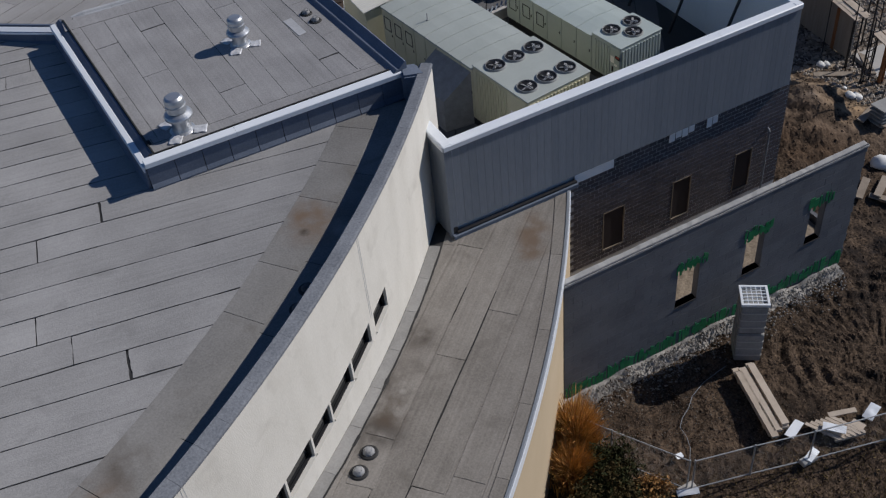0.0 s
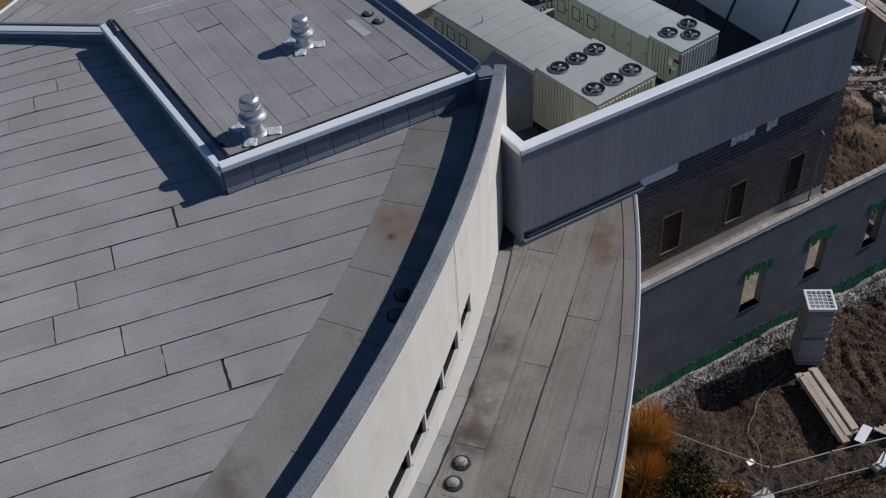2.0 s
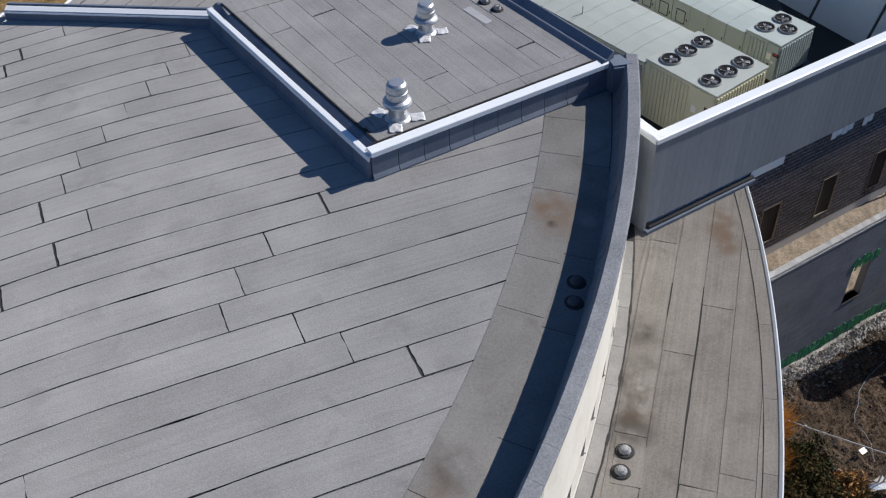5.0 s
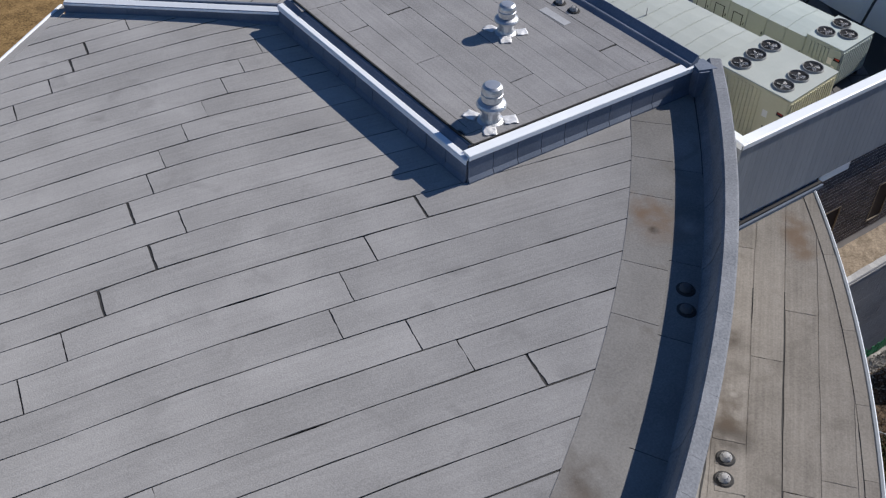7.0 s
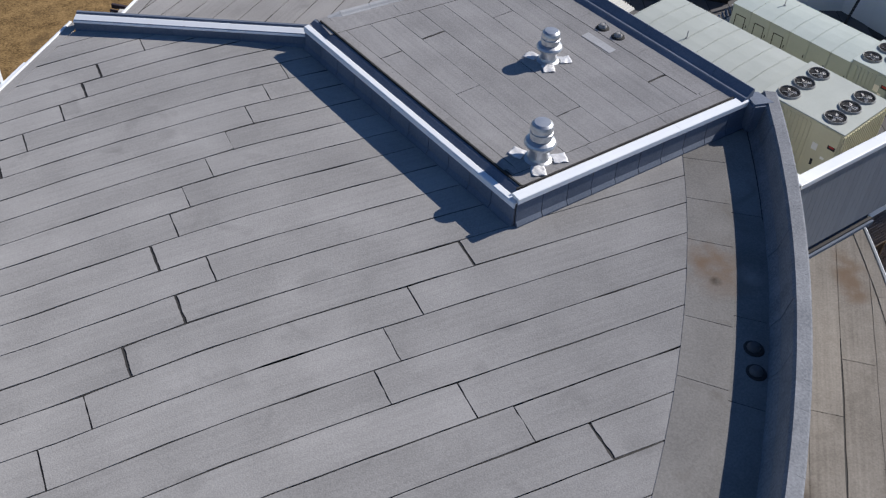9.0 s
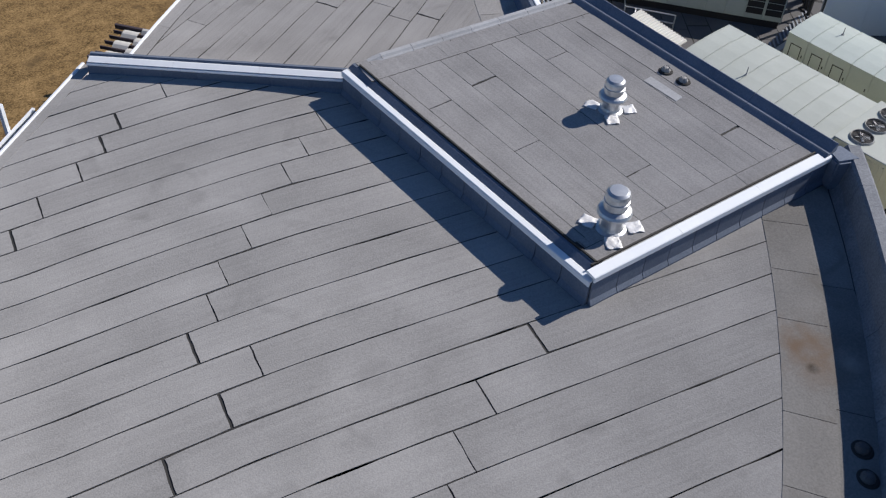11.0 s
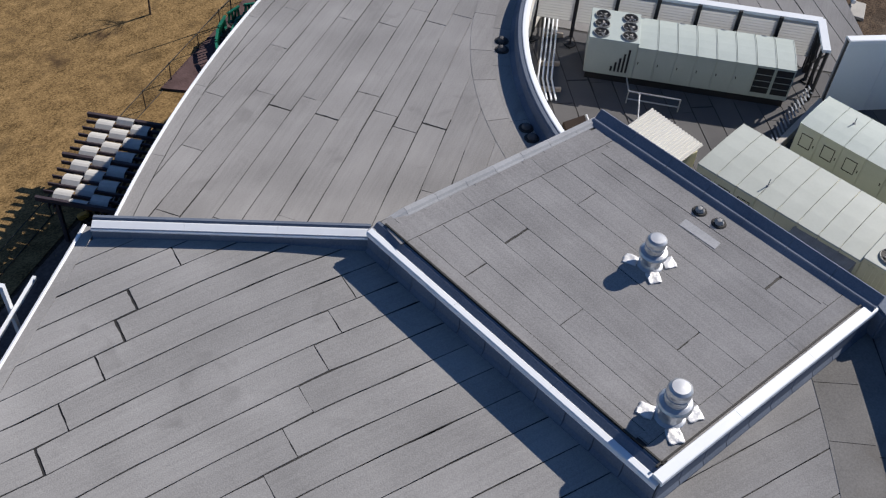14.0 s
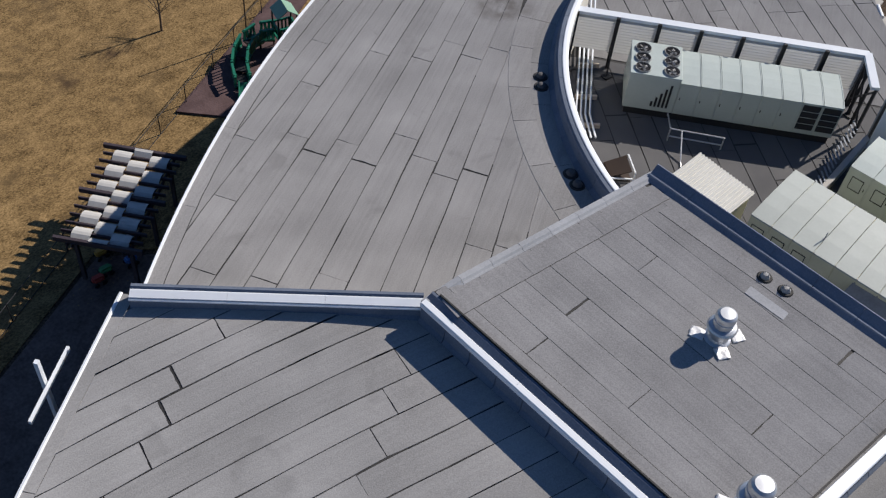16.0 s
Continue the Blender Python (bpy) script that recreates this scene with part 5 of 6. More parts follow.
for x, y, z in ((-6.65, -4.05, Z_MAIN + 0.01), (-7.2, -4.65, Z_MAIN + 0.01), (-6.7, -7.0, Z_LOW + 0.01), (-7.28, -7.5, Z_LOW + 0.01), (-0.98, 8.75, Z_DECK + 0.01), (-0.9, 8.03, Z_DECK + 0.01),
                (3.0, 21.9, Z_NORTH + 0.01), (2.6, 21.45, Z_NORTH + 0.01), (0.07, 17.3, Z_NORTH + 0.01), (-0.15, 16.75, Z_NORTH + 0.01)):
    # Parapet shade is painted into the main and north drains with the darker material.
    dome_drain(x, y, z - (fall(x, y) if 11.5 < z < 12 else 0.0), 0.15 if z > 12.6 else 0.185, CAST if z < 9 or z > 12.6 else DARK_SHEET)

for x, y, z, h in ((4.4, 9.3, 10.2, 0.4), (11.0, 9.8, 9.4, 0.35)):
    bm = bmesh.new()
    tube(bm, (x, y, z), (x, y, z + h), 0.022, 0.018, 8)
    tube(bm, (x, y, z), (x, y, z + 0.08), 0.07, 0.05, 10)
    thing("vent_rod", bm, CAST, "thin metal rod standing on a rooftop unit", "rod", group="unit rods")
bm = bmesh.new()
solid(bm, [(-1.95, 8.75), (-1.6, 8.8), (-1.52, 7.45), (-1.85, 7.4)], Z_DECK + 0.012, Z_DECK + 0.022)
thing("repair_patch", bm, PALE_RIM, "pale repair patch of membrane beside the drains", "roof patch")

# new wall on the site: grey blocks, openings, green membrane at sills and foot
NW_Y, NW_Z = -4.0, 6.48
NX = [(7.68, 8.75), (11.05, 12.0), (14.35, 15.2)]
NZ = (2.45, 4.45)
newwall = base("wall_new", (9.6, NW_Y, 0), "unfinished dark grey block wall with window openings", "wall", "", "structure")
bm = bmesh.new()
xs = [2.45] + [v for w in NX for v in w] + [16.9]
for i in range(0, len(xs), 2):
    solid(bm, [(xs[i], NW_Y + 0.03), (xs[i + 1], NW_Y + 0.03), (xs[i + 1], NW_Y + 0.3), (xs[i], NW_Y + 0.3)], 0.0, NW_Z)
for a, b in NX:
    for z0, z1 in ((0.0, NZ[0]), (NZ[1], NW_Z)):
        solid(bm, [(a, NW_Y + 0.03), (b, NW_Y + 0.03), (b, NW_Y + 0.3), (a, NW_Y + 0.3)], z0, z1)
part("wall_core", bm, SHEATHING, newwall)
bm = bmesh.new()
block(bm, (0, 0, 0), (0.794, 0.05, 0.394))
me = bpy.data.meshes.new("block")
bm.to_mesh(me)
bm.free()
me.materials.append(SHEATHING)
for row in range(16):
    for col in range(-1, 19):
        x, z = 2.85 + 0.8 * (col + 0.5 * (row % 2)), 0.42 + 0.4 * row
        if x > 17.2 or x < 2.4:
            continue
        cut = clipped(max(2.45, x - 0.395), min(16.9, x + 0.395), z - 0.195, z + 0.195, [(a, b, *NZ) for a, b in NX])
        if len(cut) != 1 or cut[0][1] - cut[0][0] < 0.785 or cut[0][3] - cut[0][2] < 0.385:
            for p, q, r, s in cut:
                bm = bmesh.new()
                block(bm, ((p + q) / 2, NW_Y + 0.02, (r + s) / 2), (q - p, 0.05, s - r))
                part("cut_block", bm, SHEATHING, newwall)
            continue
        ob = new("block", me)
        ob.location = (x, NW_Y + 0.02 + random.uniform(-0.0015, 0.0015), z)
        ob.parent = newwall
        ob.matrix_parent_inverse = newwall.matrix_basis.inverted()
bm = bmesh.new()
solid(bm, [(2.4, NW_Y - 0.03), (16.95, NW_Y - 0.03), (16.95, NW_Y + 0.3), (2.4, NW_Y + 0.3)], NW_Z, NW_Z + 0.08)
bmesh.ops.subdivide_edges(bm, edges=[e for e in bm.edges if e.calc_length() > 3], cuts=60)
for v in bm.verts:
    v.co.z += random.uniform(-0.015, 0.02)
part("top_course", bm, material("grey_mortar", (0.26, 0.26, 0.26), (0.44, 0.435, 0.42), 0.9, scale=0.5, fine=12, bump=0.4), newwall, "pale rough mortar on top of the wall")


def ragged(x0, x1, z, h, y, name):
    bm = bmesh.new()
    x = x0
    while x < x1:
        w = random.uniform(0.03, 0.13)
        if random.random() < 0.8:
            solid(bm, [(x, y - 0.02), (min(x + w, x1), y - 0.02), (min(x + w, x1), y), (x, y)], z + random.uniform(-0.25, 0.12) * h * 2, z + h * random.uniform(0.55, 1.5))
        x += w * random.uniform(0.75, 1.0)
    part(name, bm, GREEN, newwall, "ragged green waterproof membrane")


for a, b in NX:
    ragged(a - 0.15, b + 0.35, NZ[1] - 0.02, 0.38, NW_Y - 0.012, "membrane_strip")
ragged(2.5, 16.8, 0.32, 0.45, NW_Y - 0.012, "foot_membrane")
for a, b in NX:
    bm = bmesh.new()
    block(bm, ((a + b) / 2, NW_Y + 0.12, NZ[0] - 0.015), (b - a + 0.06, 0.32, 0.03))
    part("sill", bm, BLACK, newwall)
GRAVEL = material("tan_gravel", (0.13, 0.105, 0.08), (0.36, 0.3, 0.235), 0.95, scale=0.7, fine=9, bump=1.0, grain=1.2)
bm = bmesh.new()
g = [[bm.verts.new((2.6 + 0.25 * i, -3.62 + 0.245 * j, 1.25 + random.uniform(-0.015, 0.018) + 0.25 * (j / 16))) for j in range(17)] for i in range(57)]
for i in range(56):
    for j in range(16):
        bm.faces.new((g[i][j], g[i + 1][j], g[i + 1][j + 1], g[i][j + 1]))
thing("gravel_fill", bm, GRAVEL, "tan gravel fill between the two walls", "gravel", "structure")
bm = bmesh.new()
solid(bm, [(16.75, -3.6), (16.95, -3.6), (16.95, 0.3), (16.75, 0.3)], 0, 1.6)
thing("wall_return", bm, SHEATHING, "short grey block return holding the gravel", "wall", "structure")


# loose stones along the foot of the wall and over the site
def lift(x, y):
    return 0.45 * (1 - min(1.0, (-4.02 - y) / 0.96)) ** 1.5 if -5.0 < y < -4.02 and 2.3 < x < 16.7 else 0.0


def stones(name, n, where, size, mat, label, seed):
    rng = random.Random(seed)
    vs, fs = [], []
    for _ in range(n):
        x, y = where(rng)
        s = size(rng)
        z = rough(x, y) + lift(x, y)
        k = len(vs)
        for a in ((1, 0, 0), (-1, 0, 0), (0, 1, 0), (0, -1, 0), (0, 0, 1), (0, 0, -1)):
            j = s * rng.uniform(0.6, 1.2)
            vs.append((x + a[0] * j, y + a[1] * j, z + a[2] * j * 0.7 + s * 0.25))
        fs += [(k + a, k + b, k + c) for a, b, c in ((0, 2, 4), (2, 1, 4), (1, 3, 4), (3, 0, 4), (2, 0, 5), (1, 2, 5), (3, 1, 5), (0, 3, 5))]
    me = bpy.data.meshes.new(name)
    me.from_pydata(vs, [], fs)
    me.materials.append(mat)
    return tagged(new(name, me), label, "stones", "", "stuff")


FINES = material("grey_fines", (0.04, 0.036, 0.032), (0.2, 0.185, 0.165), 0.95, scale=0.3, fine=12, bump=0.3, grain=0.8)
RUBBLE = material("pale_rubble", (0.1, 0.092, 0.085), (0.34, 0.32, 0.3), 0.95, scale=0.3, fine=12, bump=0.4, grain=0.8)
stones("rubble", 2200, lambda r: (r.uniform(2.0, 16.5), -4.15 - abs(r.gauss(0, 0.55))), lambda r: r.uniform(0.012, 0.07), RUBBLE, "pale broken rubble along the new wall", 5)
stones("rubble", 2600, lambda r: (r.uniform(1.5, 9.5), -4.2 - r.random() ** 1.5 * 4.2), lambda r: r.uniform(0.01, 0.038), FINES, "pale broken rubble scattered on the soil", 6)
CLOD = material("soil_clods", (0.02, 0.014, 0.011), (0.115, 0.082, 0.06), 0.95, scale=0.5, fine=8, bump=0.5)
stones("soil_clods", 14000, lambda r: (r.uniform(1, 36), r.uniform(-19, 12)), lambda r: r.uniform(0.015, 0.075), CLOD, "loose dark soil clods on the site", 7)
stones("soil_crumbs", 22000, lambda r: (r.uniform(2, 22), r.uniform(-13.5, -4.6)), lambda r: r.uniform(0.012, 0.04), material("soil_crumb", (0.03, 0.02, 0.014), (0.2, 0.145, 0.105), 0.95, scale=0.3, fine=8, bump=0.4, grain=1.6), "fine brown soil crumbs over the dug ground", 27)
bm = bmesh.new()
g = [[bm.verts.new((2.3 + 0.35 * i, -4.02 - 0.16 * j - 0.1 * noise.noise(Vector((i * 0.4, j, 3))), 0.5 * (1 - j / 6) ** 1.5 * (0.7 + 0.4 * noise.noise(Vector((i * 0.3, j * 0.5, 7)))) + rough(2.3 + 0.35 * i, -4.02 - 0.16 * j) - 0.03 * j)) for j in range(7)] for i in range(42)]
for i in range(41):
    for j in range(6):
        bm.faces.new((g[i][j], g[i + 1][j], g[i + 1][j + 1], g[i][j + 1]))
thing("footing_bank", bm, material("pale_footing", (0.14, 0.132, 0.125), (0.46, 0.44, 0.41), 0.95, scale=0.35, fine=9, bump=1.0, grain=1.5), "bank of pale rubble against the wall foot", "rubble", "structure")

# stack of crates with a lattice lid
CRATE = material("grey_crate", (0.2, 0.2, 0.2), (0.36, 0.355, 0.34), 0.8, scale=0.6, fine=10, bump=0.2, grain=0.7)
mt = pose(10.15, -5.7, 0, 0, 0, -34)
tower = base("crate_stack", mt, "tall stack of grey crates under a white lattice lid", "crates")
for z0, z1, k in ((0.0, 1.55, 1.0), (1.6, 3.1, 0.96)):
    bm = bmesh.new()
    block(bm, (0, 0, (z0 + z1) / 2), (1.05 * k, 1.1 * k, z1 - z0))
    bmesh.ops.bevel(bm, geom=bm.edges[:], offset=0.04, segments=2, affect="EDGES")
    cr = part("crate", bm, CRATE, tower, local=True)
    for z in (z0 + 0.35, z0 + 0.75, z0 + 1.15):
        for dx, dy, sx, sy in ((0, -0.555 * k, 1.02 * k, 0.03), (0, 0.555 * k, 1.02 * k, 0.03), (0.53 * k, 0, 0.03, 1.07 * k), (-0.53 * k, 0, 0.03, 1.07 * k)):
            bm = bmesh.new()
            block(bm, (dx, dy, z), (sx, sy, 0.05))
            part("band", bm, CONCRETE, cr, local=True)
bm = bmesh.new()
for s in (-1, 1):
    block(bm, (s * 0.5, 0, 3.2), (0.09, 1.1, 0.12))
    block(bm, (0, s * 0.5, 3.2), (0.91, 0.09, 0.12))
part("lid_frame", bm, CAP_WHITE, tower, local=True)
for i in range(4):
    q = -0.455 + 0.182 * (i + 1)
    for c, s in (((q, 0, 3.22), (0.03, 0.91, 0.05)), ((0, q, 3.225), (0.91, 0.03, 0.05))):
        bm = bmesh.new()
        block(bm, c, s)
        part("lattice_bar", bm, CAP_WHITE, tower, local=True)

# boards and site litter
boards = base("board_pile", (9.0, -8.0, 0), "pile of long weathered timber boards on bearers", "boards")
d = Vector((-0.28, -0.96)).normalized()
o = Vector((0.96, -0.28))
for i, (off, z, l, s0) in enumerate(((0.0, 0.16, 3.4, 0.0), (0.3, 0.16, 3.2, 0.1), (0.62, 0.16, 3.3, -0.1), (0.2, 0.3, 3.2, 0.15), (0.62, 0.3, 3.1, 0.05), (0.0, 0.3, 3.3, 0.3))):
    p = Vector((9.0, -6.4)) + o * off + d * s0
    q = p + d * l
    bm = bmesh.new()
    bar(bm, (p.x, p.y, z + 0.12), (q.x, q.y, z + 0.12), 0.28, 0.1)
    part("board", bm, TIMBER, boards)
for s in (0.5, 2.8):
    p = Vector((8.9, -6.4)) + d * s
    q = p + o * 1.0
    bm = bmesh.new()
    bar(bm, (p.x, p.y, 0.12), (q.x, q.y, 0.12), 0.14)
    part("bearer", bm, TIMBER, boards)
pal = base("pallet", (10.3, -10.7, 0), "broken timber pallet lying on the soil", "pallet")
for k in range(6):
    p = Vector((9.75 + 0.2 * k, -10.35 - 0.05 * k))
    bm = bmesh.new()
    bar(bm, (p.x - 0.25, p.y + 0.5, 0.2), (p.x + 0.3, p.y - 0.7, 0.2), 0.14, 0.03)
    part("slat", bm, TIMBER, pal)
for k in range(3):
    bm = bmesh.new()
    bar(bm, (9.6 + 0.15 * k, -10.1 - 0.45 * k, 0.13), (10.8 + 0.15 * k, -10.4 - 0.45 * k, 0.13), 0.1, 0.1)
    part("runner", bm, TIMBER, pal)


def sheet(x, y, sx, sy, rz, z, mat, name, label, crumple=0.03):
    bm = bmesh.new()
    bmesh.ops.create_grid(bm, x_segments=8, y_segments=6, size=0.5)
    bmesh.ops.transform(bm, matrix=pose(x, y, z, random.uniform(-6, 6), random.uniform(-6, 6), rz) @ Matrix.Diagonal((sx, sy, 1, 1)), verts=bm.verts)
    for v in bm.verts:
        v.co.z += 0.7 * crumple * (0.5 + noise.noise(v.co * 2.5))
    r = bmesh.ops.extrude_face_region(bm, geom=bm.faces[:])
    for v in r["geom"]:
        if isinstance(v, bmesh.types.BMVert):
            v.co.z += 0.03
    thing(name, bm, mat, label, name.replace("_", " "), group="site litter")


sheet(9.0, -9.8, 0.95, 0.36, 22, 0.12, CAP_WHITE, "board_offcut", "white painted board offcut on the soil")
sheet(10.15, -10.65, 0.36, 0.85, 40, 0.33, CAP_WHITE, "foam_sheet", "white foam sheet lying on the pallet", 0.05)
sheet(11.0, -10.2, 1.1, 0.22, -20, 0.2, TIMBER, "timber_offcut", "short timber offcut on the soil")
sheet(11.0, -10.95, 0.6, 0.5, 20, 0.15, TIMBER, "timber_offcut", "plywood offcut on the soil")
sheet(11.95, -10.75, 0.75, 0.4, 20, 0.15, CAP_WHITE, "plastic_bag", "crumpled white plastic bag on the soil", 0.1)
sheet(8.7, -11.05, 0.7, 0.3, 20, 0.15, INNER, "plastic_bag", "crumpled pale plastic bag beside the fence", 0.09)
sheet(3.85, -9.95, 0.8, 0.25, -25, 0.15, CAP_WHITE, "plastic_bag", "crumpled white plastic bag beside the fence", 0.08)
sheet(1.35, -5.6, 0.4, 0.7, 10, 1.0, CAP_WHITE, "plastic_bag", "white plastic bag caught in the grass", 0.2)
sheet(4.6, -8.5, 0.3, 0.2, 0, 0.1, CAP_WHITE, "plastic_bag", "small white scrap on the soil", 0.1)
bm = bmesh.new()
hose = [(9.0, -5.9), (7.7, -6.1), (6.9, -6.4), (6.4, -6.8), (5.9, -7.05), (5.55, -7.35), (5.45, -7.9), (5.2, -8.4), (4.7, -9.0)]
for p, q in zip(hose, hose[1:]):
    tube(bm, (*p, rough(*p) + 0.12), (*q, rough(*q) + 0.12), 0.012, seg=8)
thing("hose", bm, SCREEN, "thin grey hose lying across the soil", "hose")

# chain-link fences
WIRE = material("galvanised_wire", (0.3, 0.31, 0.32), (0.45, 0.46, 0.47), 0.5, metal=0.5, fine=10, bump=0)


def fence(name, pts, height, mat, label, mesh_step, r=0.025, rails=(0.05, 1.0), wire=0.002, ground_z=0.0):
    f = base(name, (*pts[0], ground_z), label, "fence")
    for x, y in pts:
        bm = bmesh.new()
        tube(bm, (x, y, ground_z), (x, y, ground_z + height + 0.06), r * 1.3, seg=10)
        part("post", bm, mat, f)
    for p, q in zip(pts, pts[1:]):
        for k in rails:
            bm = bmesh.new()
            tube(bm, (*p, ground_z + height * k), (*q, ground_z + height * k), r, seg=8)
            part("rail", bm, mat, f)
        a, b = Vector(p), Vector(q)
        l = (b - a).length
        vs, fs = [], []
        n = int((l + height) / mesh_step)
        for s in (0, 1):
            for i in range(n):
                u0 = i * mesh_step - height
                lo_u, hi_u = max(0, u0), min(l, u0 + height)
                if hi_u - lo_u < 0.03:
                    continue
                c = []
                for u in (lo_u, hi_u):
                    z = (u - u0) if not s else height - (u - u0)
                    pt = a + (b - a) * (u / l)
                    c.append(Vector((pt.x, pt.y, ground_z + 0.04 + z * 0.97)))
                w = Vector((0, 0, wire))
                side = Vector((-(b - a).y, (b - a).x, 0)).normalized() * wire
                k = len(vs)
                vs += [c[0] - w, c[1] - w, c[1] + w, c[0] + w, c[0] - side, c[1] - side, c[1] + side, c[0] + side]
                fs += [(k, k + 1, k + 2, k + 3), (k + 4, k + 5, k + 6, k + 7)]
        me = bpy.data.meshes.new("wire_mesh")
        me.from_pydata([tuple(v) for v in vs], [], fs)
        me.materials.append(mat)
        ob = new("wire_mesh", me)
        ob.parent = f
        ob.matrix_parent_inverse = f.matrix_basis.inverted()
    return f


fence("site_fence", [(1.3, -5.3), (2.4, -7.2), (3.95, -9.75)], 1.8, WIRE, "galvanised temporary chain-link site fence", 0.16)
fence("site_fence", [(4.1, -9.85), (6.3, -10.45), (8.5, -11.1), (11.5, -11.9), (14.6, -12.6), (18.0, -13.2)], 1.8, WIRE, "galvanised temporary chain-link site fence", 0.16)
for k, (x, y) in enumerate(((3.95, -9.75), (8.5, -11.1))):
    bm = bmesh.new()
    block(bm, (x, y, 0.1), (0.7, 0.3, 0.2))
    bmesh.ops.bevel(bm, geom=bm.edges[:], offset=0.03, segments=1, affect="EDGES")
    thing("fence_foot", bm, CONCRETE, "concrete foot block of the site fence", "fence foot", group="fence feet")
fence("lawn_fence", [(-40, 17.5), (-34, 21), (-28, 24.6), (-22.5, 27.9), (-17.2, 31.0), (-13.6, 33.1), (-10.0, 35.2), (-6.45, 37.2), (-4.25, 38.4), (-1.75, 39.75), (0.3, 40.9), (3.0, 42.3), (6.0, 43.9), (9.5, 46)], 1.2, BLACK, "black chain-link fence along the lawn", 0.14, 0.02)


# plants
def blades(name, cx, cy, n, height, spread, mats, label, cat, lean=0.5, seed=1, width=0.02):
    rng = random.Random(seed)
    p = base(name, (cx, cy, 0), label, cat)
    for mi, mat in enumerate(mats):
        vs, fs = [], []
        for _ in range(n // len(mats)):
            a, rr = rng.uniform(0, 6.283), abs(rng.gauss(0, 0.5)) * spread
            x, y = cx + rr * math.cos(a) * 0.5, cy + rr * math.sin(a) * 0.5
            h = height * rng.uniform(0.5, 1.1) * (1 - 0.25 * rr / max(spread, 0.01))
            b = rng.uniform(0, 6.283)
            out = Vector((math.cos(a + rng.gauss(0, 0.5)), math.sin(a + rng.gauss(0, 0.5)), 0)) * lean * h * rng.uniform(0.1, 1.0)
            side = Vector((math.cos(b), math.sin(b), 0)) * width * rng.uniform(0.6, 1.6)
            p0, p1, p2 = Vector((x, y, 0)), Vector((x, y, h * 0.6)) + out * 0.35, Vector((x, y, h)) + out
            k = len(vs)
            vs += [p0 - side, p0 + side, p1 + side, p1 - side, p2]
            fs += [(k, k + 1, k + 2, k + 3), (k + 3, k + 2, k + 4)]
        me = bpy.data.meshes.new("blades")
        me.from_pydata([tuple(v) for v in vs], [], fs)
        me.materials.append(mat)
        ob = new("leaf_blades", me)
        ob["kind"] = "stuff"
        ob.parent = p
        ob.matrix_parent_inverse = p.matrix_basis.inverted()
    return p


STRAW = [material("orange_grass", (0.42, 0.2, 0.045), (0.75, 0.42, 0.12), 0.8, scale=0.4, fine=10, bump=0), material("gold_grass", (0.5, 0.27, 0.07), (0.75, 0.48, 0.17), 0.8, scale=0.4, fine=10, bump=0), material("brown_grass", (0.27, 0.13, 0.04), (0.44, 0.25, 0.09), 0.8, scale=0.4, fine=10, bump=0)]
blades("ornamental_grass", 1.55, -6.1, 5200, 2.5, 1.3, STRAW, "tall orange ornamental grass beside the wall", "grass", 0.42, 2, 0.014)
blades("ornamental_grass", 0.6, -7.2, 3600, 1.9, 1.2, STRAW[::2], "dry brown ornamental grass beside the wall", "grass", 0.5, 3, 0.014)
OLIVE = [material("dark_evergreen", (0.012, 0.015, 0.007), (0.045, 0.048, 0.018), 0.9, scale=0.4, fine=10, bump=0), material("olive_brown", (0.035, 0.025, 0.012), (0.1, 0.075, 0.03), 0.9, scale=0.4, fine=10, bump=0)]


def shrub(cx, cy, r, h, seed, mats, label, n=2600):
    rng = random.Random(seed)
    p = base("shrub", (cx, cy, 0), label, "shrub", "shrubs by the wall")
    bm = bmesh.new()
    for k in range(9):
        a = rng.uniform(0, 6.283)
        q = Vector((cx + math.cos(a) * r * 0.6, cy + math.sin(a) * r * 0.6, h * rng.uniform(0.5, 0.85)))
        tube(bm, (cx, cy, 0), q, 0.04, 0.012, 6)
    part("branches", bm, OLIVE[1], p)["kind"] = "stuff"
    for mat in mats:
        vs, fs = [], []
        lumps = [(rng.uniform(0, 6.283), rng.uniform(0.2, 0.8), rng.uniform(0.3, 0.85), rng.uniform(0.3, 0.55)) for _ in range(16)]
        for _ in range(n // len(mats)):
            a, rr, hh, s = rng.choice(lumps)
            c = Vector((cx + math.cos(a) * rr * r, cy + math.sin(a) * rr * r, hh * h)) + Vector((rng.gauss(0, 1), rng.gauss(0, 1), rng.gauss(0, 0.9))) * s * 0.42 * r
            c.z = max(c.z, 0.05)
            u = Vector((rng.gauss(0, 1), rng.gauss(0, 1), rng.gauss(0, 1))).normalized() * rng.uniform(0.05, 0.11)
            w = Vector((rng.gauss(0, 1), rng.gauss(0, 1), rng.gauss(0, 1))).normalized() * rng.uniform(0.02, 0.05)
            k = len(vs)
            vs += [c - u, c + w, c + u, c - w]
            fs.append((k, k + 1, k + 2, k + 3))
        me = bpy.data.meshes.new("leaves")
        me.from_pydata([tuple(v) for v in vs], [], fs)
        me.materials.append(mat)
        ob = new("leaves", me)
        ob["kind"] = "stuff"
        ob.parent = p
        ob.matrix_parent_inverse = p.matrix_basis.inverted()


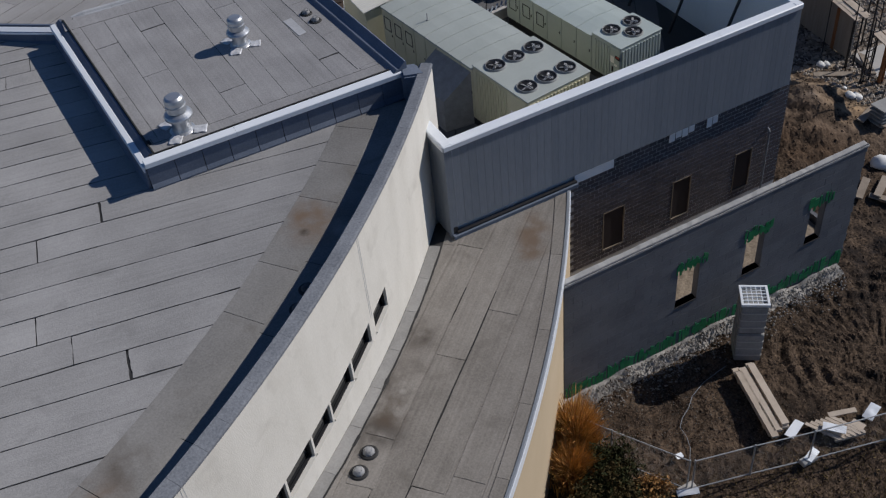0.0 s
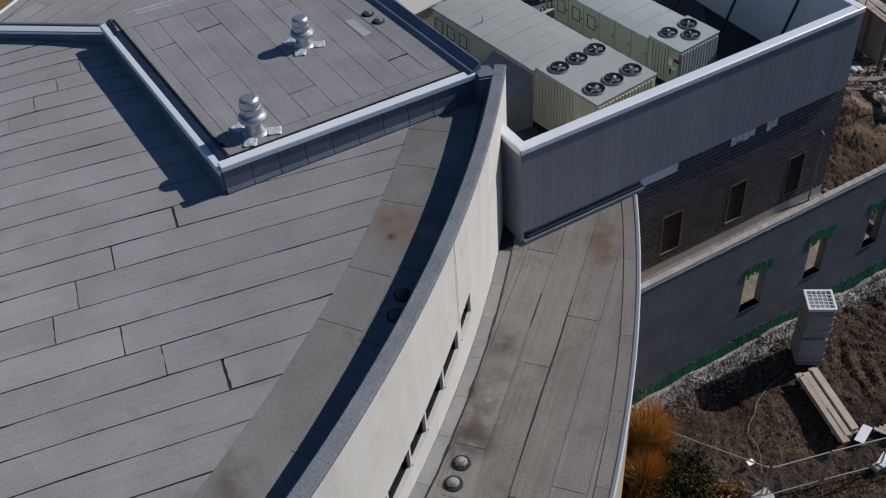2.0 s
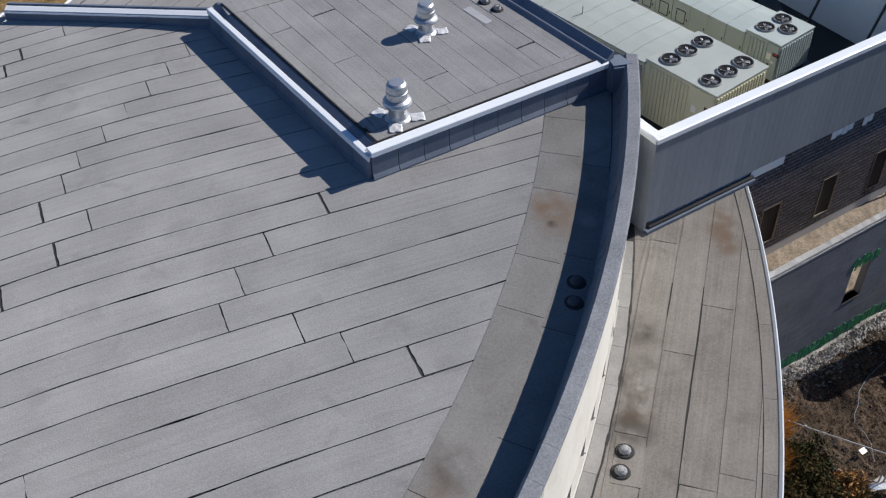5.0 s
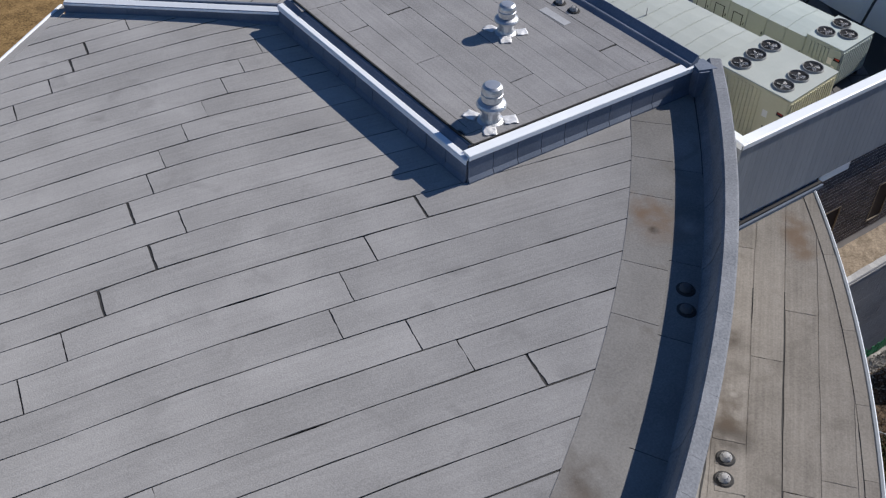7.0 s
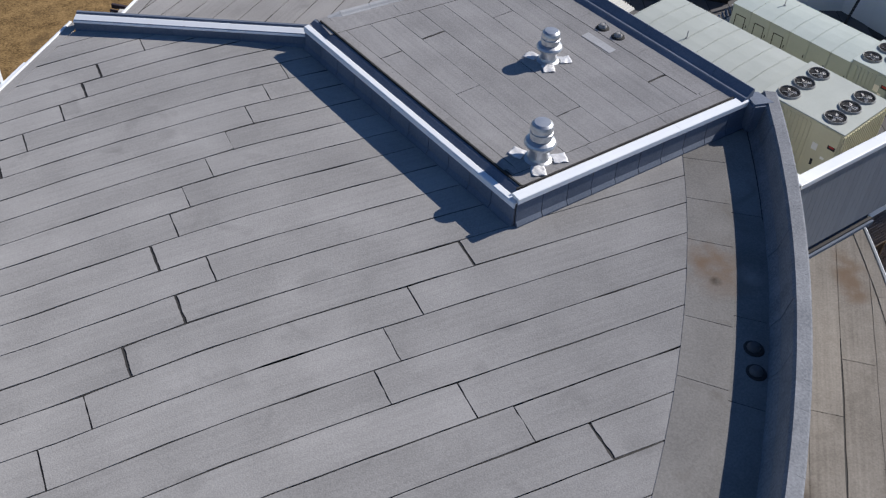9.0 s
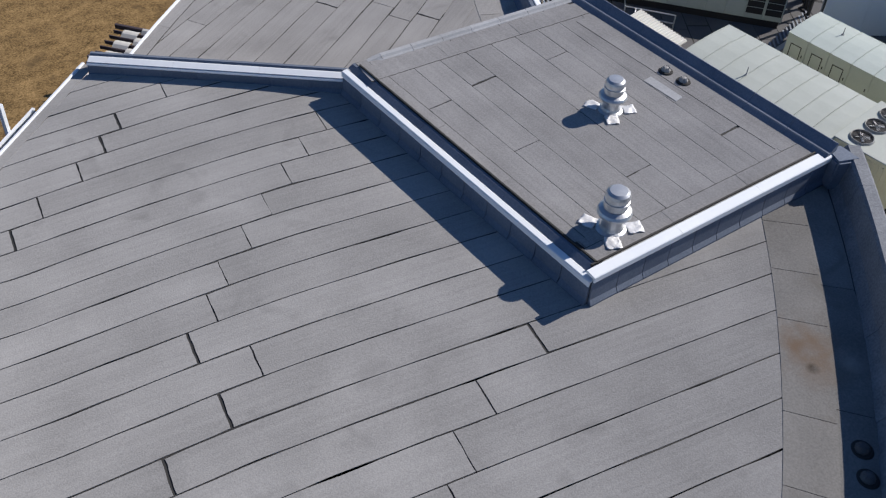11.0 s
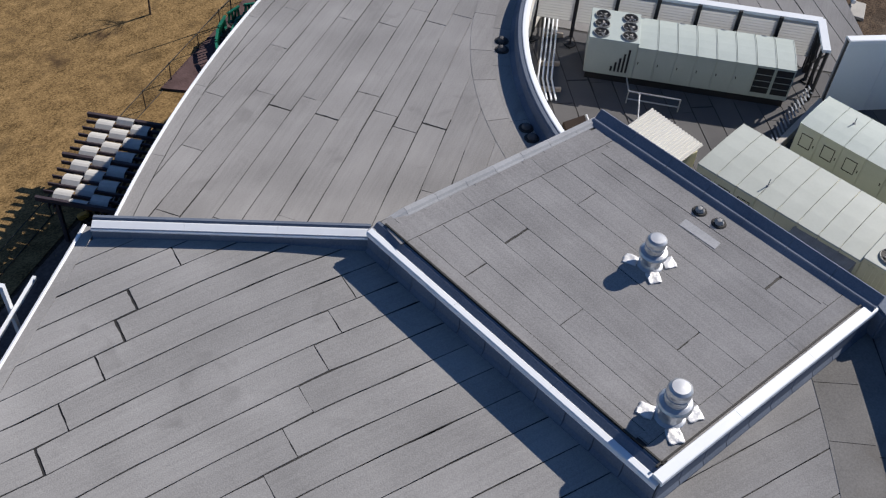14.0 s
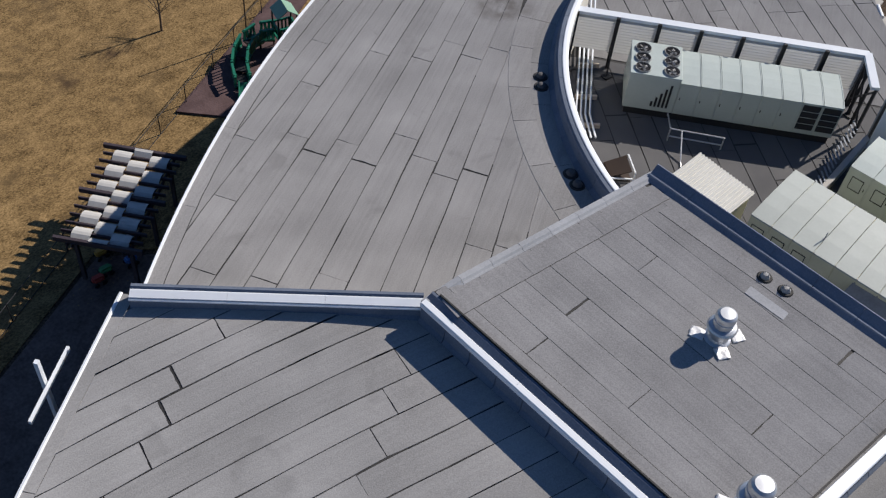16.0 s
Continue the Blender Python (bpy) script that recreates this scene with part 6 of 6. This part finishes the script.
shrub(1.9, -7.9, 1.1, 1.7, 4, OLIVE, "dense dark evergreen shrub", 6000)
shrub(0.9, -8.9, 1.2, 1.4, 5, OLIVE, "dense dark evergreen shrub", 6000)
shrub(-0.6, -9.6, 1.2, 1.5, 6, [OLIVE[1]], "olive brown winter shrub", 4000)
shrub(2.6, -9.4, 0.8, 0.8, 7, [OLIVE[1], STRAW[2]], "low olive brown shrub", 3000)
DRY = [material("dry_weeds", (0.08, 0.055, 0.025), (0.22, 0.16, 0.07), 0.9, scale=0.5, fine=10, bump=0)]
rng = random.Random(9)
vs, fs = [], []
for _ in range(16000):
    x, y = rng.uniform(1.5, 22), rng.uniform(-19, -8.3)
    if y > -9.0 - 0.16 * x + rng.gauss(0, 0.5):
        continue
    h, b = rng.uniform(0.05, 0.2), rng.uniform(0, 6.283)
    s = Vector((math.cos(b), math.sin(b), 0)) * 0.02
    z = rough(x, y)
    k = len(vs)
    vs += [(x - s.x, y - s.y, z), (x + s.x, y + s.y, z), (x + rng.gauss(0, 0.08), y + rng.gauss(0, 0.08), z + h)]
    fs.append((k, k + 1, k + 2))
me = bpy.data.meshes.new("dry_grass")
me.from_pydata(vs, [], fs)
me.materials.append(DRY[0])
tagged(new("dry_grass", me), "thin dry grass outside the site fence", "grass", "", "stuff")

# pergola on the lawn side
PURPLE = material("dark_stained_timber", (0.03, 0.022, 0.028), (0.07, 0.055, 0.065), 0.6, scale=0.5, fine=14, bump=0.1)
CLOTH = material("pale_shade_cloth", (0.4, 0.395, 0.38), (0.56, 0.55, 0.53), 0.8, scale=0.4, fine=20, bump=0.1)
perg = base("pergola", pose(-14.27, 31.42, 0, 0, 0, 40), "dark stained pergola with woven pale shade cloth", "pergola")
PL, PW_ = 5.64, 3.3
add = lambda name, bm, mat, lab="": part(name, bm, mat, perg, lab, local=True)
for x in (0.35, PL / 2, PL - 0.35):
    for y in (-0.45, -PW_ + 0.45):
        bm = bmesh.new()
        block(bm, (x, y, 1.38), (0.16, 0.16, 2.76))
        add("post", bm, PURPLE)
for y in (-0.45, -PW_ + 0.45):
    for s in (-0.11, 0.11):
        bm = bmesh.new()
        block(bm, (PL / 2, y + s, 2.72), (PL + 0.3, 0.05, 0.22))
        add("beam", bm, PURPLE)
NR = 13
for k in range(NR):
    x = PL * k / (NR - 1)
    big = k in (0, 6, 12)
    bm = bmesh.new()
    block(bm, (x, -PW_ / 2, 2.93), (0.14 if big else 0.06, PW_ + (0.5 if big else 0.2), 0.24 if big else 0.18))
    add("rafter", bm, PURPLE)
pitch = PL / (NR - 1)
for j in range(3):
    for k in range(1 - j % 2, NR, 2):
        x, y, w = pitch * k, -0.4 - (PW_ - 0.8) * (j + 0.5) / 3, (PW_ - 0.8) / 3 * 0.97
        top = 3.07 if k in (0, 6, 12) else 3.04
        lo, hi = max(0.03, x - 0.72 * pitch), min(PL - 0.03, x + 0.72 * pitch)
        prof = [(lo, 2.9), (max(lo + 0.01, x - 0.3 * pitch), top - 0.02), (x, top), (min(hi - 0.01, x + 0.3 * pitch), top - 0.02), (hi, 2.9)]
        bm = bmesh.new()
        t = [[bm.verts.new((xx, yy, z + h)) for xx, z in prof] for yy in (y - w / 2, y + w / 2) for h in (0, 0.012)]
        for i in range(4):
            bm.faces.new((t[1][i], t[1][i + 1], t[3][i + 1], t[3][i])), bm.faces.new((t[0][i], t[2][i], t[2][i + 1], t[0][i + 1]))
        add("cloth_panel", bm, CLOTH)
TOYS = ((0.5, 0.08, 0.06), (0.55, 0.3, 0.06), (0.07, 0.2, 0.5), (0.5, 0.45, 0.4), (0.1, 0.35, 0.15), (0.45, 0.25, 0.12))
for k, c in enumerate(TOYS):
    m = material("toy_plastic", tuple(v * 0.8 for v in c), c, 0.5, fine=10, bump=0)
    x, y = -13.4 + (k * 0.83) % 2.8, 31.6 + (k * 1.27) % 2.4 - 0.9
    toy = base("toy_cart", (x, y, 0.04), "small coloured plastic ride-on toy under the pergola", "toy", "toys")
    bm = bmesh.new()
    block(bm, (x, y, 0.36), (0.55, 0.36, 0.28))
    bmesh.ops.bevel(bm, geom=bm.edges[:], offset=0.08, segments=2, affect="EDGES")
    part("body", bm, m, toy)
    for sx, sy in ((-0.18, -0.2), (0.18, -0.2), (-0.18, 0.2), (0.18, 0.2)):
        bm = bmesh.new()
        tube(bm, (x + sx, y + sy - 0.03, 0.16), (x + sx, y + sy + 0.03, 0.16), 0.12)
        part("wheel", bm, BLACK, toy)

# white cross beside the building
cross = base("cross", (-19.02, 20.15, 0), "tall white painted timber cross beside the building", "cross")
bm = bmesh.new()
dv = Vector((2.0, 1.62)).normalized()
block(bm, (-19.02, 20.15, 5.65), (0.15, 0.13, 11.3), pose(0, 0, 0, 0, 0, 39))
part("upright", bm, CAP_WHITE, cross)
bm = bmesh.new()
p, q = Vector((-19.02, 20.15)) - dv * 1.32, Vector((-19.02, 20.15)) + dv * 1.32
off = Vector((dv.y, -dv.x)) * 0.16
bar(bm, (p.x + off.x, p.y + off.y, 10.2), (q.x + off.x, q.y + off.y, 10.2), 0.1, 0.15)
part("crossbar", bm, CAP_WHITE, cross)

# playground
play = base("play_structure", (2.2, 39.6, 0), "green playground structure with a gabled roof and slide", "playground")
PG = material("green_plastic", (0.008, 0.1, 0.065), (0.02, 0.19, 0.125), 0.4, scale=0.5, fine=8, bump=0)
TOWER = [(1.75, 38.75), (2.75, 38.5), (2.95, 39.35), (1.95, 39.6)]
for x, y in TOWER:
    bm = bmesh.new()
    tube(bm, (x, y, 0.1), (x, y, 2.45), 0.045)
    part("post", bm, BLACK, play)
bm = bmesh.new()
solid(bm, TOWER, 0.95, 1.03)
part("deck", bm, BLACK, play)
PALE_GREEN = material("pale_green_roof", (0.14, 0.27, 0.2), (0.24, 0.4, 0.31), 0.5, fine=8)
for k in (-1, 1):
    bm = bmesh.new()
    block(bm, (0, 0, 0), (0.72, 1.15, 0.04))
    bmesh.ops.transform(bm, matrix=pose(2.35, 39.05, 2.72, 0, 0, -14) @ pose(k * 0.29, 0, 0, 0, k * 36, 0), verts=bm.verts)
    part("roof_slope", bm, PALE_GREEN, play, "pale green gabled roof slope")
for i in range(4):
    p, q = Vector(TOWER[i]), Vector(TOWER[(i + 1) % 4])
    for k in range(5):
        if i == 3 and k in (1, 2, 3):
            continue
        c = p + (q - p) * (k + 0.5) / 5
        bm = bmesh.new()
        block(bm, (c.x, c.y, 1.38), (0.09, 0.05, 0.7))
        part("slat", bm, PG, play)
    for z in (1.08, 1.72):
        bm = bmesh.new()
        bar(bm, (p.x, p.y, z), (q.x, q.y, z), 0.09)
        part("panel_rail", bm, PG, play)
PATH = [(1.85, 39.3), (1.2, 39.75), (0.4, 39.7), (-0.35, 39.2), (-0.95, 38.45), (-1.35, 37.55)]
for i, (p, q) in enumerate(zip(PATH, PATH[1:])):
    p, q = Vector(p), Vector(q)
    z = 1.0 - 0.16 * i
    o = Vector((-(q - p).y, (q - p).x)).normalized() * 0.38
    bm = bmesh.new()
    solid(bm, [p + o, q + o, q - o, p - o], z - 0.1, z)
    part("bridge_plank", bm, BLACK, play)
    for sg in (-1, 1):
        for h in (0.08, 0.72):
            bm = bmesh.new()
            bar(bm, (*(p + o * sg), z + h), (*(q + o * sg), z + h - 0.14), 0.13, 0.1)
            part("bridge_rail", bm, PG, play)
        for k in range(4):
            c = p + (q - p) * (k + 0.5) / 4 + o * sg
            bm = bmesh.new()
            block(bm, (c.x, c.y, z + 0.36), (0.13, 0.07, 0.62), pose(0, 0, 0, 0, 14 * (k % 2) - 7, 0))
            part("slat", bm, PG, play)
    bm = bmesh.new()
    tube(bm, (q.x, q.y, 0.05), (q.x, q.y, z - 0.1), 0.06)
    part("post", bm, BLACK, play)
bm = bmesh.new()
sweep(bm, [(-1.35 - 0.5 * k / 8, 37.5 - 0.75 * k / 8, 0.42 * (1 - k / 8) ** 1.3 + 0.14) for k in range(9)], [(-0.28, 0.2), (-0.23, 0.2), (-0.2, 0.06), (0.2, 0.06), (0.23, 0.2), (0.28, 0.2), (0.26, 0), (-0.26, 0)])
part("slide", bm, PG, play)
lp = base("flag_pole", (1.14, 40.99, 0), "slim dark pole beside the playground", "pole")
bm = bmesh.new()
tube(bm, (1.14, 40.99, 0), (1.14, 40.99, 4.6), 0.04, 0.03)
part("pole", bm, BLACK, lp)


def bare_tree(x, y, h, seed):
    rng = random.Random(seed)
    t = base("young_tree", (x, y, 0), "young bare tree on the dry lawn", "tree", "young trees")
    bark = material("grey_bark", (0.06, 0.045, 0.035), (0.14, 0.11, 0.09), 0.9, fine=16)
    bm = bmesh.new()
    tube(bm, (x, y, 0), (x + 0.05, y, h * 0.5), 0.07, 0.045, 8)
    tube(bm, (x + 0.05, y, h * 0.5), (x, y + 0.05, h), 0.045, 0.01, 8)
    part("trunk", bm, bark, t)
    bm = bmesh.new()
    for k in range(26):
        z = h * rng.uniform(0.3, 0.95)
        a = rng.uniform(0, 6.283)
        l = (h - z) * 0.6 + 0.35
        q = Vector((x + math.cos(a) * l * 0.7, y + math.sin(a) * l * 0.7, z + l * 0.7))
        tube(bm, (x + 0.03, y, z), q, 0.018, 0.005, 5)
        for _ in range(3):
            w = Vector((x, y, z)).lerp(q, rng.uniform(0.3, 0.9))
            tube(bm, w, w + Vector((rng.gauss(0, 0.25), rng.gauss(0, 0.25), rng.uniform(0.1, 0.4))), 0.007, 0.003, 4)
    part("crown", bm, bark, t)["kind"] = "stuff"


bare_tree(-2.2, 44.2, 3.4, 1)
bare_tree(-16.0, 52.0, 3.6, 2)
stones("lawn_tufts", 7000, lambda r: (r.uniform(-40, 30), 30 + abs(r.gauss(0, 14)) + 0.0), lambda r: r.uniform(0.02, 0.06), material("straw_tufts", (0.14, 0.09, 0.04), (0.42, 0.3, 0.15), 0.95, scale=0.4, fine=6, bump=0), "dry straw tufts on the lawn", 15)

# scaffolding and stores on the far side of the site
OLD_TIMBER = material("old_timber", (0.16, 0.13, 0.1), (0.34, 0.29, 0.24), 0.9, scale=0.5, fine=20, bump=0.3, piece=0.5)
DUSTY = material("dusty_rubble", (0.15, 0.13, 0.11), (0.48, 0.43, 0.37), 0.95, scale=0.3, fine=12, bump=0.4, grain=0.9)
stones("rubble", 6000, lambda r: (r.uniform(25.3, 37), r.uniform(2, 15)), lambda r: r.uniform(0.03, 0.15) * r.uniform(0.5, 1.2), DUSTY, "pale dusty rubble on the far side of the site", 16)
RUST = material("orange_primer", (0.2, 0.085, 0.04), (0.36, 0.16, 0.07), 0.7, scale=0.4, fine=10, bump=0.05)
for x, y, h in ((29.8, 10.9, 3.9), (28.16, 6.95, 3.5), (27.39, 5.15, 3.6), (30.6, 8.2, 4.2), (31.0, 5.6, 4.0)):
    sc = base("scaffold_tower", (x, y, 0), "dark ladder scaffold tower standing on the soil", "scaffold", "scaffold towers")
    for dx in (-0.3, 0.3):
        bm = bmesh.new()
        tube(bm, (x + dx, y, 0), (x + dx, y, h), 0.05, seg=8)
        part("upright", bm, BLACK, sc)
    for k in range(int(h / 0.4)):
        bm = bmesh.new()
        tube(bm, (x - 0.3, y, 0.3 + 0.4 * k), (x + 0.3, y, 0.3 + 0.4 * k), 0.03, seg=6)
        part("rung", bm, BLACK, sc)
for x, y in ((29.16, 9.4), (28.9, 8.9), (29.3, 9.9), (28.12, 4.75), (28.5, 3.9)):
    bm = bmesh.new()
    for dx, sx in ((-0.1, 0.03), (0.0, 0.17), (0.1, 0.03)):
        block(bm, (x + dx, y, 1.6), (sx, 0.2 if sx < 0.1 else 0.03, 3.3))
    thing("steel_column", bm, RUST, "orange primed steel column on the site", "column", group="steel columns")
for (x0, y0), (x1, y1) in (((28.3, 10.6), (27.4, 6.5)), ((27.25, 5.2), (26.5, 2.6))):
    for k in range(4):
        bm = bmesh.new()
        u = Vector((0.97, -0.2)) * (0.14 + 0.27 * k)
        s = Vector((0.0, 0.22)) * (k % 2)
        bar(bm, (x0 + u.x + s.x, y0 + u.y + s.y, 3.32), (x1 + u.x + s.x, y1 + u.y + s.y, 3.32 + 0.02 * (k % 3)), 0.25, 0.05)
        thing("scaffold_plank", bm, TIMBER, "pale dusty plank laid across the scaffold", "plank", group="scaffold planks")
for x0, y0, x1, y1, zz in ((27.9, 8.7, 27.4, 6.5, 4.3), (29.0, 8.2, 28.5, 5.9, 4.3), (29.0, 8.2, 28.5, 5.9, 3.9), (27.2, 5.1, 26.6, 3.2, 4.2)):
    bm = bmesh.new()
    tube(bm, (x0, y0, zz), (x1, y1, zz), 0.03, seg=8)
    for x, y in ((x0, y0), (x1, y1)):
        tube(bm, (x, y, 0.0), (x, y, zz + 0.1), 0.03, seg=8)
    thing("guard_rail", bm, BLACK, "thin dark tube rail along the scaffold planks", "rail", group="guard rails")
bm = bmesh.new()
solid(bm, [(29.3, 12.5), (28.7, 7.7), (29.0, 7.66), (29.6, 12.46)], 0, 3.2)
thing("wall_site", bm, material("shuttered_concrete", (0.24, 0.215, 0.185), (0.4, 0.365, 0.32), 0.9, scale=0.7, fine=14, bump=0.3, stretch=(3, 3, 0.2), grain=0.9), "tan board-marked concrete wall under the scaffold", "wall", "structure")
bm = bmesh.new()
solid(bm, [(29.1, 7.6), (28.3, 4.2), (33.0, 3.2), (34.0, 7.2)], -0.2, 0.14)
thing("floor_site", bm, CONCRETE, "pale dusty concrete slab behind the scaffold", "floor", "structure")
BAG = material("white_bag", (0.6, 0.6, 0.58), (0.8, 0.8, 0.78), 0.7, fine=8, bump=0.2)
for x, y, s in ((26.85, 7.75, 0.27), (27.15, 7.62, 0.24), (25.25, 4.12, 0.3), (25.55, 3.95, 0.32), (25.6, 4.83, 0.16), (23.35, -0.1, 0.5), (23.5, -0.55, 0.36)):
    bm = bmesh.new()
    bmesh.ops.create_icosphere(bm, subdivisions=2, radius=s)
    for v in bm.verts:
        v.co = Vector((v.co.x, v.co.y * 0.8, v.co.z * 0.6)) * (1 + 0.45 * noise.noise(v.co * 6))
    bmesh.ops.transform(bm, matrix=pose(x, y, rough(x, y) + s * 0.45, 0, 0, s * 300), verts=bm.verts)
    thing("sand_bag", bm, BAG, "lumpy white bag lying on the soil", "bag", group="white bags", smooth=True)
for x, y, rz, l in ((25.0, 2.6, 20, 2.2), (25.6, 2.0, 35, 1.8), (22.0, -1.4, 30, 2.0), (21.2, -1.0, 32, 2.0), (21.6, -2.0, 120, 1.6), (29.0, 6.5, 60, 2.6), (26.5, 6.5, -30, 2.4), (30.2, 3.2, 80, 2.5)):
    bm = bmesh.new()
    block(bm, (x, y, rough(x, y) + 0.22), (l * 0.85, 0.36, 0.08), pose(0, 0, 0, 4, 3, rz))
    thing("timber_sheet", bm, OLD_TIMBER, "weathered timber sheet lying on the site", "timber", group="loose timber")
crate = base("mesh_crate", (25.45, 2.05, 0), "pale plastic mesh crate on the site", "crate")
for k in range(5):
    bm = bmesh.new()
    block(bm, (25.45, 2.05, rough(25.45, 2.05) + 0.2 + 0.22 * k), (1.1, 0.9, 0.08))
    part("tier", bm, CRATE, crate)

for x, y, sx, sy, rz in ((32.2, 20.3, 1.6, 0.9, 30), (30.7, 20.1, 1.2, 0.7, 70), (33.4, 22.0, 1.4, 0.8, 10)):
    bm = bmesh.new()
    block(bm, (x, y, 0.12), (sx, sy, 0.22), pose(0, 0, 0, 2, -3, rz))
    bmesh.ops.bevel(bm, geom=bm.edges[:], offset=0.03, segments=1, affect="EDGES")
    thing("concrete_slab", bm, CONCRETE, "pale broken concrete slab lying on the soil", "slab", group="broken slabs")
bm = bmesh.new()
tube(bm, (32.2, 20.7, 0.5), (32.9, 21.5, 0.55), 0.14)
thing("pipe_length", bm, CAP_WHITE, "short length of white plastic pipe on the slabs", "pipe")
